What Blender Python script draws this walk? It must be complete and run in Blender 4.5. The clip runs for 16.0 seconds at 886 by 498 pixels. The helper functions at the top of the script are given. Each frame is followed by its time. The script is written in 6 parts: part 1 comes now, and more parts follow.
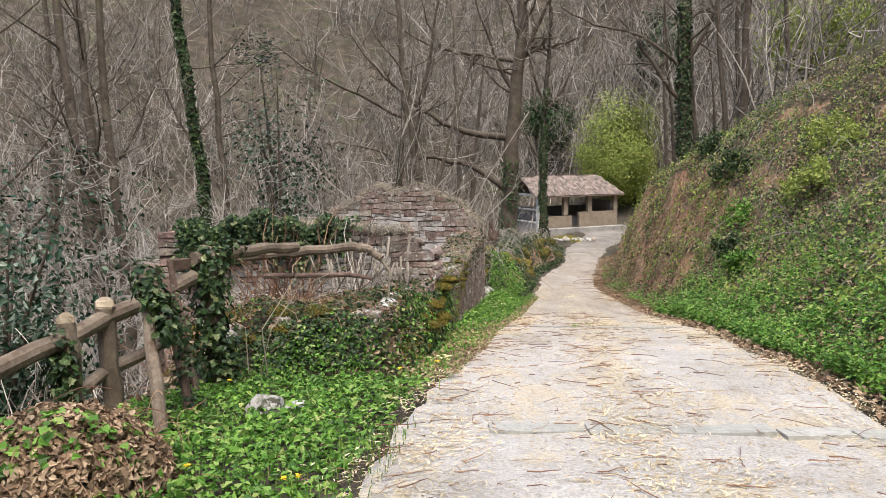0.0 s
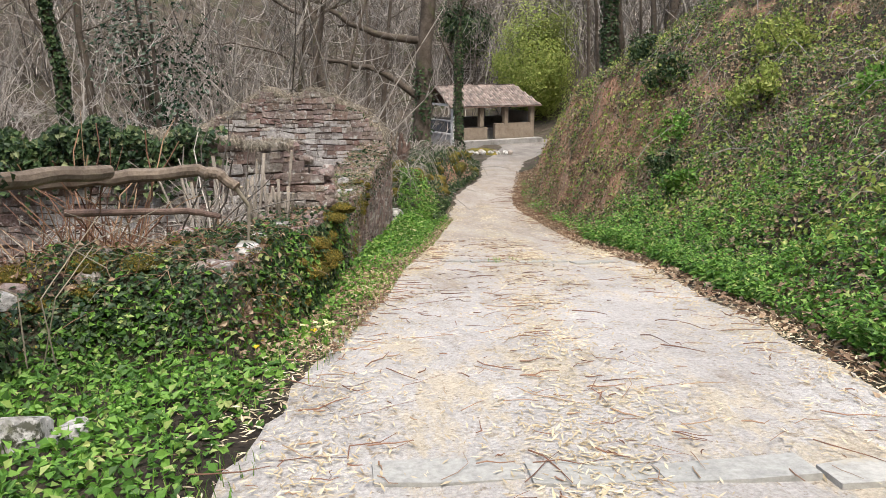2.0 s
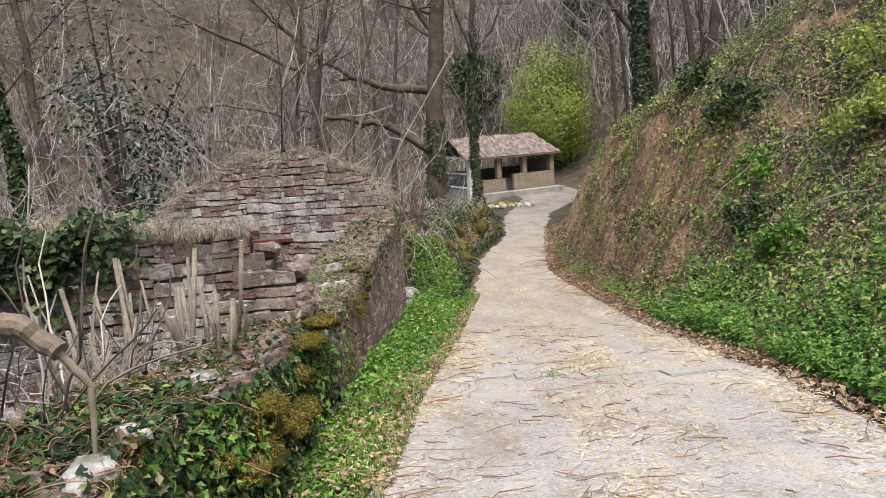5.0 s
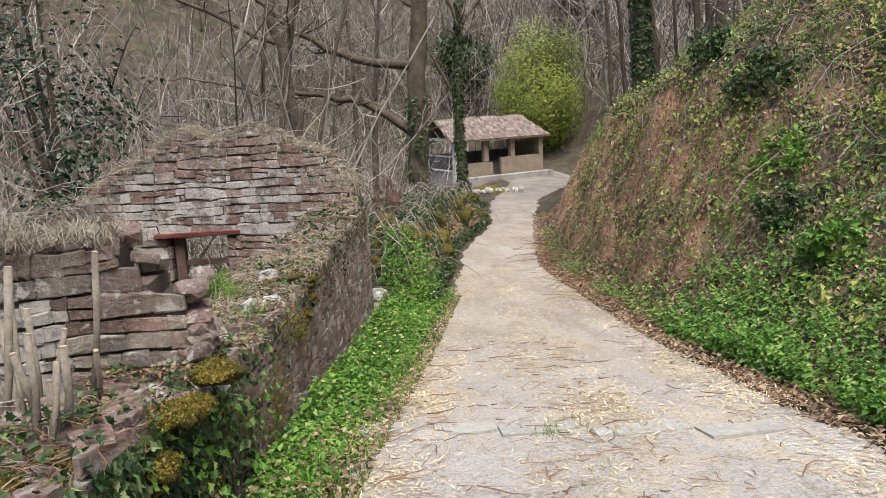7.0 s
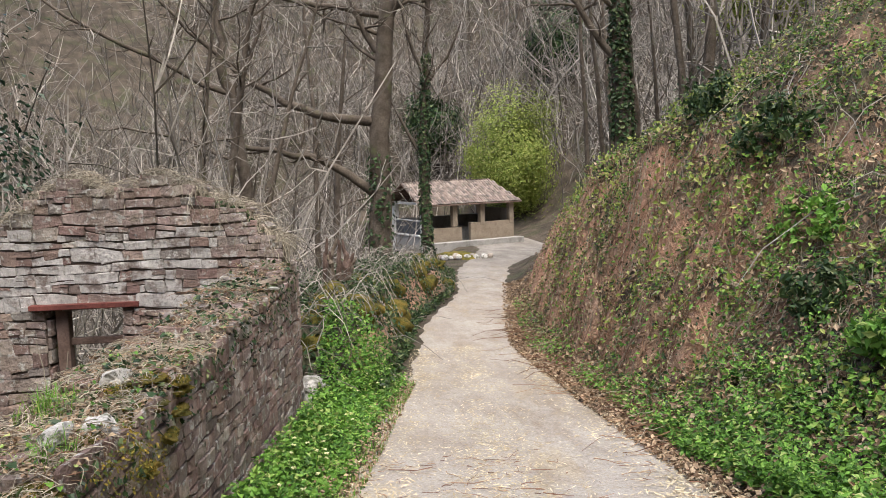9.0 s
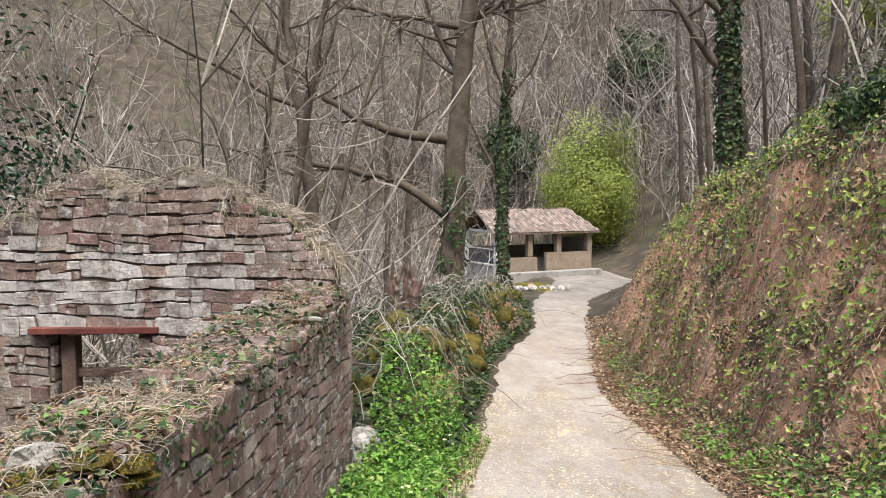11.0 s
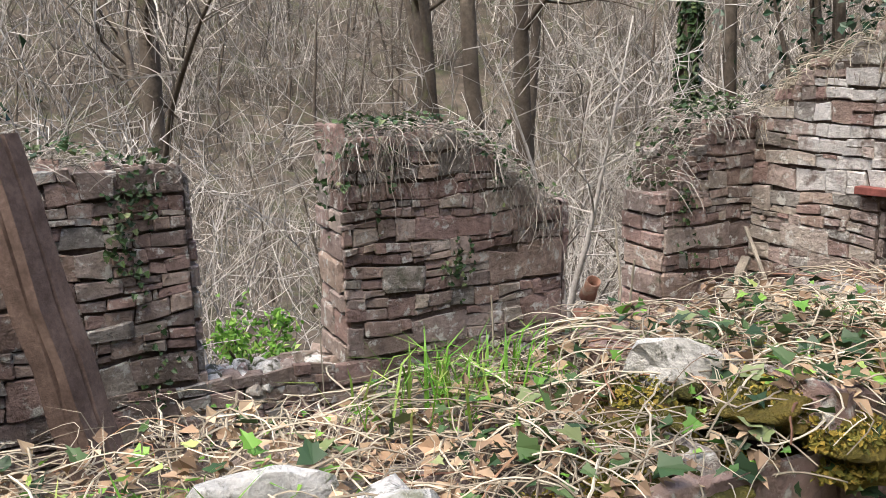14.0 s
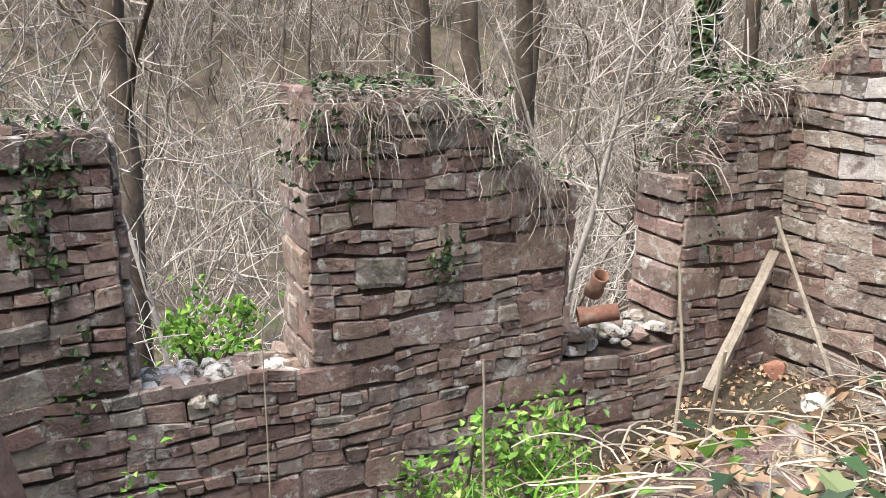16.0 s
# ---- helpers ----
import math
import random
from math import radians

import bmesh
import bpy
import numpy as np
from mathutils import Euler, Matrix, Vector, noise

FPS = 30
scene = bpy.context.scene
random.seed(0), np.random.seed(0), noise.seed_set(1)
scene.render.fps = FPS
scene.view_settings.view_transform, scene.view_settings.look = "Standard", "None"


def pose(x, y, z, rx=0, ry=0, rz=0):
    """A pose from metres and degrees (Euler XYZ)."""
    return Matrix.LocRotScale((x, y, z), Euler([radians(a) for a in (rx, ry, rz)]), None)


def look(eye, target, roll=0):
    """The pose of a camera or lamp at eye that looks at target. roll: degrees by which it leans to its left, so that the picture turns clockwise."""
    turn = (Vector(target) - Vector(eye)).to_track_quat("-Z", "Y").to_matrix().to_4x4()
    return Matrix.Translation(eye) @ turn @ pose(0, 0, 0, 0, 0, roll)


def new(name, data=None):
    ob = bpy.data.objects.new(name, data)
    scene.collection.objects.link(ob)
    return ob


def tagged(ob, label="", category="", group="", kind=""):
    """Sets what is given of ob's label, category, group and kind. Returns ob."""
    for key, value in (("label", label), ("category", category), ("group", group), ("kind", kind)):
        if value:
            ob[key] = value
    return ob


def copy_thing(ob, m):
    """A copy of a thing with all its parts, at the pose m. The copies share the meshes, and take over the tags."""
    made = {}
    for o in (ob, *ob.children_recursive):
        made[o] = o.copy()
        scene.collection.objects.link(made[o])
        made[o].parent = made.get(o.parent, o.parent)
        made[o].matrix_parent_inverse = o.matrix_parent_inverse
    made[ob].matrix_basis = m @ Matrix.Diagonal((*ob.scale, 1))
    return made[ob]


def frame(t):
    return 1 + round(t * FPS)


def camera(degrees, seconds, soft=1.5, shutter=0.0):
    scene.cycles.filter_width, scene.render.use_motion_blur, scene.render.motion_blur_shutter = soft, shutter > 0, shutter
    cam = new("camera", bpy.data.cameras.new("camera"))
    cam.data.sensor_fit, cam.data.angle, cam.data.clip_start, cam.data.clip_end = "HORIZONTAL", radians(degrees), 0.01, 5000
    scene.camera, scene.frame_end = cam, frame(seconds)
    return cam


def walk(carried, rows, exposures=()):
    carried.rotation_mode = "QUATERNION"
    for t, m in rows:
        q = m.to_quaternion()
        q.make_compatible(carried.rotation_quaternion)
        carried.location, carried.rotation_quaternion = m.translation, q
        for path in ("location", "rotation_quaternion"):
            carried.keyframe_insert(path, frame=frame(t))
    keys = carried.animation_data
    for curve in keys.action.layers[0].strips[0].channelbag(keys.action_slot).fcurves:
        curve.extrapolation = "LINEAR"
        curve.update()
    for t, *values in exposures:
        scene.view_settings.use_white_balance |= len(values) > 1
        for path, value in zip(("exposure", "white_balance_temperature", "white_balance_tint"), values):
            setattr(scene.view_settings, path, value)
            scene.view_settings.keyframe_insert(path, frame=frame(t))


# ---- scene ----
cam = camera(57.2, 16.0, soft=0.6)
METRES, EYE, TILT, LEAN, TURN = 15.0, 1.5, -6.8, 0.7, 0.0
ROWS = [
    (0.0, 0.0, 0.0, 0.0, 0.0, 0.0, -0.0),
    (0.5, 0.0014, 0.0397, 0.0023, -0.39, -0.66, 1.82),
    (1.0, 0.005, 0.0784, 0.004, -0.63, -2.02, -0.39),
    (1.5, 0.0084, 0.1128, 0.0062, -5.92, -4.08, 0.58),
    (2.0, 0.0183, 0.1544, 0.0072, -5.98, -6.22, -0.12),
    (2.5, 0.0195, 0.1923, 0.0092, -7.21, -5.89, 1.22),
    (3.0, 0.0259, 0.2321, 0.0126, -4.73, -3.03, 0.64),
    (3.5, 0.0321, 0.2702, 0.0157, -6.41, -1.04, 0.59),
    (4.0, 0.0352, 0.3054, 0.0178, -6.32, -3.07, 2.86),
    (6.5, 0.0502, 0.4791, 0.0276, -3.59, -1.37, 2.77),
    (7.0, 0.0615, 0.5128, 0.0283, -5.69, -3.75, 2.74),
    (7.5, 0.0683, 0.5475, 0.0293, -8.06, -3.85, 2.43),
    (8.0, 0.0801, 0.5846, 0.0293, -8.79, -1.96, 2.14),
    (10.5, 0.0958, 0.7589, 0.0308, -5.85, 2.16, 0.45),
    (11.0, 0.0981, 0.7878, 0.0293, -2.83, 2.91, -0.31),
    (11.5, 0.1049, 0.8068, 0.0254, 13.05, 0.08, -2.57),
    (12.0, 0.1079, 0.8254, 0.0231, 23.42, -3.35, -3.78),
    (12.5, 0.1064, 0.8453, 0.0236, 34.67, -4.15, -4.02),
    (13.0, 0.105, 0.8687, 0.0192, 46.02, -6.24, -5.13),
    (13.5, 0.09, 0.8908, 0.0175, 51.2, -7.25, -7.64),
    (14.0, 0.075, 0.9108, 0.0166, 54.9, -8.8, -5.04),
    (14.5, 0.056, 0.9301, 0.0163, 59.1, -11.06, -5.86),
    (15.0, 0.0337, 0.9403, 0.0177, 57.72, -12.74, -8.17),
    (15.5, 0.0265, 0.9461, 0.0182, 57.52, -12.48, -7.55),
    (16.0, 0.0276, 0.9474, 0.0199, 54.73, -11.67, -6.85),
]
walk(cam, [(t, pose(0, 0, EYE, TILT, LEAN, TURN) @ pose(METRES * x, METRES * y, METRES * z, 90 + pitch, roll, yaw)) for t, x, y, z, yaw, pitch, roll in ROWS],
     exposures=[(0.0, 1.2), (4.0, 1.15), (8.0, 1.15), (10.5, 1.47), (11.0, 1.5), (12.0, 1.42), (13.0, 1.62), (14.0, 1.74), (14.5, 1.78), (15.0, 1.6), (15.5, 1.95), (16.0, 2.05)])

# ---- world, sun, exposure ----
world = bpy.data.worlds.new("sky")
scene.world = world
world.use_nodes = True
wn = world.node_tree
sky = wn.nodes.new("ShaderNodeTexSky")
sky.sky_type = 'NISHITA'
sky.sun_disc = False
sky.sun_elevation, sky.sun_rotation = radians(66), radians(172)
sky.dust_density = 3.0
wn.links.new(sky.outputs[0], wn.nodes["Background"].inputs[0])
wn.nodes["Background"].inputs[1].default_value = 0.135
sun = new("sun", bpy.data.lights.new("sun", "SUN"))
sun.data.energy, sun.data.angle, sun.data.color = 1.65, radians(38), (1.0, 0.945, 0.845)
sun.matrix_world = look((20 * math.sin(radians(172)), 20 * math.cos(radians(172)), 20 * math.tan(radians(66))), (0, 0, 0))


# ---- materials ----
def nodes_of(name):
    m = bpy.data.materials.new(name)
    m.use_nodes = True
    nt = m.node_tree
    return m, nt, nt.nodes["Principled BSDF"]


def node(nt, kind, **inputs):
    n = nt.nodes.new(kind)
    for k, v in inputs.items():
        n.inputs[k].default_value = v
    return n


def ramp(nt, src, stops):
    n = nt.nodes.new("ShaderNodeValToRGB")
    el = n.color_ramp.elements
    el[0].position, el[0].color = stops[0][0], (*stops[0][1], 1)
    el[1].position, el[1].color = stops[-1][0], (*stops[-1][1], 1)
    for p, c in stops[1:-1]:
        e = el.new(p)
        e.color = (*c, 1)
    nt.links.new(src, n.inputs[0])
    return n.outputs[0]


def mix(nt, fac, a, b, mode='MIX'):
    n = nt.nodes.new("ShaderNodeMix")
    n.data_type, n.blend_type = 'RGBA', mode
    for sock, v in ((n.inputs[0], fac), (n.inputs[6], a), (n.inputs[7], b)):
        if isinstance(v, (int, float)):
            sock.default_value = v
        elif isinstance(v, tuple):
            sock.default_value = (*v, 1)
        else:
            nt.links.new(v, sock)
    return n.outputs[2]


def noise_tex(nt, coord, scale, detail=6.0, rough=0.6):
    n = node(nt, "ShaderNodeTexNoise", Scale=scale, Detail=detail, Roughness=rough)
    nt.links.new(coord, n.inputs["Vector"])
    return n.outputs["Fac"]


def bump(nt, bsdf, height, strength, dist):
    b = node(nt, "ShaderNodeBump", Strength=strength, Distance=dist)
    nt.links.new(height, b.inputs["Height"])
    nt.links.new(b.outputs[0], bsdf.inputs["Normal"])


def surface(name, stops, coarse, fine, rough=0.9, relief=0.6, depth=0.02, blotch=None, vary=None, world_space=True):
    """Two scales of noise: coarse colour patches, fine grain; blotch: (colour, scale, from, to) of stains; vary: 'object' or 'island'."""
    m, nt, bs = nodes_of(name)
    co = nt.nodes.new("ShaderNodeNewGeometry").outputs["Position"] if world_space else nt.nodes.new("ShaderNodeTexCoord").outputs["Object"]
    a = noise_tex(nt, co, coarse, 5)
    f = noise_tex(nt, co, fine, 8, 0.7)
    col = ramp(nt, a, stops)
    grain = ramp(nt, f, [(0.25, (0.55, 0.55, 0.55)), (0.75, (1.35, 1.35, 1.35))])
    col = mix(nt, 0.8, col, grain, 'MULTIPLY')
    if vary:
        src = nt.nodes.new("ShaderNodeObjectInfo").outputs["Random"] if vary[0] == 'object' else nt.nodes.new("ShaderNodeNewGeometry").outputs["Random Per Island"]
        col = mix(nt, vary[1], col, ramp(nt, src, vary[2]), 'MULTIPLY')
    if blotch:
        for colour, sc, lo, hi in blotch:
            bl = ramp(nt, noise_tex(nt, co, sc, 7, 0.65), [(lo, (0, 0, 0)), (hi, (1, 1, 1))])
            col = mix(nt, bl, col, colour)
    nt.links.new(col, bs.inputs["Base Color"])
    bs.inputs["Roughness"].default_value = rough
    bs.inputs["Specular IOR Level"].default_value = 0.25
    bump(nt, bs, f, relief, depth)
    return m


def leafy(name, stops, rough=0.5, passing=0.25):
    """Leaves and blades: colour by piece, a little light let through."""
    m, nt, bs = nodes_of(name)
    geo = nt.nodes.new("ShaderNodeNewGeometry")
    col = ramp(nt, geo.outputs["Random Per Island"], stops)
    n = noise_tex(nt, geo.outputs["Position"], 1.3, 3)
    col = mix(nt, 0.7, col, ramp(nt, n, [(0.3, (0.6, 0.62, 0.6)), (0.7, (1.3, 1.25, 1.15))]), 'MULTIPLY')
    nt.links.new(col, bs.inputs["Base Color"])
    bs.inputs["Roughness"].default_value = rough
    bs.inputs["Specular IOR Level"].default_value = 0.3
    tr = nt.nodes.new("ShaderNodeBsdfTranslucent")
    nt.links.new(col, tr.inputs[0])
    ms = nt.nodes.new("ShaderNodeMixShader")
    ms.inputs[0].default_value = passing
    nt.links.new(bs.outputs[0], ms.inputs[1])
    nt.links.new(tr.outputs[0], ms.inputs[2])
    nt.links.new(ms.outputs[0], nt.nodes["Material Output"].inputs[0])
    return m


STONE_VARY = [(0.0, (0.66, 0.56, 0.55)), (0.2, (1.15, 0.95, 0.92)), (0.4, (0.78, 0.77, 0.77)), (0.6, (1.2, 1.1, 1.0)), (0.8, (0.95, 0.75, 0.75)), (1.0, (1.4, 1.34, 1.25))]
def stone_pair(name, stops, blotch):
    """The same stone for single blocks and for the joined rest."""
    return [surface(name + tail, stops, 3.2, 21, 0.92, 1.0, 0.045, blotch, (kind_, 0.95, STONE_VARY)) for tail, kind_ in (("", 'object'), ("_rest", 'island'))]


M_STONE, M_STONE_REST = stone_pair("reddish_sandstone", [(0.3, (0.172, 0.136, 0.12)), (0.5, (0.28, 0.228, 0.203)), (0.7, (0.4, 0.34, 0.305))], [((0.46, 0.44, 0.4), 11.0, 0.56, 0.63), ((0.07, 0.075, 0.05), 3.1, 0.62, 0.75)])
M_STONE_GREY, M_STONE_GREY_REST = stone_pair("weathered_grey_stone", [(0.3, (0.2, 0.18, 0.162)), (0.5, (0.31, 0.285, 0.258)), (0.7, (0.42, 0.395, 0.36))], [((0.52, 0.5, 0.46), 10.0, 0.54, 0.62), ((0.08, 0.085, 0.05), 2.6, 0.6, 0.75)])
M_WHITE_STONE = surface("pale_limestone", [(0.35, (0.34, 0.33, 0.305)), (0.6, (0.62, 0.6, 0.57))], 9, 40, 0.88, 1.0, 0.02, [((0.09, 0.09, 0.065), 11.0, 0.53, 0.6), ((0.2, 0.2, 0.14), 5.0, 0.56, 0.66)], ('object', 0.3, [(0, (0.85, 0.85, 0.85)), (1, (1.1, 1.08, 1.02))]))
M_MORTAR = surface("earth_mortar", [(0.3, (0.09, 0.068, 0.056)), (0.7, (0.2, 0.155, 0.13))], 3, 30, 0.98, 1.0, 0.03)
M_PLASTER = surface("old_lime_plaster", [(0.3, (0.38, 0.355, 0.33)), (0.7, (0.6, 0.57, 0.54))], 3, 22, 0.95, 1.0, 0.03, [((0.2, 0.16, 0.14), 5.0, 0.5, 0.62)])


def road_material():
    """Worn concrete; tan shavings and brown earth lie in streaks along the way."""
    m, nt, bs = nodes_of("worn_concrete_track")
    co = nt.nodes.new("ShaderNodeNewGeometry").outputs["Position"]
    mp = node(nt, "ShaderNodeMapping", Scale=(1.0, 0.32, 1.0), Rotation=(0, 0, radians(-9)))
    nt.links.new(co, mp.inputs[0])
    st = mp.outputs[0]
    f = noise_tex(nt, co, 42, 9, 0.75)
    col = ramp(nt, noise_tex(nt, co, 1.3, 6), [(0.3, (0.44, 0.415, 0.385)), (0.7, (0.6, 0.58, 0.55))])
    col = mix(nt, ramp(nt, noise_tex(nt, st, 1.3, 12, 0.82), [(0.52, (0, 0, 0)), (0.58, (0.9, 0.9, 0.9))]), col, (0.58, 0.51, 0.39))
    col = mix(nt, ramp(nt, noise_tex(nt, st, 0.8, 10, 0.78), [(0.55, (0, 0, 0)), (0.66, (0.8, 0.8, 0.8))]), col, (0.31, 0.25, 0.185))
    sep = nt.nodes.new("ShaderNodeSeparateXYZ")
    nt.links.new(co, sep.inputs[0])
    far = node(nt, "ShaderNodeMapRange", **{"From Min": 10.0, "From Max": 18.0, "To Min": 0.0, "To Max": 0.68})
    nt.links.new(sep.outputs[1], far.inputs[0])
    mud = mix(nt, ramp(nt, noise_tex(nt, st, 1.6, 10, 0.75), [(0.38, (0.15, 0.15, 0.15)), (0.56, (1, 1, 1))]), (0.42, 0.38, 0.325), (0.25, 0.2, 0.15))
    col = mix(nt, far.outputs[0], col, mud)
    col = mix(nt, ramp(nt, noise_tex(nt, co, 6, 6, 0.8), [(0.56, (0, 0, 0)), (0.66, (1, 1, 1))]), col, (0.36, 0.29, 0.2))
    old = node(nt, "ShaderNodeMapRange", **{"From Min": 38.0, "From Max": 48.0, "To Min": 0.0, "To Max": 0.85})
    nt.links.new(sep.outputs[1], old.inputs[0])
    col = mix(nt, old.outputs[0], col, ramp(nt, noise_tex(nt, st, 0.9, 6), [(0.35, (0.15, 0.135, 0.115)), (0.65, (0.3, 0.275, 0.245))]))
    col = mix(nt, ramp(nt, noise_tex(nt, co, 19, 4, 0.7), [(0.6, (0, 0, 0)), (0.68, (0.8, 0.8, 0.8))]), col, (0.24, 0.19, 0.135))
    col = mix(nt, 0.9, col, ramp(nt, f, [(0.3, (0.5, 0.48, 0.46)), (0.7, (1.3, 1.3, 1.3))]), 'MULTIPLY')
    nt.links.new(col, bs.inputs["Base Color"])
    bs.inputs["Roughness"].default_value = 0.93
    bs.inputs["Specular IOR Level"].default_value = 0.25
    bump(nt, bs, f, 0.9, 0.02)
    return m


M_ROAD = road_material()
M_SLAB = surface("grey_flagstone", [(0.3, (0.3, 0.3, 0.275)), (0.7, (0.42, 0.41, 0.375))], 1.5, 22, 0.85, 0.5, 0.01, [((0.42, 0.36, 0.26), 2.2, 0.58, 0.7)], ('object', 0.4, [(0, (0.85, 0.86, 0.86)), (1, (1.1, 1.08, 1.02))]))
M_BARK = surface("grey_brown_bark", [(0.3, (0.07, 0.055, 0.042)), (0.7, (0.17, 0.14, 0.11))], 3, 18, 0.95, 1.0, 0.03, [((0.12, 0.13, 0.06), 1.6, 0.58, 0.75)])
M_TWIG = surface("pale_twig_bark", [(0.3, (0.24, 0.222, 0.2)), (0.7, (0.42, 0.395, 0.36))], 0.5, 12, 0.95, 0.4, 0.01, None, ('island', 0.95, [(0, (0.3, 0.27, 0.24)), (0.6, (0.8, 0.77, 0.74)), (1, (1.6, 1.56, 1.5))]))
M_PALETWIG = surface("bleached_bark", [(0.3, (0.3, 0.275, 0.245)), (0.7, (0.46, 0.43, 0.39))], 2, 20, 0.9, 0.5, 0.01)
M_LOG = surface("weathered_timber", [(0.3, (0.105, 0.08, 0.06)), (0.7, (0.25, 0.2, 0.152))], 5, 35, 0.85, 0.8, 0.012, [((0.1, 0.065, 0.045), 4.0, 0.56, 0.7)])
M_GREYWOOD = surface("silvered_old_wood", [(0.3, (0.17, 0.145, 0.115)), (0.7, (0.34, 0.3, 0.25))], 6, 40, 0.9, 0.9, 0.01)
M_DARKWOOD = surface("dark_reddish_timber", [(0.3, (0.085, 0.056, 0.044)), (0.7, (0.215, 0.148, 0.118))], 5, 35, 0.85, 0.9, 0.012)
M_CUT = surface("fresh_cut_wood", [(0.3, (0.32, 0.26, 0.18)), (0.7, (0.46, 0.39, 0.29))], 9, 40, 0.8, 0.4, 0.004)
M_RUST = surface("rusty_red_steel", [(0.3, (0.1, 0.032, 0.026)), (0.7, (0.19, 0.062, 0.05))], 4, 30, 0.8, 0.5, 0.006)
M_CLAY = surface("terracotta_clay", [(0.3, (0.19, 0.09, 0.062)), (0.7, (0.29, 0.16, 0.115))], 4, 26, 0.85, 0.5, 0.008, [((0.3, 0.26, 0.2), 5.0, 0.58, 0.7)], ('object', 0.4, [(0, (0.7, 0.7, 0.7)), (1, (1.2, 1.15, 1.1))]))
M_TILE = surface("weathered_roof_tile", [(0.3, (0.2, 0.165, 0.145)), (0.7, (0.34, 0.285, 0.25))], 3, 20, 0.9, 0.5, 0.01, [((0.2, 0.19, 0.15), 2.0, 0.55, 0.7)], ("island", 0.9, [(0, (0.5, 0.5, 0.5)), (0.5, (0.9, 0.82, 0.78)), (1, (1.3, 1.25, 1.2))]))
M_MOSS = surface("moss_cushion", [(0.3, (0.05, 0.055, 0.015)), (0.5, (0.13, 0.115, 0.022)), (0.7, (0.26, 0.18, 0.035))], 4, 90, 1.0, 1.0, 0.05)
M_MOSSLEAF = leafy("moss_shoots", [(0, (0.06, 0.07, 0.015)), (0.5, (0.19, 0.165, 0.03)), (1, (0.36, 0.25, 0.05))], 0.8, 0.2)
M_IVY = leafy("ivy_leaves", [(0, (0.016, 0.036, 0.015)), (0.5, (0.035, 0.072, 0.024)), (0.85, (0.07, 0.115, 0.04)), (1, (0.2, 0.23, 0.11))], 0.5, 0.12)
M_HERB = leafy("fresh_green_herbs", [(0, (0.05, 0.12, 0.025)), (0.5, (0.13, 0.29, 0.045)), (0.85, (0.23, 0.41, 0.08)), (1, (0.4, 0.45, 0.17))], 0.5, 0.3)
M_GRASS = leafy("grass_blades", [(0, (0.07, 0.19, 0.02)), (0.6, (0.16, 0.33, 0.04)), (1, (0.34, 0.38, 0.12))], 0.5, 0.3)
M_STRAW = leafy("dry_straw", [(0, (0.17, 0.142, 0.108)), (0.5, (0.31, 0.268, 0.208)), (1, (0.52, 0.47, 0.385))], 0.8, 0.1)
M_SHAVINGS = leafy("wood_shavings", [(0, (0.36, 0.29, 0.19)), (0.5, (0.56, 0.47, 0.32)), (1, (0.72, 0.64, 0.48))], 0.8, 0.1)
M_DEADLEAF = leafy("dead_leaves", [(0, (0.12, 0.08, 0.053)), (0.5, (0.28, 0.19, 0.125)), (1, (0.48, 0.37, 0.26))], 0.8, 0.1)
M_BRAMBLE = leafy("reddish_bramble_stems", [(0, (0.12, 0.06, 0.04)), (0.5, (0.24, 0.13, 0.085)), (1, (0.36, 0.25, 0.16))], 0.8, 0.0)
M_WILLOW = leafy("yellow_green_spring_leaves", [(0, (0.18, 0.25, 0.05)), (0.5, (0.31, 0.38, 0.09)), (1, (0.44, 0.47, 0.16))], 0.55, 0.35)
# holly's palest stops paint sky glints into single leaves; low roughness adds gloss
M_HOLLY = leafy("dark_glossy_leaves", [(0, (0.012, 0.035, 0.018)), (0.55, (0.035, 0.07, 0.04)), (0.8, (0.1, 0.15, 0.1)), (1, (0.24, 0.29, 0.24))], 0.25, 0.1)
M_YELLOW = leafy("yellow_petals", [(0, (0.75, 0.5, 0.02)), (1, (0.85, 0.65, 0.05))], 0.6, 0.2)
M_PETAL = leafy("pale_primrose_petals", [(0, (0.6, 0.6, 0.3)), (1, (0.8, 0.8, 0.5))], 0.6, 0.2)
M_WHITEPAINT = surface("dirty_white_paint", [(0.3, (0.55, 0.54, 0.5)), (0.7, (0.75, 0.74, 0.7))], 2, 20, 0.85, 0.3, 0.005, [((0.35, 0.32, 0.28), 3.0, 0.6, 0.75)])
M_BRICK = surface("tan_brickwork", [(0.3, (0.24, 0.19, 0.14)), (0.7, (0.36, 0.3, 0.23))], 2, 20, 0.9, 0.5, 0.01, None, ('object', 0.4, [(0, (0.75, 0.72, 0.7)), (1, (1.2, 1.15, 1.1))]))
M_DARK = surface("dark_slate_panel", [(0.3, (0.05, 0.055, 0.06)), (0.7, (0.1, 0.105, 0.11))], 2, 20, 0.8, 0.3, 0.005)
M_CONCRETE = surface("stained_concrete", [(0.3, (0.25, 0.24, 0.22)), (0.7, (0.38, 0.365, 0.34))], 1.5, 20, 0.9, 0.5, 0.01, [((0.14, 0.13, 0.11), 1.4, 0.55, 0.7)])


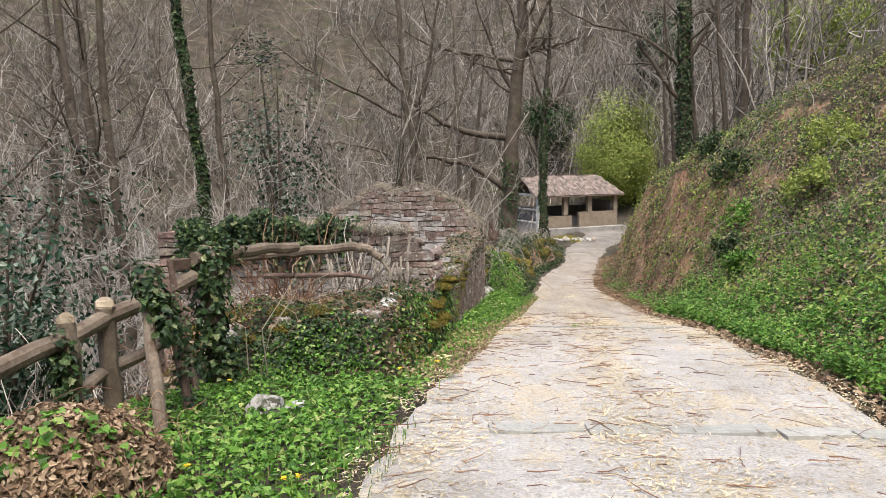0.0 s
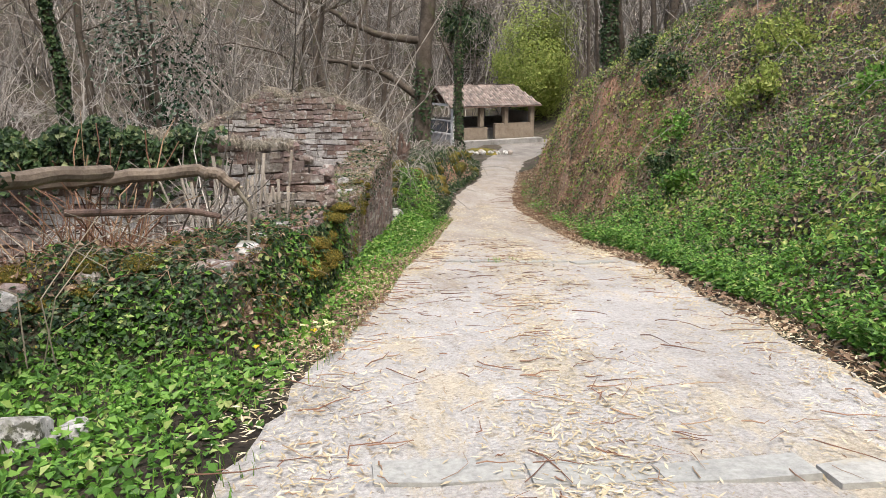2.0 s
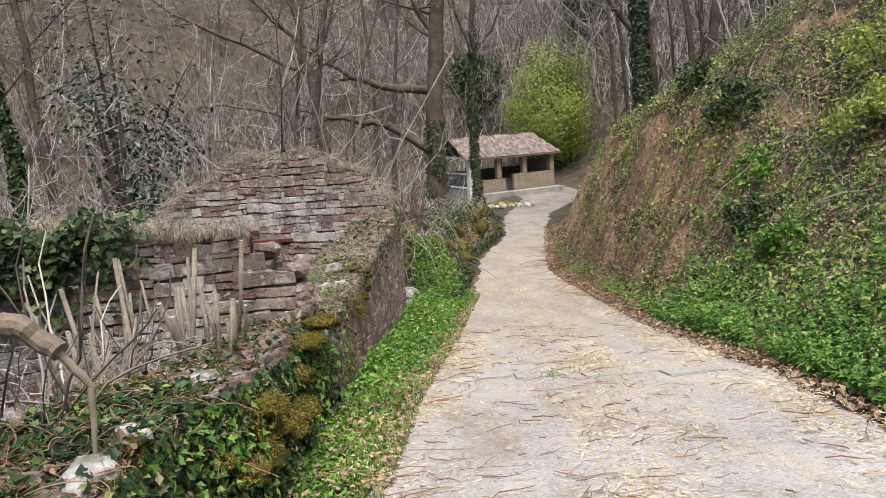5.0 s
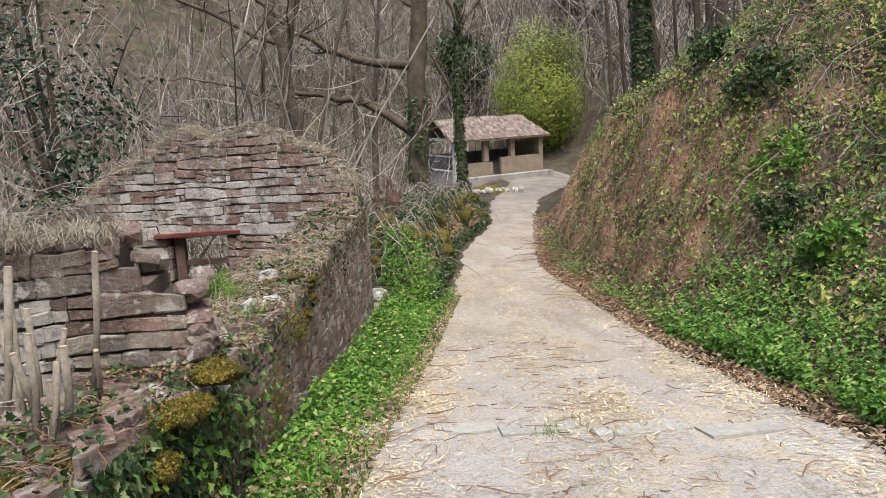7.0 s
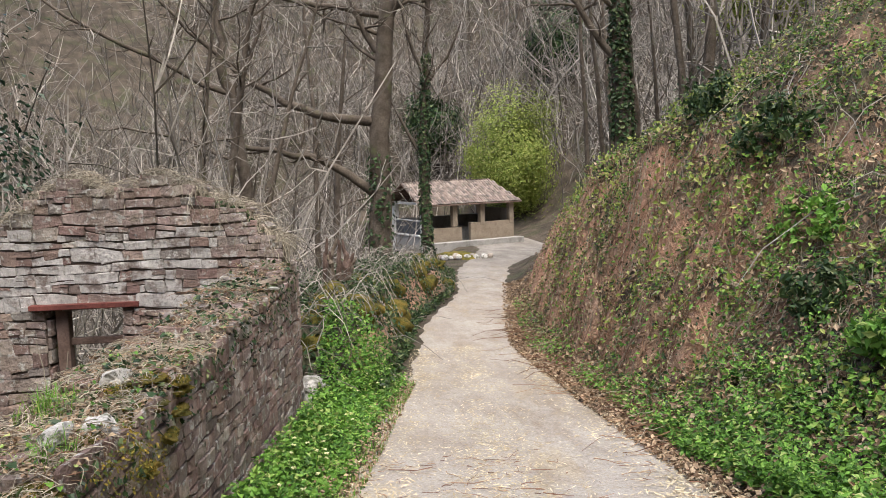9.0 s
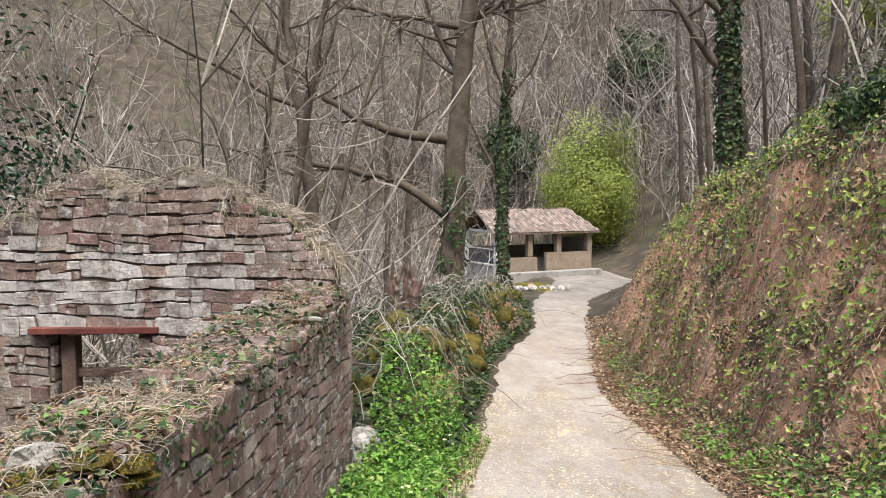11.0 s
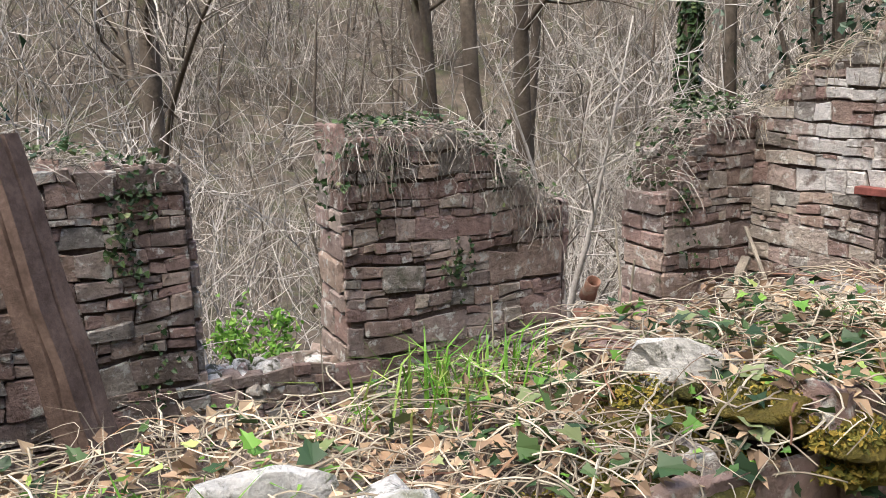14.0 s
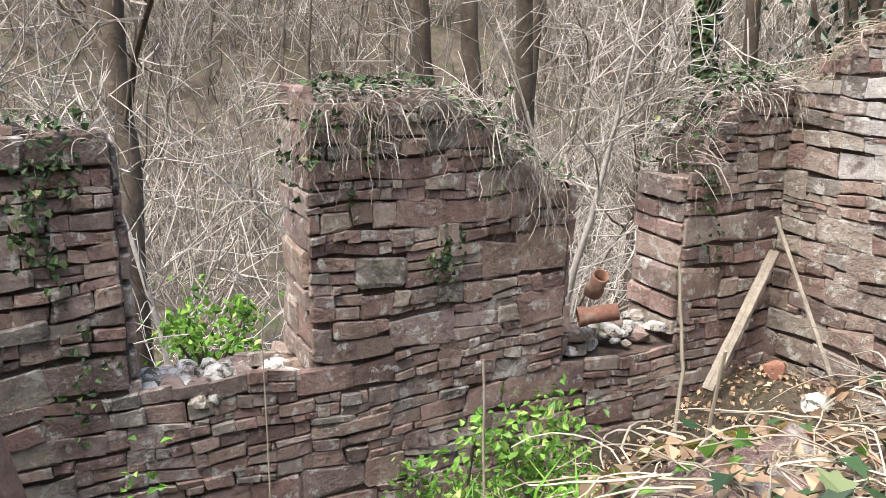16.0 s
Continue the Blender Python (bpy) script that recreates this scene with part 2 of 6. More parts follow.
def ground_material():
    """Leaf litter and soil, red earth where the cutting is steep, green on the verge by patches."""
    m, nt, bs = nodes_of("soil_and_leaf_litter")
    geo = nt.nodes.new("ShaderNodeNewGeometry")
    co = geo.outputs["Position"]
    f = noise_tex(nt, co, 14, 9, 0.75)
    col = ramp(nt, noise_tex(nt, co, 0.9, 6), [(0.3, (0.042, 0.035, 0.028)), (0.5, (0.08, 0.066, 0.051)), (0.7, (0.14, 0.115, 0.09))])
    green = ramp(nt, noise_tex(nt, co, 0.5, 6, 0.65), [(0.5, (0, 0, 0)), (0.7, (0.5, 0.5, 0.5))])
    col = mix(nt, green, col, (0.06, 0.09, 0.03))
    sep = nt.nodes.new("ShaderNodeSeparateXYZ")
    nt.links.new(geo.outputs["Normal"], sep.inputs[0])
    steep = ramp(nt, sep.outputs[2], [(0.46, (1, 1, 1)), (0.64, (0, 0, 0))])
    red = ramp(nt, noise_tex(nt, co, 1.2, 7, 0.7), [(0.28, (0.18, 0.115, 0.085)), (0.42, (0.36, 0.245, 0.18)), (0.56, (0.46, 0.27, 0.185)), (0.72, (0.56, 0.45, 0.36))])
    col = mix(nt, steep, col, red)
    col = mix(nt, 0.8, col, ramp(nt, f, [(0.3, (0.5, 0.5, 0.5)), (0.7, (1.45, 1.4, 1.35))]), 'MULTIPLY')
    nt.links.new(col, bs.inputs["Base Color"])
    bs.inputs["Roughness"].default_value = 0.97
    bs.inputs["Specular IOR Level"].default_value = 0.15
    bump(nt, bs, f, 1.0, 0.06)
    return m


M_GROUND = ground_material()

# ---- mesh tools ----
rng = np.random.default_rng(7)


def mesh_of(name, verts, faces, material, smooth=False):
    me = bpy.data.meshes.new(name)
    me.from_pydata([tuple(v) for v in verts], [], [tuple(f) for f in faces])
    me.materials.append(material)
    if smooth:
        me.polygons.foreach_set("use_smooth", np.ones(len(me.polygons), bool))
    return me


def thing(name, label, category, group="", kind="", at=None):
    ob = tagged(new(name), label, category, group, kind)
    if at is not None:
        ob.matrix_world = at
    return ob


def child(name, me, parent, label=""):
    ob = new(name, me)
    ob.parent = parent
    return tagged(ob, label)


def bm_mesh(name, bm, material, smooth=False):
    bmesh.ops.recalc_face_normals(bm, faces=bm.faces)
    me = bpy.data.meshes.new(name)
    bm.to_mesh(me)
    bm.free()
    me.materials.append(material)
    if smooth:
        me.polygons.foreach_set("use_smooth", np.ones(len(me.polygons), bool))
    return me


def part(name, bm, material, parent, label="", smooth=False):
    return child(name, bm_mesh(name, bm, material, smooth), parent, label)


def box_bm(bm, lo, hi, m=None, bevel=0.0):
    lo, hi = Vector(lo), Vector(hi)
    r = bmesh.ops.create_cube(bm, size=1.0, matrix=Matrix.LocRotScale((lo + hi) / 2, None, hi - lo))
    vs = r["verts"]
    if bevel:
        es = list({e for v in vs for e in v.link_edges})
        out = bmesh.ops.bevel(bm, geom=es, offset=bevel, segments=2, affect='EDGES', profile=0.5)
        vs = list({v for f in out["faces"] for v in f.verts} | {v for v in vs if v.is_valid})
    if m is not None:
        bmesh.ops.transform(bm, matrix=m, verts=[v for v in vs if v.is_valid])
    return bm


class Soup:
    """Gathers many small pieces into one mesh."""

    def __init__(self):
        self.v, self.f, self.n = [], [], 0

    def add(self, verts, faces):
        self.v.append(np.asarray(verts, float))
        self.f.extend([tuple(i + self.n for i in f) for f in faces])
        self.n += len(verts)

    def tube(self, pts, radii, sides=5, cap=True):
        pts, k = np.asarray(pts, float), len(pts)
        d = np.gradient(pts, axis=0)
        d /= np.linalg.norm(d, axis=1)[:, None] + 1e-9
        ref = np.array((0.31, 0.95, 0.05)) if abs(d[0][2]) > 0.7 else np.array((0.05, 0.1, 1.0))
        a = np.cross(d, ref)
        a /= np.linalg.norm(a, axis=1)[:, None] + 1e-9
        b = np.cross(d, a)
        an = np.linspace(0, 2 * np.pi, sides, endpoint=False)
        ring = pts[:, None] + (a[:, None] * np.cos(an)[None, :, None] + b[:, None] * np.sin(an)[None, :, None]) * np.asarray(radii)[:, None, None]
        fs = [(i * sides + j, i * sides + (j + 1) % sides, (i + 1) * sides + (j + 1) % sides, (i + 1) * sides + j) for i in range(k - 1) for j in range(sides)]
        if cap:
            fs += [tuple(range(sides))[::-1], tuple((k - 1) * sides + j for j in range(sides))]
        self.add(ring.reshape(-1, 3), fs)

    def leaves(self, pos, nrm, size, long=1.5, fold=0.25):
        """Folded four-cornered leaves with a random turn about nrm."""
        pos, nrm = np.asarray(pos, float), np.asarray(nrm, float)
        n = len(pos)
        if n == 0:
            return
        nrm = nrm / (np.linalg.norm(nrm, axis=1)[:, None] + 1e-9)
        t = np.cross(nrm, rng.normal(size=(n, 3)))
        t /= np.linalg.norm(t, axis=1)[:, None] + 1e-9
        s = np.cross(nrm, t)
        size = np.broadcast_to(np.asarray(size, float), (n,))[:, None]
        p0, p2 = pos, pos + t * size * long
        mid = pos + t * size * long * 0.45 + nrm * size * fold
        p1, p3 = mid + s * size * 0.5, mid - s * size * 0.5
        v = np.stack((p0, p1, p2 - nrm * size * fold * 0.3, p3), 1).reshape(-1, 3)
        base = self.n
        self.v.append(v)
        self.f.extend([(base + 4 * i, base + 4 * i + 1, base + 4 * i + 2, base + 4 * i + 3) for i in range(n)])
        self.n += len(v)

    def ivy(self, pos, nrm, size):
        """Lobed ivy leaves, folded along the midrib."""
        pos, nrm = np.asarray(pos, float), np.asarray(nrm, float)
        n = len(pos)
        nrm = nrm / (np.linalg.norm(nrm, axis=1)[:, None] + 1e-9)
        t = np.cross(nrm, rng.normal(size=(n, 3)))
        t /= np.linalg.norm(t, axis=1)[:, None] + 1e-9
        s = np.cross(nrm, t)
        size = np.broadcast_to(np.asarray(size, float), (n,))[:, None]
        half = ((0.0, -0.12, 0), (0.48, -0.05, 0.16), (0.3, 0.3, 0.1), (0.34, 0.56, 0.1), (0.14, 0.6, 0.03), (0.0, 1.0, -0.08))
        left = [pos + (s * a + t * b + nrm * c) * size for a, b, c in half]
        right = [pos + (s * -a + t * b + nrm * c) * size for a, b, c in half[1:5]]
        v = np.stack(left + right, 1).reshape(-1, 3)
        base = self.n
        self.v.append(v)
        for i in range(n):
            o = base + 10 * i
            self.f += [(o, o + 1, o + 2, o + 3, o + 4, o + 5), (o, o + 5, o + 9, o + 8, o + 7, o + 6)]
        self.n += len(v)

    def blades(self, pos, height, width, bend=0.5):
        pos = np.asarray(pos, float)
        n = len(pos)
        an = rng.uniform(0, 2 * np.pi, n)
        d = np.stack((np.cos(an), np.sin(an), np.zeros(n)), 1)
        s = np.stack((-np.sin(an), np.cos(an), np.zeros(n)), 1)
        h = (height * rng.uniform(0.5, 1.2, n))[:, None]
        z = np.array((0, 0, 1.0))
        b = (bend * rng.uniform(0.3, 1.4, n))[:, None]
        w = width * rng.uniform(0.6, 1.3, n)[:, None]
        m = pos + z * h * 0.6 + d * h * b * 0.35
        tip = pos + z * h * (1 - 0.35 * b) + d * h * b
        v = np.stack((pos - s * w, pos + s * w, m + s * w * 0.8, tip, m - s * w * 0.8), 1).reshape(-1, 3)
        base = self.n
        self.v.append(v)
        for i in range(n):
            o = base + 5 * i
            self.f += [(o, o + 1, o + 2, o + 4), (o + 4, o + 2, o + 3)]
        self.n += len(v)

    def mesh(self, name, material, smooth=False):
        return mesh_of(name, np.concatenate(self.v), self.f, material, smooth)


# ---- ground ----
ZR_Y = (-60, 0, 5.7, 7.2, 8.7, 11.7, 13, 16.4, 22, 38, 62, 90)
ZR_Z = (4.5, 0, -0.5, -0.6, -0.8, -1.2, -1.385, -1.9, -2.45, -3.4, -4.8, -5.0)
XL_Y = (-60, 4.7, 5.9, 10, 12.5, 15, 18.9, 22, 24.5, 27.5, 33.6, 42.8, 60)
XL_X = (-2, -0.55, -0.4, 0.3, 0.65, 1.1, 1.85, 2.45, 2.85, 3.3, 5.0, 6.4, 10.5)
XR_Y = (-60, 5.8, 8, 12, 14.5, 18.7, 22, 24, 27.4, 36.8, 44, 60)
XR_X = (2.8, 3.25, 3.5, 4.0, 4.15, 4.35, 4.5, 4.6, 5.2, 7.2, 8.9, 15.5)
XF0, XFK, YF0 = 0.05, 0.137, 12.85      # road face of the front wall of the ruin


def smooth(a, lo, hi):
    t = np.clip((np.asarray(a, float) - lo) / (hi - lo), 0, 1)
    return t * t * (3 - 2 * t)


def road_z(y):
    return np.interp(y, ZR_Y, ZR_Z)


def wob(x, y, s):
    return np.sin(x * s + 1.3 * np.sin(y * s * 0.7)) * np.cos(y * s * 0.9 + 0.8 * np.sin(x * s * 1.1))


def z_shift(y):
    return 0.7 * np.sin(y * 1.3)


def fbm(x, y, s):
    """Three turned octaves of uneven lumps."""
    return wob(x, y, s) + 0.5 * wob(0.8 * x - 0.6 * y + 7.3, 0.6 * x + 0.8 * y - 3.1, 2.1 * s) + 0.25 * wob(0.28 * x - 0.96 * y + 14.6, 0.96 * x + 0.28 * y - 6.2, 4.3 * s)


MT_Y = (7.3, 8.3, 9.1, 10, 11.1, 12.4)        # heaped earth and stones behind the near end of the front wall
MT_Z = (-0.16, -0.1, -0.12, -0.23, -0.43, -0.56)


def heap_share(x, y):
    """How far the heap stands at a place, 0 to 1."""
    xq = XF0 + XFK * (y - YF0) - x
    wid = np.interp(y, (7.5, 8.3, 9.3, 10.3, 12.4), (2.0, 1.8, 0.95, 0.7, 0.55))
    front = smooth(xq + 0.16 * np.exp(-((y - 8.8) / 1.6) ** 2), -0.12, 0.14)
    return (1 - smooth(xq, wid, wid + 0.6)) * front * smooth(y, 7.35, 8.25) * (1 - smooth(y, 12.3, 12.5))


def ground_z(x, y):
    x, y = np.asarray(x, float), np.asarray(y, float)
    zr, xl, xr = road_z(y), np.interp(y, XL_Y, XL_X), np.interp(y, XR_Y, XR_X)
    # bank beside the road, steep where it was cut
    d = np.maximum(x - xr - 0.25, 0)
    cut = smooth(y, 15, 20) * (1 - smooth(y, 30, 40))
    rough = 0.2 * fbm(x, y, 1.7) + cut * (0.32 * wob(x * 0.3, y, 2.7) + 0.17 * fbm(x * 0.5 + z_shift(y), y, 4.6))
    d = np.maximum(d + rough * smooth(d, 0.1, 0.8), 0)
    s1 = np.interp(y, (0, 11, 14.5, 18, 21, 28, 34, 45), (0.75, 0.75, 0.72, 1.0, 2.3, 2.2, 1.0, 0.35))
    crest = np.interp(y, (0, 10, 16, 20, 23, 28, 36, 46), (2.6, 2.6, 2.6, 3.1, 3.2, 2.6, 1.6, 0.6))
    ap = 0.35 * np.minimum(d, 0.45)
    bank = ap + np.minimum(np.maximum(d - 0.45, 0) * s1, crest)
    over = np.maximum(d - 0.45 - crest / s1, 0)
    bank = bank + np.where(over > 0, 0.62 * over, 0)
    bank = np.minimum(bank, 30 + 0.1 * d) + 0.09 * fbm(x, y, 3.1) * smooth(d, 0.1, 0.6)
    # falling ground on the valley side
    e = np.maximum(xl - x, 0)
    edge = np.interp(y, (-60, 0, 8, 12, 19.4, 20.5, 30, 40, 48), (2.6, 2.6, 1.9, 0.8, 0.9, 2.6, 3.0, 2.2, 1.0))
    hump = np.interp(y, (0, 19.5, 21, 30, 36, 40, 44), (0, 0, 0.9, 1.0, 0.9, 0.5, 0)) * smooth(e, 0.22, 0.85)
    fall = np.maximum(e - edge, 0)
    left = hump - np.minimum(0.42 * fall, 7 + 0.05 * fall) + 0.12 * wob(x, y, 1.1) * smooth(e, 0.8, 3)
    z = zr + np.where(x > xr, bank, np.where(x < xl, left, 0.0))
    # hollow floor of the ruin
    xf = XF0 + XFK * (y - YF0)
    inside = (x < xf - 0.3) & (x > -4.2) & (y > 12.4) & (y < 20.1)
    z = np.where(inside, -2.85 + 0.1 * wob(x, y, 2.3) + 0.55 * np.exp(-(((x + 2.5) / 1.0) ** 2 + ((y - 19.3) / 1.1) ** 2)), z)
    yard = (x < xf - 0.3) & (x > -4.2) & (y > 8.0) & (y <= 12.4)
    z = np.where(yard, np.minimum(z, -0.9 - 0.12 * (y - 8) + 0.1 * wob(x, y, 2.0)), z)
    heap = heap_share(x, y)
    z = np.where(x < xl, np.maximum(z, z + (np.interp(y, MT_Y, MT_Z) + 0.05 * fbm(x, y, 3.4) - 0.05 - z) * heap), z)
    # hillsides closing the valley
    r = np.hypot(x - 3, (y - 26))
    hill = 0.62 * np.maximum(r - 50, 0) * (1 + 0.18 * wob(x, y, 0.035))
    z = z + np.minimum(hill, 120) + 0.5 * wob(x, y, 0.21) * smooth(r, 35, 60)
    return z + 0.02 * wob(x, y, 7.0) * smooth(np.maximum(e, d), 0.1, 0.5)


def spaced(lo, hi, step, far_lo, far_hi):
    mid = list(np.arange(lo, hi + 1e-6, step))
    out, a, s = [], lo, step
    while a > far_lo:
        s *= 1.13
        a -= s
        out.append(a)
    out, a, s = out[::-1] + mid, hi, step
    while a < far_hi:
        s *= 1.13
        a += s
        out.append(a)
    return np.array(out)


gx, gy = spaced(-7, 10, 0.1, -320, 320), spaced(1.5, 42, 0.12, -260, 380)
GX, GY = np.meshgrid(gx, gy)
GZ = ground_z(GX, GY)
in_road = (GX > np.interp(GY, XL_Y, XL_X) + 0.1) & (GX < np.interp(GY, XR_Y, XR_X) - 0.1)
GZ = np.where(in_road, GZ - 0.05, GZ)
nx = len(gx)
gv = np.stack((GX, GY, GZ), -1).reshape(-1, 3)
gf = [(j * nx + i, j * nx + i + 1, (j + 1) * nx + i + 1, (j + 1) * nx + i) for j in range(len(gy) - 1) for i in range(nx - 1)]
tagged(new("ground", mesh_of("ground", gv, gf, M_GROUND, True)), "steep valley ground of leaf litter and red earth", "ground", "", "structure")

# the track: a worn concrete sheet with soft ragged edges
ry = np.concatenate((np.arange(-12, 46, 0.2), np.arange(46, 75, 1.0)))
rv, rf, rn = [], [], 15
for k, yy in enumerate(ry):
    a = np.interp(yy, XL_Y, XL_X) + 0.1 * math.sin(yy * 3.1) * math.sin(yy * 1.3) - 0.05
    b = np.interp(yy, XR_Y, XR_X) + 0.1 * math.sin(yy * 2.3 + 1) * math.sin(yy * 0.9) + 0.12
    for i in range(rn):
        s = i / (rn - 1)
        rv.append((a + (b - a) * s, yy, road_z(yy) + 0.035 - 0.07 * (2 * s - 1) ** 8 - 0.02 * math.exp(-((s - 0.28) / 0.1) ** 2) - 0.02 * math.exp(-((s - 0.72) / 0.1) ** 2)
                   + 0.008 * wob(a + (b - a) * s, yy, 4.0)))
rf = [(k * rn + i, k * rn + i + 1, (k + 1) * rn + i + 1, (k + 1) * rn + i) for k in range(len(ry) - 1) for i in range(rn - 1)]
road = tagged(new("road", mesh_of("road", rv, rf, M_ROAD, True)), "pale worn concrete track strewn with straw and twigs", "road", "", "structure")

# ---- stone walls ----
def unit_stone(seed):
    """A rough block in a unit cell (x and z from 0 to 1, front at y = 1): a hewn face with broken rims and knocked-off corners."""
    r = np.random.default_rng(seed)
    xs, zs = (-0.5, -0.42, 0.0, 0.42, 0.5), (-0.5, -0.38, 0.38, 0.5)
    tilt, v = r.normal(0, 0.12, 2), []
    for k, z in enumerate(zs):
        for i, x in enumerate(xs):
            rim_x, rim_z = i in (0, 4), k in (0, 3)
            y = 1.0 + tilt[0] * x + tilt[1] * z + r.uniform(-0.14, 0.14) - (r.uniform(0.1, 0.4) if rim_x or rim_z else 0.0)
            if rim_x and rim_z:
                x, z, y = x * r.uniform(0.8, 1.0), z * r.uniform(0.68, 1.0), y - 0.1
            v.append((x + 0.5 + r.uniform(-0.03, 0.02) * (1 if i < 2 else -1), y, z + 0.5 + r.uniform(-0.05, 0.03) * (1 if k < 2 else -1)))
    v += [(v[j][0], -0.3, v[j][2]) for j in STONE_RING]
    return np.array(v)


STONE_RING = (0, 1, 2, 3, 4, 9, 14, 19, 18, 17, 16, 15, 10, 5)
STONE_FACES = [(k * 5 + i, k * 5 + i + 1, k * 5 + i + 6, k * 5 + i + 5) for k in range(3) for i in range(4)] + [(STONE_RING[j], 20 + j, 20 + (j + 1) % 14, STONE_RING[(j + 1) % 14]) for j in range(14)]
UNITS = [unit_stone(50 + i) for i in range(40)]
STONES = {m.name: [mesh_of("stone", u_ - np.array((0.5, 0, 0.5)), STONE_FACES, m) for u_ in UNITS[:12]] for m in (M_STONE, M_STONE_GREY, M_WHITE_STONE, M_PLASTER)}


REST = {M_STONE.name: M_STONE_REST, M_STONE_GREY.name: M_STONE_GREY_REST}


def runs_of(ok, us):
    out, start = [], None
    for u, o in zip(us, ok):
        if o and start is None:
            start = u
        if not o and start is not None:
            out.append((start, u))
            start = None
    if start is not None:
        out.append((start, us[-1]))
    return out


def stone_wall(name, label, p0, p1, base, top, holes, thick, pick, hmin=0.1, hmax=0.27, limit=300, seed=1, single=0.45):
    """A rubble wall whose seen face runs from p0 to p1 (its outer side is z x u). top(u): its ragged upper edge; holes: (u0, u1, z0, z1)."""
    r = np.random.default_rng(seed)
    u = Vector((p1[0] - p0[0], p1[1] - p0[1], 0))
    length = u.length
    u.normalize()
    n = Vector((0, 0, 1)).cross(u)
    m = Matrix(((u.x, n.x, 0, p0[0]), (u.y, n.y, 0, p0[1]), (0, 0, 1, 0), (0, 0, 0, 1)))
    wall = thing(name, label, "stone wall", kind="structure", at=m)
    us = np.arange(0, length + 0.001, 0.04)

    def solid(uu, z):
        return z < top(uu) and not any(a < uu < b and c < z < d for a, b, c, d in holes)

    # core of rubble and earth, set back behind the stones
    soup = Soup()
    step = 0.2
    cuts = sorted({*np.arange(0, length, step), length, *[h[0] for h in holes if h[0] > 0], *[h[1] for h in holes if h[1] < length]})
    for a, b in zip(cuts[:-1], cuts[1:]):
        mid = (a + b) / 2
        zs = [(base, min(top(a), top(mid), top(b)) - 0.03)]
        for h in holes:
            if h[0] < mid < h[1]:
                zs = [(lo, min(hi, h[2] - 0.08)) for lo, hi in zs] + [(h[3], hi) for lo, hi in zs if hi > h[3]]
        for lo, hi in zs:
            if hi > lo:
                y0 = -thick
                v = [(a, y0, lo), (b, y0, lo), (b, 0.0, lo), (a, 0.0, lo), (a, y0, hi), (b, y0, hi), (b, 0.0, hi), (a, 0.0, hi)]
                soup.add(v, [(0, 3, 2, 1), (4, 5, 6, 7), (0, 1, 5, 4), (1, 2, 6, 5), (2, 3, 7, 6), (3, 0, 4, 7)])
    child("rubble_core", soup.mesh("rubble_core", M_MORTAR), wall)
    # courses with wavy beds; each stone fills a crooked four-sided cell
    cells, z, bed = [], base, None
    while z < 3 and z < max(top(uu) for uu in us):
        h = r.uniform(hmin, hmax)
        low_bed = bed or (lambda uu, z=z: z)
        nxt = r.uniform(0, 6.28, 3)
        amp = 0.11 * min(h, 0.16)
        bed = (lambda uu, z=z + h, q=nxt, m_=amp: z + m_ * (math.sin(uu * 2.3 + q[0]) + 0.7 * math.sin(uu * 5.9 + q[1]) + 0.4 * math.sin(uu * 11.7 + q[2])))
        ok = [solid(uu, z + h * 0.6) for uu in us]
        for a, b in runs_of(ok, us):
            x, lean = a, 0.0
            while x < b - 0.03:
                ln = min(r.uniform(0.8, 1.9) * h + r.uniform(0, 0.12), b - x)
                if b - x - ln < 0.1:
                    ln = b - x
                lean2 = 0.0 if x + ln >= b else r.normal(0, 0.1) * h
                layers = 1 if r.random() < single or h < 0.11 else (2 if h < 0.2 or r.random() < 0.6 else 3)
                cut = [] if layers == 1 else ([r.uniform(0.3, 0.7)] if layers == 2 else [r.uniform(0.26, 0.4), r.uniform(0.6, 0.75)])
                fr = [(0.0, 0.0)] + [(c_ + r.normal(0, 0.07), c_ + r.normal(0, 0.07)) for c_ in cut] + [(1.0, 1.0)]
                for lo, hi in zip(fr[:-1], fr[1:]):
                    slim = ln / (h * max(hi[0] - lo[0], 0.15))
                    pieces = 1 if slim < r.uniform(1.5, 3.4) else (2 if slim < 5 else 3)
                    xs = [0.0] + sorted(r.uniform(0.25, 0.75, pieces - 1)) + [1.0]
                    for xa, xb in zip(xs[:-1], xs[1:]):
                        corner = []
                        for f_ in (lo, hi):
                            for xf_ in (xa, xb):
                                t_ = f_[0] + (f_[1] - f_[0]) * xf_
                                ux = x + ln * xf_ + (lean + (lean2 - lean) * xf_) * (t_ - 0.5)
                                zl = low_bed(ux)
                                corner.append((ux + r.normal(0, 0.03) * h, zl + (max(bed(ux), zl + 0.03) - zl) * t_ + r.normal(0, 0.07) * h * (hi[0] - lo[0])))
                        cells.append(corner)
                x, lean = x + ln, lean2
        z += h
    cells.sort(key=lambda c_: -c_[0][1])
    rest = {}
    for k, c_ in enumerate(cells):
        mt = pick((c_[0][0] + c_[1][0]) / 2, (c_[0][1] + c_[2][1]) / 2, r)
        un = UNITS[r.integers(len(UNITS))]
        ca, cb, cc, cd = (np.array(q) for q in c_)
        ga, gb = (r.uniform(-0.003, 0.004) / max(w_, 0.03) for w_ in (cb[0] - ca[0], cc[1] - ca[1]))
        fx, fz = (ga + (1 - 2 * ga) * un[:, 0])[:, None], (gb + (1 - 2 * gb) * un[:, 2])[:, None]
        if r.random() < 0.5:
            fx, flip = 1 - fx, True
        else:
            flip = False
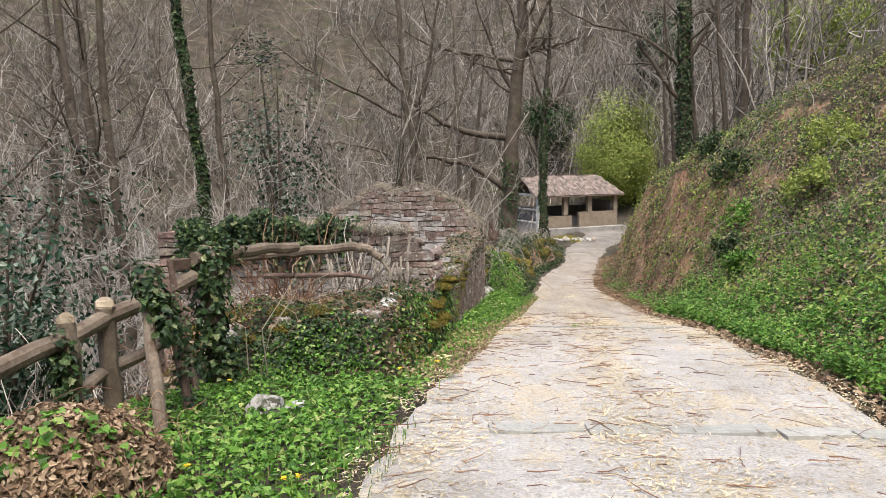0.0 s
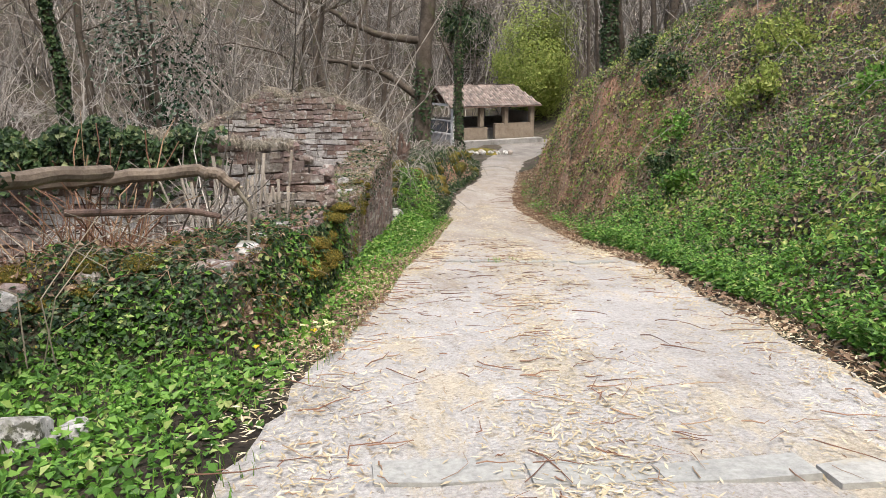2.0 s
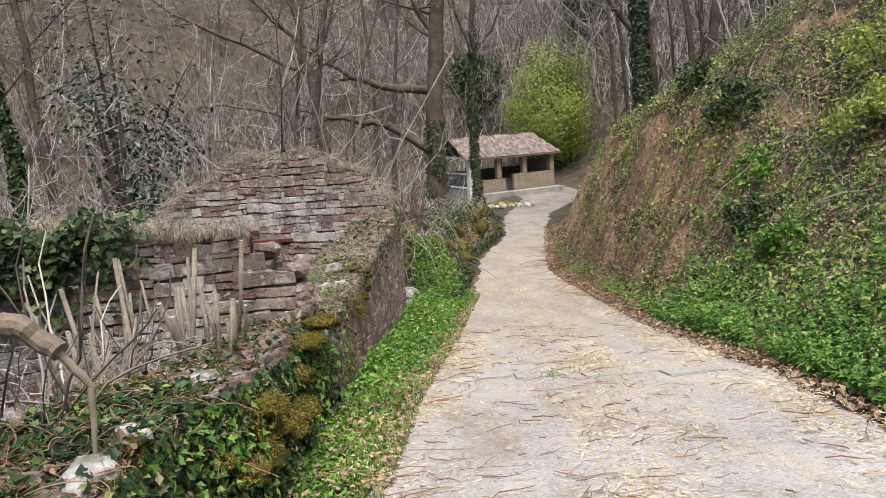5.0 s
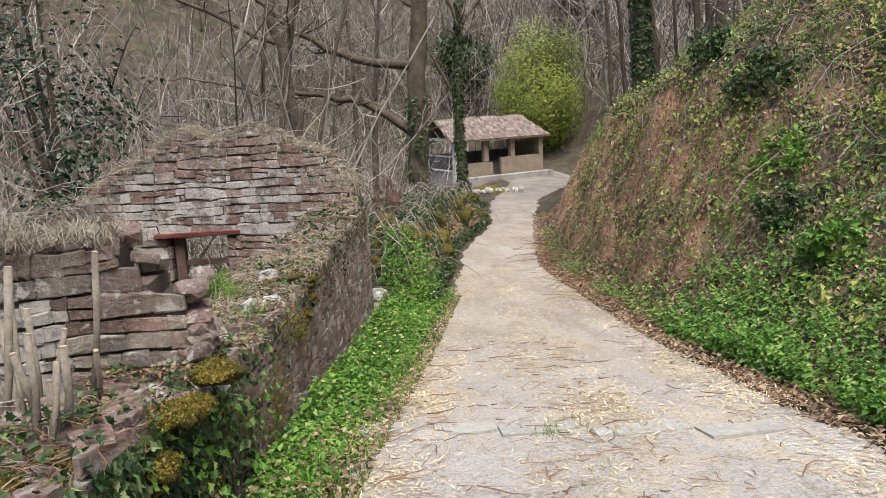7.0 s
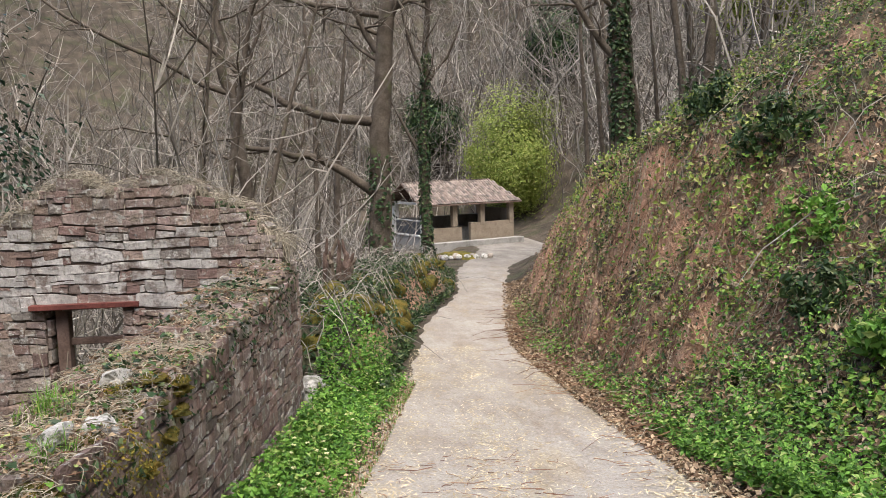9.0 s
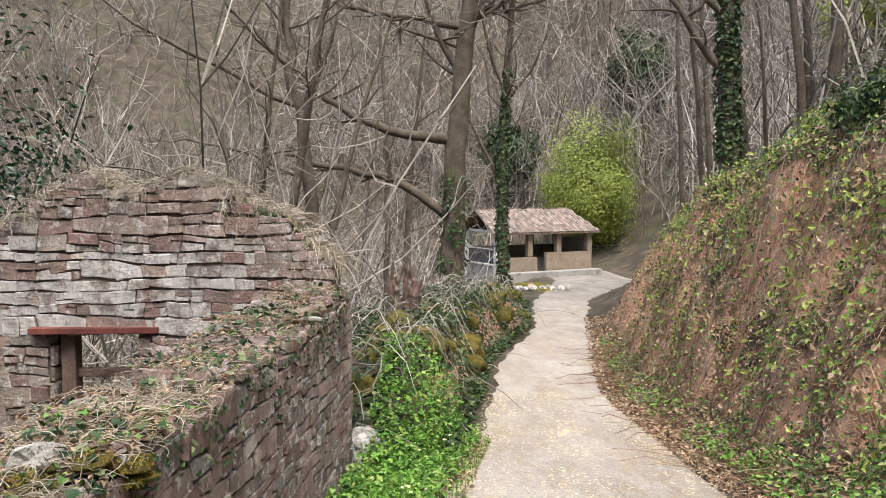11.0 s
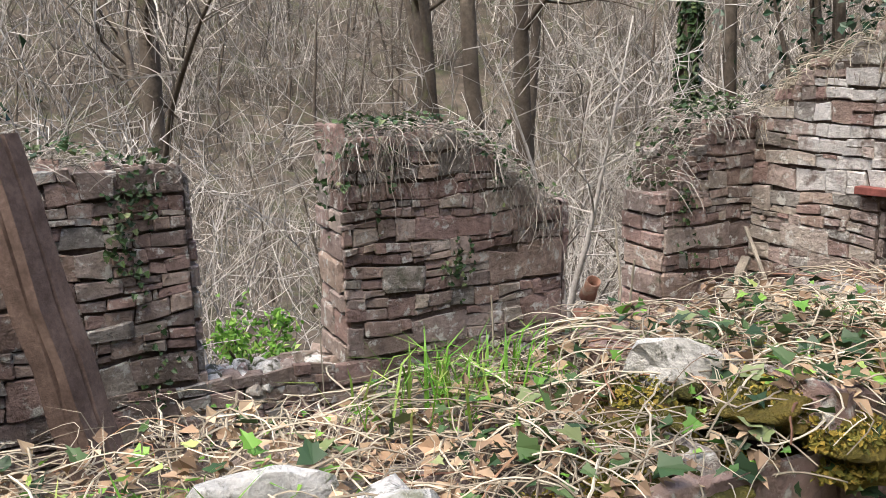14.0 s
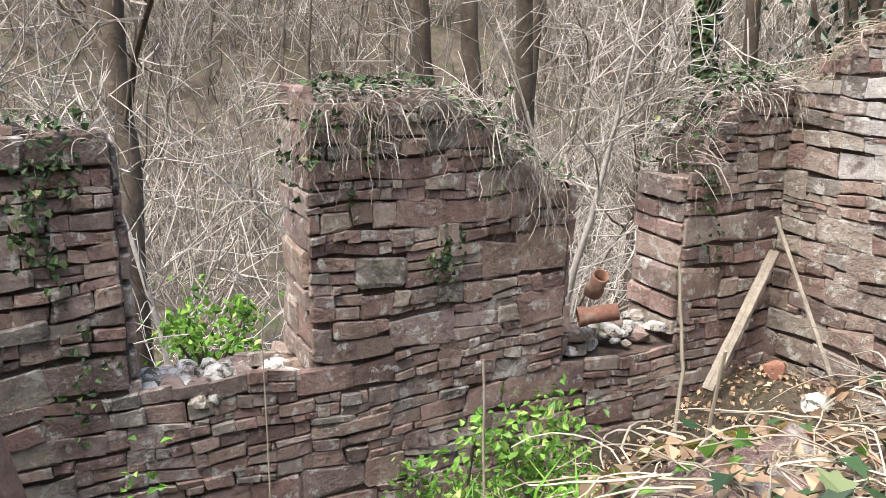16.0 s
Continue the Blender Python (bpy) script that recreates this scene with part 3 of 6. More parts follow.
        pt = (ca * (1 - fx) + cb * fx) * (1 - fz) + (cc * (1 - fx) + cd * fx) * fz
        verts = np.stack((pt[:, 0], un[:, 1] * r.uniform(0.02, 0.04), pt[:, 1]), 1)
        fs = [f_[::-1] for f_ in STONE_FACES] if flip else STONE_FACES
        if k < limit:
            ob = new("stone", mesh_of("stone", verts, fs, mt))
            ob.parent = wall
        else:
            rest.setdefault(mt.name, Soup()).add(verts, fs)
    # dressed stones on the reveals, loose ones along the broken top
    extra = []
    for a, b, c, d in holes:
        for edge, turn in ((a, -math.pi / 2), (b, math.pi / 2)):
            z = c
            while z < min(d, top(edge - 0.06 if turn < 0 else edge + 0.06)) - 0.04:
                h = r.uniform(0.1, 0.26)
                w = r.choice((thick, thick * 0.55))
                for k in range(1 if w == thick else 2):
                    cy = -thick / 2 if w == thick else (-thick * 0.27 if k == 0 else -thick * 0.77)
                    extra.append(((edge, cy, z + h / 2), (r.normal(0, 0.03), r.normal(0, 0.03), turn), (w * 0.98, r.uniform(0.03, 0.06), h * 0.98)))
                z += h
    for k in range(int(length * 9)):
        uu = r.uniform(0, length)
        tz = top(uu)
        for hole in holes:
            if hole[0] < uu < hole[1] and tz > hole[2]:
                tz = hole[2]
        sx, sy, sz = r.uniform(0.08, 0.26), r.uniform(0.08, 0.2), r.uniform(0.05, 0.12)
        extra.append(((uu, r.uniform(-thick + 0.05, -0.05) - sy / 2, tz - 0.03), (r.normal(0, 0.2), r.normal(0, 0.2), r.uniform(-0.6, 0.6)), (sx, sy, sz)))
    for lo, an, sc in extra:
        ms = STONES[pick(lo[0], lo[2], r).name]
        ob = new("stone", ms[r.integers(len(ms))])
        ob.parent = wall
        ob.matrix_local = Matrix.LocRotScale(lo, Euler(an), sc)
    for key, soup_ in rest.items():
        tagged(child("stones", soup_.mesh("stones", REST.get(key, M_PLASTER)), wall), kind="stuff")
    return wall


def profile(*pts):
    xs, zs = [p[0] for p in pts], [p[1] for p in pts]
    return lambda uu: float(np.interp(uu, xs, zs)) + 0.05 * math.sin(uu * 9.1) * math.sin(uu * 4.3 + 1)


def pick_west(uu, z, r):
    return M_STONE_GREY if r.random() < 0.4 else M_STONE


def pick_gable(uu, z, r):
    if -0.8 < z < 0.05 and 0.7 < uu < 3.4 and r.random() < 0.78 - 0.8 * max(z + 0.3, 0):
        return M_PLASTER
    return M_STONE_GREY if r.random() < 0.55 else M_STONE


def pick_front(uu, z, r):
    return M_STONE_GREY if r.random() < 0.3 else M_STONE


WC = (-3.12, 19.8)          # inner corner of west wall and gable
WS = (-4.16, 12.6)
west_top = profile((0, -0.24), (0.55, -0.3), (0.8, -0.55), (0.95, -0.95), (1.97, -0.9), (2.3, -0.65), (2.75, -0.38), (3.1, -0.27), (3.75, -0.27), (4.75, -0.45), (5.4, -0.36), (6.2, -0.38), (7.3, -0.2))
stone_wall("wall_west", "ruined reddish sandstone rubble wall with two gaping window openings", WC, WS, -3.0, west_top,
           [(0.95, 1.97, -2.06, 2), (3.72, 4.75, -1.85, 2)], 0.5, pick_west, seed=3)
GE = (0.78, 19.6)
gable_top = profile((0, -0.35), (0.3, 0.0), (0.9, 0.3), (1.35, 0.62), (1.6, 0.68), (2.0, 0.5), (2.4, 0.72), (2.75, 0.6), (3.05, 0.45), (3.5, 0.28), (3.95, -0.22), (4.2, -0.3))
stone_wall("wall_north", "ruined stone gable wall patched with old lime plaster", GE, WC, -3.0, lambda uu: gable_top(3.91 - uu),
           [(1.85, 2.75, -2.3, -0.82)], 0.5, pick_gable, hmin=0.1, hmax=0.2, seed=4, single=0.72)


def xface(y):
    return XF0 + XFK * (y - YF0)


F0, F1 = (xface(19.35), 19.35), (xface(8.2), 8.2)
FL = math.hypot(F0[0] - F1[0], F0[1] - F1[1])
front_top = profile((0, -0.4), (0.5, -0.42), (1.2, -0.46), (3.0, -0.52), (4.5, -0.55), (5.2, -0.62), (6.0, -0.62), (6.6, -0.55), (8.3, -0.4), (10.3, -0.16), (10.8, -0.14), (11.25, -0.2))
stone_wall("wall_front", "low mossy roadside wall of reddish rubble stone", F0, F1, -3.0, front_top, [], 0.64, pick_front, hmin=0.08, hmax=0.21, seed=5, single=0.6)
S0, S1 = (-0.16, 12.45), (-4.4, 12.45)
south_top = profile((0, -0.08), (0.22, 0.0), (0.28, 0.12), (0.42, 0.26), (1.1, 0.3), (1.6, 0.36), (2.3, 0.42), (3.0, 0.42), (4.2, 0.3))
stone_wall("wall_south", "ivy-covered broken end wall of the ruin", S0, S1, -2.6, south_top, [], 0.5, pick_gable, hmin=0.07, hmax=0.16, seed=6, limit=150, single=0.6)

# ---- trees ----
UP = np.array((0, 0, 1.0))


def path_from(start, way, length, wander, lift, k, r):
    pts, p, d = [np.array(start, float)], np.array(start, float), np.array(way, float)
    d /= np.linalg.norm(d)
    for _ in range(k):
        d = d + r.normal(0, wander, 3) + UP * lift
        d /= np.linalg.norm(d)
        p = p + d * length / k
        pts.append(p.copy())
    return np.array(pts)


def branch(wood, twigs, pts, r0, r1, r, sub, reach, level, sides):
    """One limb along pts with its side shoots."""
    rad = np.linspace(r0, r1, len(pts))
    (wood if r0 > 0.02 else twigs).tube(pts, rad, sides, cap=False)
    if level == 0:
        return
    for _ in range(sub):
        t = r.uniform(0.2, 1.0) * (len(pts) - 1)
        i = min(int(t), len(pts) - 2)
        p = pts[i] + (pts[i + 1] - pts[i]) * (t - i)
        d = pts[i + 1] - pts[i]
        d = d / np.linalg.norm(d) * 0.6 + r.normal(0, 0.75, 3)
        ln = reach * r.uniform(0.4, 1.1)
        rr = max(rad[i] * r.uniform(0.35, 0.55), 0.006)
        branch(wood, twigs, path_from(p, d, ln, 0.24, 0.1, 4 if level > 1 else 2, r), rr, max(rr * 0.25, 0.004), r, max(sub - 2, 3), reach * 0.5, level - 1, 4 if rr > 0.03 else 3)


def bare_tree(seed, height, r0, lean=0.05, boughs=12, low=0.35, reach=2.4, sub=5, spread=0.5):
    r = np.random.default_rng(seed)
    wood, twigs = Soup(), Soup()
    trunk = path_from((0, 0, -0.4), (r.normal(0, lean), r.normal(0, lean), 1), height + 0.4, 0.045, 0.03, 10, r)
    wood.tube(trunk, np.concatenate(([r0 * 1.35, r0 * 1.05], np.linspace(r0, r0 * 0.18, 9))), 8)
    for k in range(boughs):
        t = r.uniform(low, 0.97) * 10
        i = min(int(t), 9)
        p = trunk[i] + (trunk[i + 1] - trunk[i]) * (t - i)
        an = r.uniform(0, 2 * np.pi)
        d = np.array((math.cos(an), math.sin(an), r.uniform(0.2, 1.1) / spread * 0.5))
        rb = r0 * r.uniform(0.22, 0.42) * (1.15 - t / 12)
        branch(wood, twigs, path_from(p, d, reach * r.uniform(0.6, 1.3) * (1.2 - t / 20), 0.16, 0.08, 5, r), rb, rb * 0.25, r, sub, reach * 0.45, 2, 5)
    return wood.mesh("trunk", M_BARK, True), twigs.mesh("crown", M_TWIG)


def plant_tree(name, meshes, at, label, group="", category="tree"):
    ob = thing(name, label, category, group, at=at)
    child("trunk", meshes[0], ob)
    tagged(child("crown", meshes[1], ob, "thin pale bare twigs"), kind="stuff")
    return ob


def turned(x, y, dz=0.0, rz=0.0, s=1.0, tilt=0.0):
    return Matrix.Translation((x, y, float(ground_z(x, y)) + dz)) @ Euler((tilt, tilt * 0.5, rz)).to_matrix().to_4x4() @ Matrix.Diagonal((s, s, s, 1))


WOODS = [bare_tree(100 + i, h, r0, ln, b, lo, rc, sb) for i, (h, r0, ln, b, lo, rc, sb) in enumerate((
    (11, 0.13, 0.04, 12, 0.35, 2.2, 5), (13, 0.17, 0.06, 13, 0.3, 2.8, 5), (9, 0.09, 0.1, 11, 0.25, 1.9, 5), (12, 0.12, 0.03, 10, 0.45, 2.0, 5), (8, 0.07, 0.14, 11, 0.2, 1.8, 5)))]
first = [plant_tree("bare_tree", w, turned(-30 - 6 * i, 40 + 9 * i, 0, i), "leafless grey woodland tree on the valley slope", "bare woodland trees") for i, w in enumerate(WOODS)]


def free_for_tree(x, y):
    xl, xr = np.interp(y, XL_Y, XL_X), np.interp(y, XR_Y, XR_X)
    if y < 48 and xl - 4.2 < x < xr + 4.5:
        return False
    if y < 24 and x > xr:
        return False
    if -7.2 < x < 3 and y < 25:
        return False
    if 2 < x < 22 and 44 < y < 80:
        return False
    if abs(x - 15.7) < 7 and 60 < y < 84:
        return False
    return True


r = np.random.default_rng(21)
count = 0
while count < 195:
    az, dist = r.uniform(-88, 33), 9 + 95 * r.random() ** 0.7
    x, y = 1 + dist * math.sin(radians(az)), 10 + dist * math.cos(radians(az))
    if not free_for_tree(x, y):
        continue
    if x < -4 and y < 32 and dist < 26 and r.random() < 0.8:
        continue
    s = r.uniform(0.7, 1.15)
    copy_thing(first[r.integers(5)], turned(x, y, 0, r.uniform(0, 6.28), s, r.normal(0, 0.06)))
    count += 1


def scatter_soup(parts, spots):
    """Joins turned copies of a few soups into one."""
    out = Soup()
    for (x, y, rz, s), k in spots:
        v = np.concatenate(parts[k].v) * s
        c, sn = math.cos(rz), math.sin(rz)
        v = np.stack((v[:, 0] * c - v[:, 1] * sn + x, v[:, 0] * sn + v[:, 1] * c + y, v[:, 2] + float(ground_z(x, y)) - 0.1), 1)
        out.add(v, parts[k].f)
    return out


def brush_clump(seed, stems=7, height=3.6):
    """Crooked many-stemmed scrub with arching side shoots."""
    r = np.random.default_rng(seed)
    s = Soup()
    for _ in range(stems):
        p = (r.normal(0, 0.55), r.normal(0, 0.55), 0)
        pts = path_from(p, (r.normal(0, 0.4), r.normal(0, 0.4), 1), height * r.uniform(0.5, 1.2), 0.2, 0.06, 5, r)
        s.tube(pts, np.linspace(0.019, 0.006, 6), 3, False)
        for _ in range(7):
            i = r.integers(1, 5)
            s.tube(path_from(pts[i], r.normal(0, 0.8, 3) + UP * 0.5, height * r.uniform(0.12, 0.4), 0.3, 0.12, 3, r), np.linspace(0.01, 0.0035, 4), 3, False)
    return s


BRUSH = [brush_clump(300 + i) for i in range(6)]
spots = []
while len(spots) < 760:
    az, dist = r.uniform(-88, 33), 7 + 85 * r.random() ** 0.95
    x, y = 1 + dist * math.sin(radians(az)), 10 + dist * math.cos(radians(az))
    near_ruin = -7.5 < x < 3.5 and y < 24
    if near_ruin or (y < 62 and np.interp(y, XL_Y, XL_X) - (3.4 if y < 26 else 5.5) < x < np.interp(y, XR_Y, XR_X) + 4.5) or (y < 26 and x > 4) or (3 < x < 20 and 44 < y < 76):
        continue
    if x < -4 and y < 34 and dist < 26 and r.random() < 0.75:
        continue
    if az < -42 and r.random() < 0.5:
        continue
    spots.append(((x, y, r.uniform(0, 6.28), r.uniform(0.8, 1.4) * (1 + dist / 60)), int(r.integers(6))))
far = []
while len(far) < 420:
    az, dist = r.uniform(-75, 30), r.uniform(70, 170)
    far.append(((1 + dist * math.sin(radians(az)), 10 + dist * math.cos(radians(az)), r.uniform(0, 6.28), r.uniform(2.6, 4.2)), int(r.integers(6))))
tagged(new("far_woods", scatter_soup(BRUSH, far).mesh("far_woods", M_TWIG)), "leafless grey woods on the far hillside", "woods", "", "stuff")
tagged(new("thicket", scatter_soup(BRUSH, spots).mesh("thicket", M_TWIG)), "tangled grey leafless scrub on the slopes", "scrub", "", "stuff")


HAZEL = []
for k in range(3):
    wood_, crown_ = bare_tree(130 + k, 4.6, 0.045, 0.25, 13, 0.08, 2.3, 5, 0.9)
    for me_ in (wood_, crown_):
        me_.materials.clear()
        me_.materials.append(M_PALETWIG)
    HAZEL.append((wood_, crown_))
for k, (hx, hy, rz_, sc_) in enumerate(((-5.7, 18.4, 0.3, 0.9), (-6.6, 16.4, 2.0, 1.0), (-6.4, 20.6, 4.1, 1.1), (-7.6, 18.3, 5.2, 1.2), (-5.9, 14.4, 1.1, 0.9), (-8.2, 14.8, 3.0, 1.2), (-4.6, 21.6, 0.9, 0.8), (-7.4, 22.2, 2.6, 1.1))):
    plant_tree("hazel_shrub", HAZEL[k % 3], turned(hx, hy, 0, rz_, sc_), "leafless shrub with bleached arching branches behind the ruin", "bleached shrubs", "shrub")


def special_tree(name, label, base, trunk, r0, r1, limbs, seed, ivy=None, twig_reach=1.6, boughs=8, sub=6):
    """A tree with its own trunk line and limbs, given as (x, z) in the upright plane through its foot, with a little depth."""
    r = np.random.default_rng(seed)
    x0, y0 = base
    ob = thing(name, label, "tree", at=Matrix.Translation((x0, y0, float(ground_z(x0, y0)))))
    o = np.array((x0, y0, float(ground_z(x0, y0))))

    def line(pts, depth):
        p = np.array([(x - o[0], depth * k * 0.5, z - o[2]) for k, (x, z) in enumerate(pts)])
        t = np.linspace(0, len(p) - 1, (len(p) - 1) * 3 + 1)
        q = np.stack([np.interp(t, range(len(p)), p[:, i]) for i in range(3)], 1)
        q[1:-1] = (q[:-2] + 2 * q[1:-1] + q[2:]) / 4
        q[1:] += r.normal(0, 0.04, (len(q) - 1, 3))
        return q
    wood, twigs = Soup(), Soup()
    tp = line([(x0, o[2] - 0.4)] + trunk, 0.0)
    rad = np.linspace(r0, r1, len(tp))
    rad[0] *= 1.35
    wood.tube(tp, rad, 12)
    for pts, lr in limbs:
        lp = line(pts, r.uniform(-0.5, 0.5))
        branch(wood, twigs, lp, lr, lr * 0.3, r, sub + 5, twig_reach, 2, 7)
    for _ in range(boughs):
        i = r.integers(len(tp) // 2, len(tp) - 1)
        an = r.uniform(0, 6.28)
        branch(wood, twigs, path_from(tp[i], (math.cos(an), math.sin(an), r.uniform(0.2, 0.9)), twig_reach * r.uniform(1.0, 2.0), 0.15, 0.07, 5, r), rad[i] * 0.28, rad[i] * 0.08, r, sub, twig_reach * 0.7, 2, 5)
    child("trunk", wood.mesh("trunk", M_BARK, True), ob)
    tagged(child("crown", twigs.mesh("crown", M_TWIG), ob, "thin pale bare twigs"), kind="stuff")
    if ivy:
        lo, hi, n, size = ivy
        s = Soup()
        t = r.uniform(0, len(tp) - 1.01, n * 3)
        i = t.astype(int)
        p = tp[i] + (tp[i + 1] - tp[i]) * (t - i)[:, None]
        zabs = p[:, 2] + o[2]
        keep = (zabs > lo) & (zabs < hi)
        p, i = p[keep][:n], i[keep][:n]
        an = r.uniform(0, 6.28, len(p))
        d = np.stack((np.cos(an), np.sin(an), r.normal(0, 0.3, len(p))), 1)
        s.leaves(p + d * (rad[i] * r.uniform(0.95, 1.35, len(p)))[:, None], d + UP * 0.5, size * r.uniform(0.7, 1.3, len(p)), 1.2)
        tagged(child("ivy", s.mesh("ivy", M_IVY), ob, "clinging dark green ivy"), kind="stuff")
    return ob


special_tree("oak_tree", "stout bare oak tree with long crooked limbs beside the track", (2.9, 36), [(2.95, -0.6), (3.05, 1.8), (3.2, 4), (3.45, 6.2), (3.6, 8.5), (3.5, 11)], 0.4, 0.16,
             [([(2.75, -0.15), (1.55, 0.79), (0.2, 1.13), (-1.1, 1.4), (-2.0, 1.7)], 0.16), ([(2.8, 2.1), (1.05, 2.35), (-0.45, 3.05), (-1.6, 3.9), (-2.4, 4.9)], 0.17),
              ([(3.2, 5.4), (1.2, 5.75), (-0.3, 6.0), (-1.6, 6.7)], 0.12), ([(3.4, 6), (4.6, 5.8), (6, 6.4)], 0.1), ([(3.0, 4.3), (2.2, 6), (1.4, 8.2)], 0.12), ([(3.3, 5), (4.2, 7), (5.2, 9)], 0.13)], 31, (-2.5, 1.0, 500, 0.11), 1.7)
special_tree("alder_tree", "slender bare tree forking behind the ruin", (-0.95, 34), [(-0.98, -0.7), (-1.1, 0.7), (-1.2, 1.95), (-1.5, 3.2), (-1.6, 4.9), (-1.75, 7), (-1.9, 9.5)], 0.22, 0.08,
             [([(-1.15, 0.9), (-2.6, 1.6), (-3.8, 1.9), (-5, 1.9)], 0.06), ([(-1.45, 2.9), (-3.3, 3.8), (-5.6, 5.0), (-7, 6)], 0.09), ([(-1.55, 3.9), (-2.8, 5.0), (-3.7, 6.3)], 0.08), ([(-1.4, 2.8), (-0.6, 4), (-0.2, 6)], 0.09)], 32, None, 1.6)
special_tree("ivy_clad_tree", "slim leaning tree wrapped in dark ivy", (4.44, 36), [(4.4, -0.6), (4.35, 1.5), (4.5, 3.8), (4.65, 6), (4.7, 9)], 0.17, 0.07,
             [([(4.35, 1.0), (3.7, 2.0), (3.2, 3.2)], 0.07), ([(4.4, 3), (5.3, 4.2), (5.8, 5.5)], 0.07), ([(4.45, 3.6), (3.9, 5), (3.6, 6.4)], 0.06)], 33, (-2.2, 4.2, 1700, 0.085), 1.3)
special_tree("ivy_clad_tree", "thick ivy-covered trunk at the crest of the bank", (8.9, 30), [(8.8, 2.6), (8.75, 5), (8.7, 8), (8.9, 11)], 0.26, 0.13,
             [([(8.75, 3.2), (7.6, 4.6), (6.4, 6.2)], 0.11), ([(8.7, 4), (9.6, 6), (10.6, 8.4)], 0.1), ([(8.75, 4.4), (7.2, 5.6), (5.4, 5.9), (4.2, 6.5)], 0.07)], 34, (1.2, 9, 2600, 0.09), 1.5)
for k, (bx, by, tx, rr) in enumerate(((9.6, 30.8, 8.9, 0.13), (10.4, 28.5, 10.5, 0.15), (10.0, 28.9, 9.3, 0.1), (9.5, 33, 8.7, 0.08), (11.2, 31, 10.9, 0.11), (9.9, 36, 9.6, 0.09), (12.2, 29, 11.6, 0.1), (10.9, 36, 10.2, 0.1))):
    gz = float(ground_z(bx, by))
    special_tree("coppice_tree", "tall straight bare pole of a coppiced tree on the bank", (bx, by), [(bx + (tx - bx) * 0.3, gz + 2.5), (bx + (tx - bx) * 0.7, gz + 6), (tx, gz + 10)], rr, rr * 0.5, [], 40 + k, None, 1.3, 7, 5)
special_tree("ivy_clad_tree", "thin trunk thickly wrapped in yellow-green ivy", (-6.75, 23.7), [(-6.85, -1), (-7.1, 2), (-7.5, 5), (-7.6, 9)], 0.15, 0.07, [([(-7.1, 1.5), (-7.9, 3), (-8.4, 5)], 0.05)], 51, (-4, 6.5, 2600, 0.1), 1.4)
special_tree("slender_tree", "plain dark slender trunk beside an ivied one", (-6.3, 23.9), [(-6.35, -1), (-6.5, 2), (-6.6, 5), (-6.7, 9)], 0.12, 0.05, [], 52, None, 1.6)
special_tree("slender_tree", "tall dark bare trunk rising behind the ruin", (-8.75, 20.3), [(-8.8, -2), (-9.0, 1), (-9.3, 4), (-9.6, 8)], 0.19, 0.08, [([(-8.9, 0), (-9.8, 1.6), (-10.8, 3)], 0.07)], 53, None, 1.6)
special_tree("slender_tree", "tall dark bare trunk rising behind the ruin", (-8.2, 20.7), [(-8.2, -2), (-8.35, 1), (-8.5, 4), (-8.6, 8)], 0.15, 0.07, [], 54, None, 1.6)
special_tree("slender_tree", "dark bare valley tree with spreading boughs", (-9.3, 16.5), [(-9.2, -2.5), (-9.4, 0.5), (-9.3, 3.5), (-9.5, 7)], 0.17, 0.07, [([(-9.3, -1), (-10, 0.5), (-11, 2)], 0.08), ([(-9.3, -1.2), (-8.4, 0.2), (-7.4, 1)], 0.05)], 55, None, 1.8)
special_tree("slender_tree", "dark crooked trunk on the valley side", (-9.9, 22.9), [(-9.9, -1), (-9.8, 2), (-10, 5), (-10.3, 9)], 0.17, 0.07, [([(-9.8, 2), (-11, 3.2), (-12.2, 4)], 0.06), ([(-9.8, 0.8), (-8.6, 2), (-8, 3.4)], 0.06)], 56, None, 1.9)
special_tree("slender_tree", "thin grey trunk on the valley side", (-12.2, 25), [(-12, -1), (-11.9, 2), (-11.8, 5), (-11.9, 9)], 0.13, 0.06, [], 57, None, 1.9)
special_tree("slender_tree", "bare young tree beyond the field wall", (0.9, 43), [(0.8, -1), (0.9, 2), (0.7, 5), (0.6, 9)], 0.13, 0.05, [], 58, None, 1.6)


def leaf_bush(name, label, at, rx, rz, n, size, material, seed, stems=9, clumps=26, category="bush", hollow=0.55, loose=1.0):
    """A bush or small crown: stems from the foot, leaves in uneven clumps."""
    r = np.random.default_rng(seed)
    ob = thing(name, label, category, at=Matrix.Translation(at))
    wood, s = Soup(), Soup()
    for k in range(clumps):
        d = r.normal(0, 1, 3)
        d /= np.linalg.norm(d)
        c = np.array((d[0] * rx, d[1] * rx, rz + d[2] * rz * 0.95)) * np.array((1, 1, 1)) * r.uniform(hollow, 1.02)
        c[2] = max(c[2], 0.1 * rz)
        if k < stems:
            wood.tube(np.array(((0, 0, -0.4), (c[0] * 0.35, c[1] * 0.35, c[2] * 0.5), c)), (0.02 * rz + 0.02, 0.012 * rz + 0.01, 0.008), 5, False)
        m = n // clumps
        cr = r.uniform(0.2, 0.42) * min(rx, rz) * loose
        p = c + r.normal(0, cr * 0.62, (m, 3)) * np.array((1, 1, 1.15))
        s.leaves(p, p - np.array((0, 0, rz * 0.7)) + r.normal(0, 0.7, (m, 3)), size * r.uniform(0.6, 1.3, m), 1.6)
    child("branch", wood.mesh("branch", M_BARK, True), ob)
    tagged(child("foliage", s.mesh("foliage", material), ob), kind="stuff")
    return ob


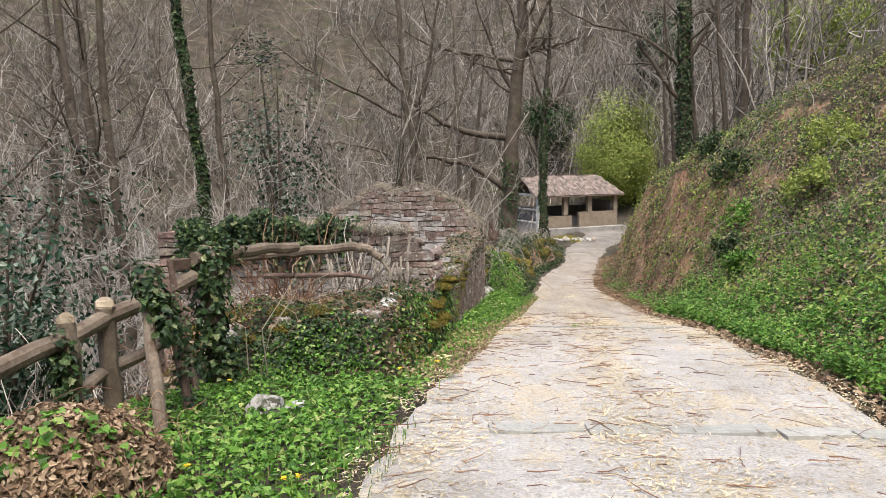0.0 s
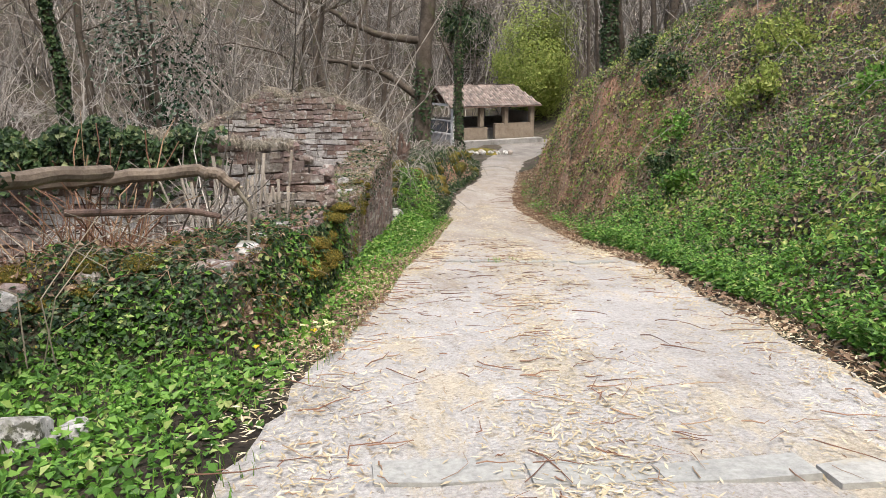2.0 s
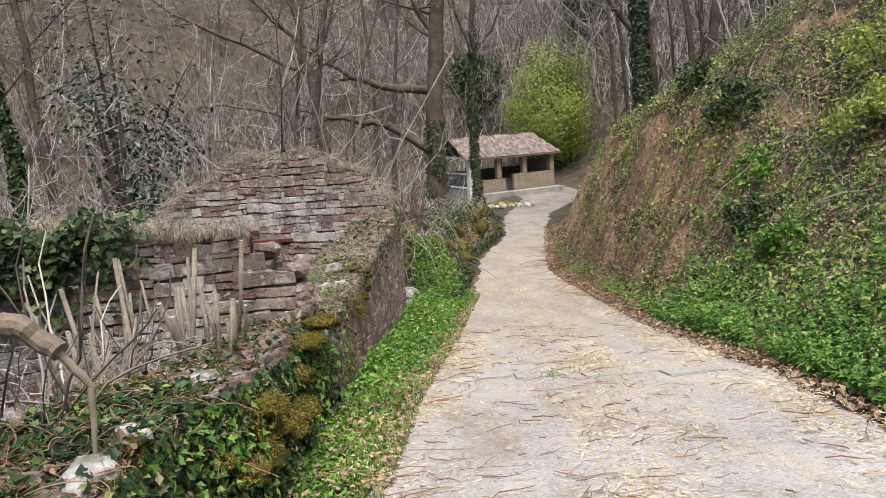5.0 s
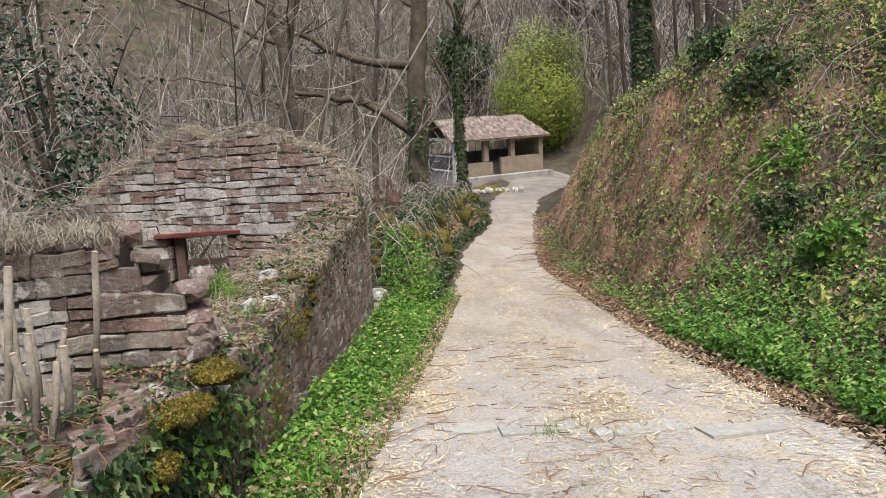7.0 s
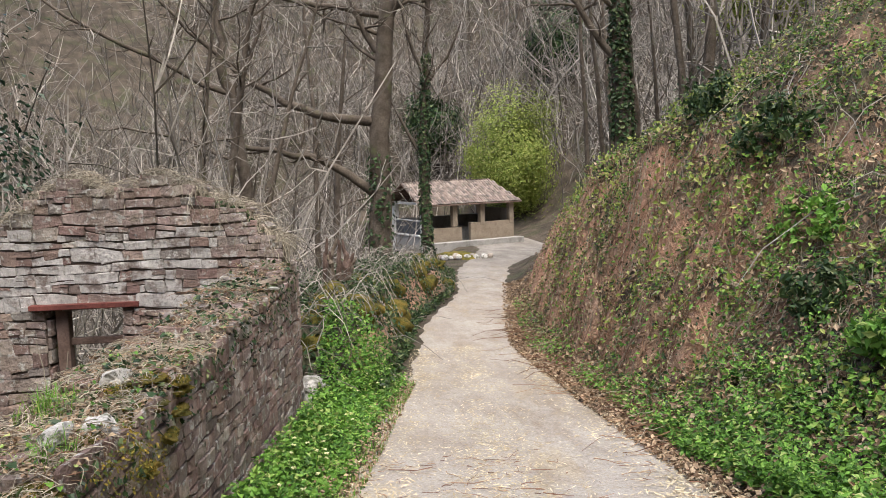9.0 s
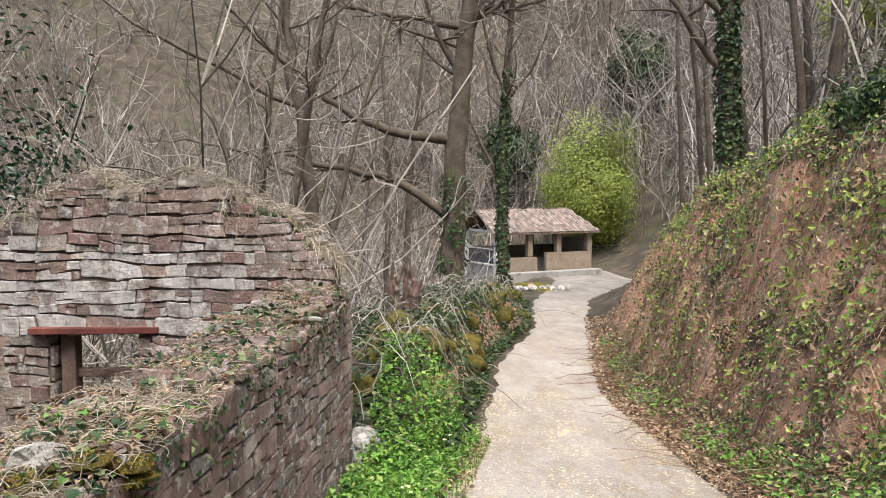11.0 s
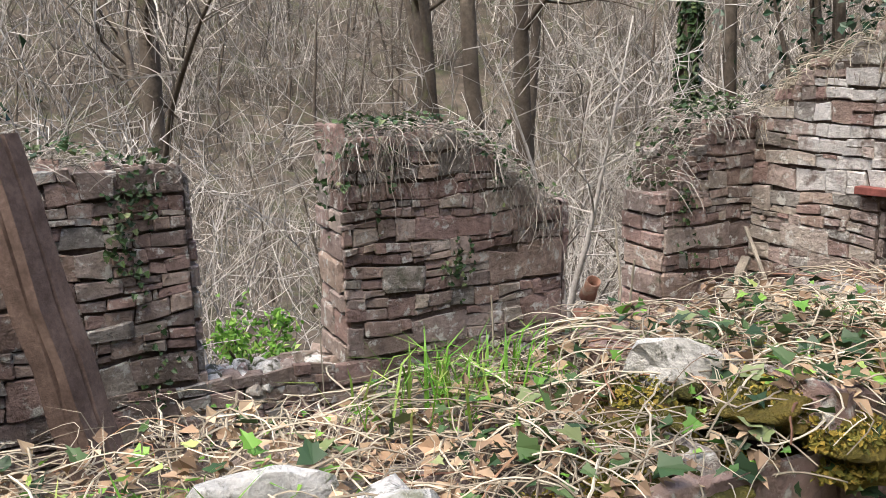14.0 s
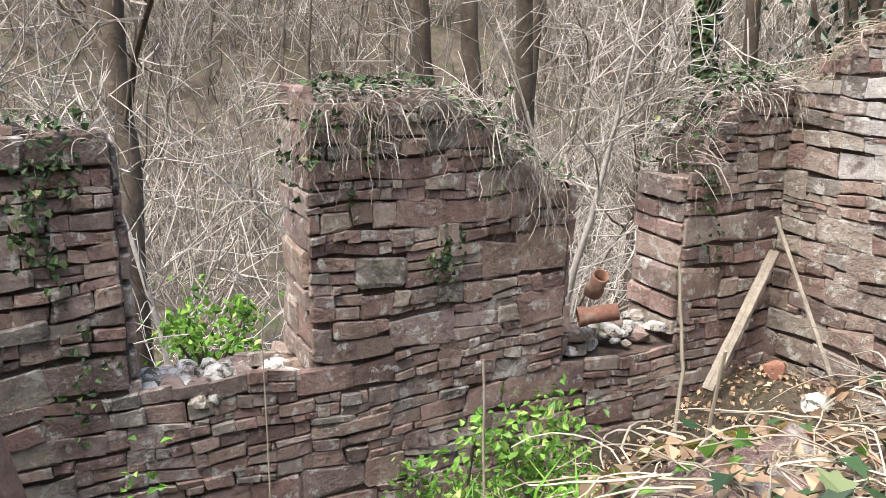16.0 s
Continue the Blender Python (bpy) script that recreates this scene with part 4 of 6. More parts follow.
leaf_bush("willow_tree", "rounded willow in fresh yellow-green leaf behind the wash house", (15.9, 75, -3.0), 3.5, 4.9, 26000, 0.15, M_WILLOW, 61, 14, 60, "tree", 0.35)
leaf_bush("holly_tree", "tall holly with dark glossy leaves", (-4.85, 24.2, -3.6), 1.3, 5.0, 4200, 0.085, M_HOLLY, 62, 14, 46, "tree", 0.2, 1.5)
leaf_bush("holly_bush", "dense holly bush with dark glinting leaves", (-6.9, 12.3, -3.0), 1.9, 2.5, 7000, 0.075, M_HOLLY, 63, 16, 50, "bush", 0.3, 1.4)
leaf_bush("evergreen_bush", "dark evergreen shrub on the far slope", (24, 88, 9), 3.0, 3.2, 4000, 0.3, M_IVY, 64, 8, 30)
leaf_bush("evergreen_bush", "dark evergreen shrub on the far slope", (11, 84, 2), 2.2, 2.4, 4000, 0.25, M_IVY, 65, 8, 30)
leaf_bush("leafing_bush", "small shrub just coming into green leaf on the slope", (14.5, 33, 4.6), 2.4, 2.2, 3500, 0.13, M_WILLOW, 66, 9, 40, "bush", 0.2)
leaf_bush("leafing_bush", "small shrub just coming into green leaf on the slope", (17.5, 29, 7.2), 3.0, 2.2, 3500, 0.13, M_WILLOW, 67, 9, 40, "bush", 0.2)
leaf_bush("elder_shrub", "fresh green elder shoot growing outside the wall", (-4.95, 15.9, -2.5), 0.38, 0.42, 700, 0.045, M_HERB, 68, 8, 14)
leaf_bush("laurel_shrub", "bright green young shrub growing inside the ruin", (-2.5, 16.3, -2.75), 0.36, 0.56, 1500, 0.034, M_HERB, 69, 12, 22)
leaf_bush("laurel_shrub", "bright green young shrub growing inside the ruin", (-2.45, 16.85, -2.75), 0.34, 0.52, 1500, 0.034, M_HERB, 70, 12, 22)
leaf_bush("laurel_shrub", "bright green young shrub growing inside the ruin", (-2.6, 15.0, -2.75), 0.42, 0.56, 1200, 0.034, M_HERB, 71, 12, 18)

for k, (bx, by, rx_, mt) in enumerate(((6.2, 17.2, 0.5, M_IVY), (6.9, 19.3, 0.55, M_IVY), (5.9, 15.6, 0.4, M_HERB), (7.3, 21.5, 0.6, M_IVY), (7.4, 16.4, 0.6, M_WILLOW), (7.9, 13.2, 0.6, M_HERB), (7.0, 11.0, 0.5, M_IVY), (6.7, 18.1, 0.45, M_HERB), (8.6, 18.0, 0.7, M_WILLOW))):
    leaf_bush("bank_bush", "small tangled bush growing on the roadside bank", (bx, by, float(ground_z(bx, by)) - 0.15), rx_, rx_ * 0.65, 900, 0.06, mt, 500 + k, 9, 22)

# ---- ground cover ----
def on_ground(x, y, lift=0.0):
    z = ground_z(x, y)
    e = 0.06
    n = np.stack((-(ground_z(x + e, y) - ground_z(x - e, y)) / (2 * e), -(ground_z(x, y + e) - ground_z(x, y - e)) / (2 * e), np.ones_like(z)), 1)
    n /= np.linalg.norm(n, axis=1)[:, None]
    p = np.stack((x, y, z), 1)
    return p + n * np.broadcast_to(lift, z.shape)[:, None], n


def xl_of(y):
    return np.interp(y, XL_Y, XL_X)


def xr_of(y):
    return np.interp(y, XR_Y, XR_X)


def patch(x, y, s, k=0.0):
    return 0.5 + 0.5 * wob(x + 3.1 * k, y - 1.7 * k, s)


def stuff(name, soup, material, label, category):
    return tagged(new(name, soup.mesh(name, material)), label, category, "", "stuff")


g = np.random.default_rng(77)
# bank: nettles and herbs low down, ivy and bramble above, red face left bare
n = 235000
y = g.uniform(-5.0, 30, n)
d = g.uniform(0.02, 1, n) ** 1.25 * 5.5
x = xr_of(y) + 0.12 + d
low = np.exp(-(d / 2.4) ** 2)
face = smooth(y, 18.2, 21.5) * (1 - smooth(d, 1.3, 2.0)) * (1 - 0.5 * patch(x, y, 2.1, 5))
keep = (g.random(n) < (0.3 + 0.7 * low) * (0.35 + 0.65 * patch(x, y, 1.7)) * (0.5 + 0.5 * patch(x, y, 0.8, 9)) * (1 - 0.93 * face))
x, y, d = x[keep], y[keep], d[keep]
lift = g.uniform(0.01, 0.22, len(x)) * (0.4 + patch(x, y, 1.1, 1))
p, nn = on_ground(x, y, lift)
s = Soup()
s.leaves(p, nn * 0.7 + UP * 0.5 + g.normal(0, 0.55, p.shape), g.uniform(0.016, 0.048, len(x)), 1.6)

# upright nettle plants, leaves in whorls up the stem
n = 5200
y = g.uniform(2.5, 19, n)
d = 0.15 + g.random(n) ** 1.3 * 3.6
x = xr_of(y) + d
keep = g.random(n) < patch(x, y, 1.5, 6) * np.exp(-(d / 2.6) ** 2) * (1 - smooth(y, 15.5, 18.5) * 0.85)
p0, n0 = on_ground(x[keep], y[keep])
hgt = g.uniform(0.14, 0.36, len(p0))[:, None]
lean = n0 * 0.5 + UP * 0.6 + g.normal(0, 0.12, p0.shape)
for tier in range(6):
    tt = 0.25 + 0.15 * tier
    for _ in range(3):
        dv = g.normal(0, 1, p0.shape) * np.array((1, 1, 0.15))
        dv /= np.linalg.norm(dv, axis=1)[:, None]
        s.leaves(p0 + lean * hgt * tt + dv * 0.012, UP + dv * 0.6 + g.normal(0, 0.25, p0.shape), g.uniform(0.03, 0.055, len(p0)) * (1.15 - 0.6 * tt), 1.9, 0.2)
stuff("nettle_cover", s, M_HERB, "fresh green nettles and herbs covering the roadside bank", "herbs")
n = 74000
y = g.uniform(-5.0, 28, n)
d = 0.5 + g.random(n) * 6.5
x = xr_of(y) + d
face = smooth(y, 18.2, 21.5) * (1 - smooth(d, 0.9, 1.7))
keep = g.random(n) < (0.25 + 0.75 * patch(x, y, 0.9, 2)) * (1 - 0.7 * face)
x, y = x[keep], y[keep]
p, nn = on_ground(x, y, g.uniform(0.01, 0.25, len(x)))
s = Soup()
s.leaves(p, nn + UP * 0.2 + g.normal(0, 0.6, p.shape), g.uniform(0.02, 0.05, len(x)), 1.3)
stuff("bank_ivy", s, M_IVY, "dark ivy and bramble leaves trailing over the bank", "ivy")
n = 44000
y = g.uniform(-4, 30, n)
d = 0.9 + g.random(n) * 6
x = xr_of(y) + d
keep = g.random(n) < patch(x, y, 1.3, 4) ** 1.5
x, y = x[keep], y[keep]
p, nn = on_ground(x, y, g.uniform(0.02, 0.3, len(x)))
s = Soup()
s.leaves(p, nn + g.normal(0, 0.6, p.shape), g.uniform(0.03, 0.07, len(x)), 1.6)
stuff("yellowing_leaves", s, M_WILLOW, "yellow-green bramble shoots on the upper bank", "leaves")
# dead leaves and litter along the foot of the bank and on its upper slope
n = 34000
y = g.uniform(3, 36, n)
d = g.choice((-0.12, 0.0, 0.6, 3.2), n) + g.random(n) * np.where(g.random(n) < 0.5, 0.7, 3.5)
x = xr_of(y) + d
p, nn = on_ground(x, y, g.uniform(0.005, 0.06, n))
s = Soup()
s.leaves(p, nn + g.normal(0, 0.45, p.shape), g.uniform(0.025, 0.06, n), 1.5)
y = g.uniform(12.5, 26, 16000)
x = xr_of(y) - 0.1 + 2.4 * g.random(16000) ** 1.6
p, nn = on_ground(x, y, g.uniform(0.005, 0.07, 16000))
s.leaves(p, nn + g.normal(0, 0.45, p.shape), g.uniform(0.02, 0.045, 16000), 1.5)
y = g.uniform(-5, 30, 46000)
x = xr_of(y) + 0.4 + 6.5 * g.random(46000)
p, nn = on_ground(x, y, g.uniform(0.005, 0.2, 46000))
keep = g.random(46000) < 0.25 + 0.75 * patch(x, y, 1.5, 7)
s.leaves(p[keep], nn[keep] + g.normal(0, 0.5, (keep.sum(), 3)), g.uniform(0.025, 0.065, keep.sum()), 1.6)
stuff("leaf_litter", s, M_DEADLEAF, "brown dead leaves littering the foot of the bank", "leaf litter")


def stems_over(n, ylo, yhi, dlo, dhi, ln, rad, lift, seed, side=1):
    r = np.random.default_rng(seed)
    s = Soup()
    for _ in range(n):
        yy = r.uniform(ylo, yhi)
        xx = (xr_of(yy) + r.uniform(dlo, dhi)) if side > 0 else (xl_of(yy) - r.uniform(dlo, dhi))
        p, nn = on_ground(np.array([xx]), np.array([yy]), 0.0)
        k = 6
        way = np.array((r.normal(-0.4 * side, 0.5), r.normal(0, 0.7), 0))
        t = np.linspace(0, 1, k)[:, None]
        L = ln * r.uniform(0.4, 1.3)
        q = p[0] + way * t * L
        qz = ground_z(q[:, 0], q[:, 1])
        q[:, 2] = qz + lift * r.uniform(0.4, 1.6) * np.sin(np.pi * t[:, 0] * r.uniform(0.6, 1.0)) + 0.02
        q += r.normal(0, 0.025, q.shape)
        s.tube(q, np.linspace(rad, rad * 0.5, k) * r.uniform(0.6, 1.3), 3, False)
    return s


stuff("dry_bramble_canes", stems_over(2200, 4, 27, 1.4, 6.5, 0.55, 0.0055, 0.13, 5), M_STRAW, "bleached dry bramble canes arching over the bank", "dry stems")
long_canes = stems_over(60, 10, 26, 2.4, 5.0, 1.1, 0.01, 0.3, 8)
stuff("long_pale_canes", long_canes, M_PALETWIG, "long bleached canes arching from the crest of the bank", "dry stems")
stuff("hanging_roots", stems_over(1500, 16.5, 29, 0.3, 2.8, 0.8, 0.006, 0.07, 6), M_BRAMBLE, "brown rootlets and stems hanging down the red cutting", "roots")
stuff("bank_pale_stems", stems_over(1100, 16.5, 29, 0.4, 3.0, 0.5, 0.005, 0.09, 9), M_STRAW, "bleached dead stems trailing down the cutting", "dry stems")
s = Soup()
y = g.uniform(-3, 28, 34000)
x = xr_of(y) + 1.0 + 6.0 * g.random(34000)
keep = g.random(34000) < patch(x, y, 1.1, 8)
p, nn = on_ground(x[keep], y[keep])
s.blades(p, 0.24, 0.0045, 0.9)
stuff("bank_dry_grass", s, M_STRAW, "bleached dry grass hanging over the upper bank", "dry grass")
# verge
n = 88000
y = g.uniform(-5.0, 21.5, n)
wid = np.interp(y, (2, 6, 8, 9.5, 12, 19, 21.5), (3.2, 2.7, 1.7, 0.75, 0.62, 0.95, 1.2))
e = g.random(n) * wid - 0.12
x = xl_of(y) - e
keep = (g.random(n) < (0.5 + 0.5 * patch(x, y, 1.9)) * smooth(e, -0.12, 0.2) * np.interp(y, (7.5, 8.8, 12.5, 14.5), (1.0, 0.45, 0.45, 1.0))) & ((y < 8) | (x > XF0 + XFK * (y - YF0) + 0.02))
x, y, e = x[keep], y[keep], e[keep]
tall = np.interp(y, (2, 12, 15, 21), (0.07, 0.06, 0.2, 0.3)) * (0.4 + 0.8 * smooth(e, 0.1, 0.6))
p, nn = on_ground(x, y, g.uniform(0.005, 1, len(x)) * tall)
s = Soup()
s.leaves(p, UP + g.normal(0, 0.5, p.shape), g.uniform(0.022, 0.055, len(x)), 1.4)
y = g.uniform(7.5, 21, 4200)
x = xl_of(y) - (g.random(4200) ** 1.5 * 0.75 - 0.2)
k = x > XF0 + XFK * (y - YF0) + 0.02
pv, nv_ = on_ground(x[k], y[k], g.uniform(0.01, 0.09, k.sum()))
s2 = Soup()
s2.leaves(pv, UP + g.normal(0, 0.45, pv.shape), g.uniform(0.018, 0.04, len(pv)), 1.5)
stuff("verge_dead_leaves", s2, M_DEADLEAF, "brown dead leaves among the herbs of the verge", "dead leaves")
stuff("verge_herbs", s, M_HERB, "lush green clover and herbs on the road verge", "herbs")
n = 20000
y = g.uniform(-5.0, 21, n)
e = g.random(n) ** 1.4 * np.interp(y, (2, 6, 9, 12, 20), (2.6, 2.2, 0.8, 0.6, 0.8)) - 0.2
x = xl_of(y) - e
keep = ((y < 8) | (x > XF0 + XFK * (y - YF0) + 0.02)) & (g.random(n) < patch(x, y, 1.4, 5))
p, nn = on_ground(x[keep], y[keep])
s = Soup()
s.blades(p, 0.11, 0.0035)
stuff("verge_grass", s, M_GRASS, "short bright grass along the road edge", "grass")


def flowers(name, label, material, spots, size, seed):
    r = np.random.default_rng(seed)
    for k, (fx, fy, h) in enumerate(spots):
        fz = float(ground_z(fx, fy))
        ob = thing(name, label, "flower", "wild flowers", at=Matrix.Translation((fx, fy, fz)))
        st = Soup()
        st.tube(np.array(((0, 0, -0.02), (0.01, 0, h * 0.6), (0.015, 0.01, h))), (0.003, 0.0025, 0.002), 4)
        child("stalk", st.mesh("stalk", M_GRASS), ob)
        s = Soup()
        for i in range(9):
            an = i * 0.698
            dv = np.array((math.cos(an), math.sin(an), 0.35))
            s.leaves(np.array([(0.015, 0.01, h)]) + dv * 0.003, np.array([(-dv[0] * 0.3, -dv[1] * 0.3, 1.0)]), size, 1.2)
        tagged(child("blossom", s.mesh("blossom", material), ob), kind="stuff")


flowers("dandelion", "yellow dandelion flower in the verge", M_YELLOW, [(-0.85, 4.35, 0.1), (-0.92, 4.28, 0.1), (-1.55, 4.6, 0.09), (-1.9, 6.9, 0.12), (3.75, 6.2, 0.14), (3.85, 6.5, 0.13), (3.9, 6.9, 0.15), (4.05, 7.4, 0.12), (3.7, 7.2, 0.1), (-0.1, 8.1, 0.1), (-0.45, 7.6, 0.1), (3.9, 9.4, 0.13), (4.0, 9.0, 0.12)], 0.022, 8)
pr = np.random.default_rng(12)
flowers("primrose", "pale yellow primrose flower by the wall", M_PETAL, [(float(xl_of(yy)) - pr.uniform(0.15, 0.6), yy, pr.uniform(0.12, 0.3)) for yy in pr.uniform(15.5, 21.5, 46)] + [(-0.05 + pr.normal(0, 0.1), 8.15 + pr.normal(0, 0.12), 0.14) for _ in range(9)], 0.02, 9)

# straw, sawdust shavings and twigs on the track
n = 36000
y = g.uniform(-4.0, 24, n)
lane = g.choice((0.1, 0.47, 0.93), n, p=(0.3, 0.42, 0.28)) + g.normal(0, 0.09, n)
keep = (lane > -0.02) & (lane < 1.03)
lane, y = lane[keep], y[keep]
x = xl_of(y) + (xr_of(y) - xl_of(y)) * lane
keep = g.random(len(x)) < 0.25 + 0.75 * patch(x, y, 1.2, 3)
x, y = x[keep], y[keep]
p = np.stack((x, y, road_z(y) + 0.038), 1)
s = Soup()
s.leaves(p, UP + g.normal(0, 0.12, p.shape), g.uniform(0.006, 0.015, len(x)), 5.0, 0.1)
stuff("straw_litter", s, M_SHAVINGS, "pale straw and wood shavings scattered over the track", "straw")
s = Soup()
cx_, cl_ = g.uniform(2.4, 16, 80), g.choice((0.02, 0.12, 0.48, 0.6, 0.9, 0.99), 80)
for yy, ll in zip(cx_, cl_):
    m_ = 150
    y = yy + g.normal(0, 0.28, m_)
    x = xl_of(y) + (xr_of(y) - xl_of(y)) * ll + g.normal(0, 0.17, m_)
    p = np.stack((x, y, road_z(y) + 0.036 + g.uniform(0, 0.012, m_)), 1)
    s.leaves(p, UP + g.normal(0, 0.25, p.shape), g.uniform(0.006, 0.016, m_), 4.5, 0.1)
stuff("shavings_heaps", s, M_SHAVINGS, "thin heaps of pale wood shavings on the track", "shavings")
s = Soup()
for _ in range(1150):
    yy = g.uniform(2.3, 17)
    t0 = g.choice((0.08, 0.48, 0.9), p=(0.37, 0.4, 0.23)) + g.normal(0, 0.1)
    xx = xl_of(yy) + (xr_of(yy) - xl_of(yy)) * t0
    an, L = g.normal(0, 1.0), 0.05 + 0.38 * g.random() ** 2.2
    k = np.linspace(-0.5, 0.5, 4)
    q = np.stack((xx + k * L * math.cos(an), yy + k * L * math.sin(an), road_z(yy + k * L * math.sin(an)) + 0.045 + 0.01 * g.random(4)), 1) + g.normal(0, 0.02, (4, 3)) * np.array((1, 1, 0.2)) * L * 3
    rr = g.uniform(0.0016, 0.0048)
    s.tube(q, (rr, rr, rr * 0.8, rr * 0.5), 4)
stuff("twig_litter", s, M_BRAMBLE, "dark broken twigs lying on the track", "twigs")

# flagstone strips across the track: single slabs
slab_r = np.random.default_rng(14)


def flag_strip(x0, x1, y_left, y_right, depth):
    xx = x0
    while xx < x1 - 0.15:
        w = min(slab_r.uniform(0.38, 0.75), x1 - xx)
        yy = y_left + (y_right - y_left) * (xx - x0) / (x1 - x0)
        bm = bmesh.new()
        pts = []
        for cx, cy in ((0.012, 0), (w * 0.5, -0.02), (w - 0.012, 0), (w - 0.012, depth), (w * 0.45, depth + 0.01), (0.012, depth)):
            pts.append((cx + slab_r.uniform(-0.01, 0.01), cy + slab_r.uniform(-0.025, 0.025)))
        lo = [bm.verts.new((a, b, -0.06)) for a, b in pts]
        hi = [bm.verts.new((a, b, 0.0)) for a, b in pts]
        bm.faces.new(hi)
        bm.faces.new(lo[::-1])
        for k in range(6):
            bm.faces.new((lo[k], lo[(k + 1) % 6], hi[(k + 1) % 6], hi[k]))
        ob = part("flagstone", bm, M_SLAB, road)
        slope = math.atan2(float(road_z(yy + 0.4) - road_z(yy - 0.4)), 0.8)
        ob.matrix_local = Matrix.Translation((xx, yy, float(road_z(yy)) + 0.041)) @ Euler((slope, slab_r.normal(0, 0.008), slab_r.normal(0, 0.03))).to_matrix().to_4x4()
        xx += w


flag_strip(0.3, 3.1, 5.5, 5.15, 0.23)
flag_strip(0.75, 3.7, 13.35, 12.3, 0.24)

# ---- growth on the walls ----
def front_point(y, off, dz=0.0):
    """A place on the front wall: off metres in from its road face, on top."""
    u_ = (19.35 - y) * FL / (19.35 - 8.2)
    return np.array((xface(y) - off, y, front_top(u_) + dz))


def vines_on(n, pos, length, along, rad, seed, sag=0.05, lift=0.05, east=None):
    """Curling dead stems lying from pos; east(y): the x that they may not pass."""
    r = np.random.default_rng(seed)
    s = Soup()
    for _ in range(n):
        p = pos(r)
        L, k = length * r.uniform(0.3, 1.1), 8
        an = math.atan2(along[1], along[0]) + r.normal(0, 0.8) + (math.pi if r.random() < 0.5 else 0)
        curl, t = r.normal(0, 0.2), np.linspace(0, 1, k)
        ang = an + curl * np.arange(k) + r.normal(0, 0.12, k)
        q = p + np.concatenate((np.zeros((1, 3)), np.cumsum(np.stack((np.cos(ang), np.sin(ang), r.normal(0, 0.07, k)), 1)[1:] * (L / (k - 1)), 0)))
        q[:, 2] += lift * np.sin(np.pi * t) * r.uniform(0, 1.4) - sag * t ** 2 * r.uniform(-0.1, 1.1)
        if east is not None:
            q[:, 0] = np.minimum(q[:, 0], np.array([east(v) for v in q[:, 1]]) + r.uniform(0, 0.05))
        rr = rad * r.uniform(0.45, 1.5)
        s.tube(q, np.linspace(rr, rr * 0.6, k), 4, False)
    return s


def road_limit(y_):
    return xface(y_) + 0.05


ALONG = np.array((XFK, 1.0)) / math.hypot(XFK, 1)
stuff("dead_vine_mat", vines_on(3300, lambda r: front_point(r.choice((r.uniform(12.4, 19.3), r.uniform(12.8, 16.0))), r.uniform(0.0, 0.66), r.uniform(-0.02, 0.06)), 0.26, ALONG, 0.0021, 91, 0.04, 0.025, road_limit), M_STRAW, "mat of bleached dead vines over the wall top", "dry vines")
stuff("brown_vine_mat", vines_on(900, lambda r: front_point(r.uniform(8.3, 19.3), r.uniform(0.0, 0.66), r.uniform(-0.02, 0.04)), 0.28, ALONG, 0.0023, 92, 0.1, 0.025, road_limit), M_BRAMBLE, "brown dead stems tangled over the wall top", "dry vines")
s = Soup()
n = 2600
y = g.uniform(8.2, 19.2, n)
p = np.array([front_point(yy, g.uniform(-0.05, 0.66), g.uniform(0.02, 0.08)) for yy in y])
keep = g.random(n) < 0.25 + 0.75 * patch(p[:, 0], p[:, 1], 2.6, 1) ** 2
s.ivy(p[keep], UP + g.normal(0, 0.5, (keep.sum(), 3)), g.uniform(0.025, 0.06, keep.sum()))
n = 5200
y = 8.1 + g.random(n) ** 1.1 * 4.8
z0 = road_z(y)
zz = g.random(n)
top_ = np.array([front_point(yy, 0)[2] for yy in y])
bulge = 0.05 + 0.28 * np.exp(-((y - 9.6) / 1.6) ** 2) * (1 - zz) * g.random(n)
p = np.stack((xface(y) + bulge + 0.03, y, z0 + (top_ - z0) * zz), 1)
nv = np.array((1.0, -0.15, 0.35)) + g.normal(0, 0.45, p.shape)
keep = g.random(n) < 1.15 - smooth(y, 11.0, 13.0)
s.ivy(p[keep], nv[keep], g.uniform(0.035, 0.07, keep.sum()))
n = 420
y = g.uniform(13, 19.2, n)
p = np.array([front_point(yy, -0.05, -abs(g.normal(0, 0.18))) for yy in y])
s.ivy(p, np.array((1.0, 0, 0.4)) + g.normal(0, 0.4, p.shape), g.uniform(0.025, 0.05, n))
stuff("wall_ivy", s, M_IVY, "ivy growing thickly over the roadside wall", "ivy")


s = Soup()
n = 3600
y = g.uniform(12.2, 19.2, n)
y[:1800] = g.uniform(12.2, 15.6, 1800)
p = np.array([front_point(yy, g.uniform(-0.02, 0.66), g.uniform(0.01, 0.05)) for yy in y])
s.leaves(p, UP + g.normal(0, 0.5, p.shape), g.uniform(0.012, 0.035, n), 1.5)
stuff("wall_dead_leaves", s, M_DEADLEAF, "brown dead leaves caught on the wall top", "dead leaves")
s = Soup()
n = 380
y = g.uniform(12.4, 15.8, n)
p = np.array([front_point(yy, g.uniform(-0.04, 0.64), g.uniform(0.02, 0.07)) for yy in y])
s.ivy(p, UP + g.normal(0, 0.45, p.shape), g.uniform(0.015, 0.042, n))
n = 1100
y = 8.1 + g.random(n) * 5.2
zz = g.random(n)
z0, top_ = road_z(y), np.array([front_point(yy, 0)[2] for yy in y])
bulge = 0.08 + 0.3 * np.exp(-((y - 9.6) / 1.6) ** 2) * (1 - zz)
p = np.stack((xface(y) + bulge + 0.03, y, z0 + (top_ - z0) * zz), 1)
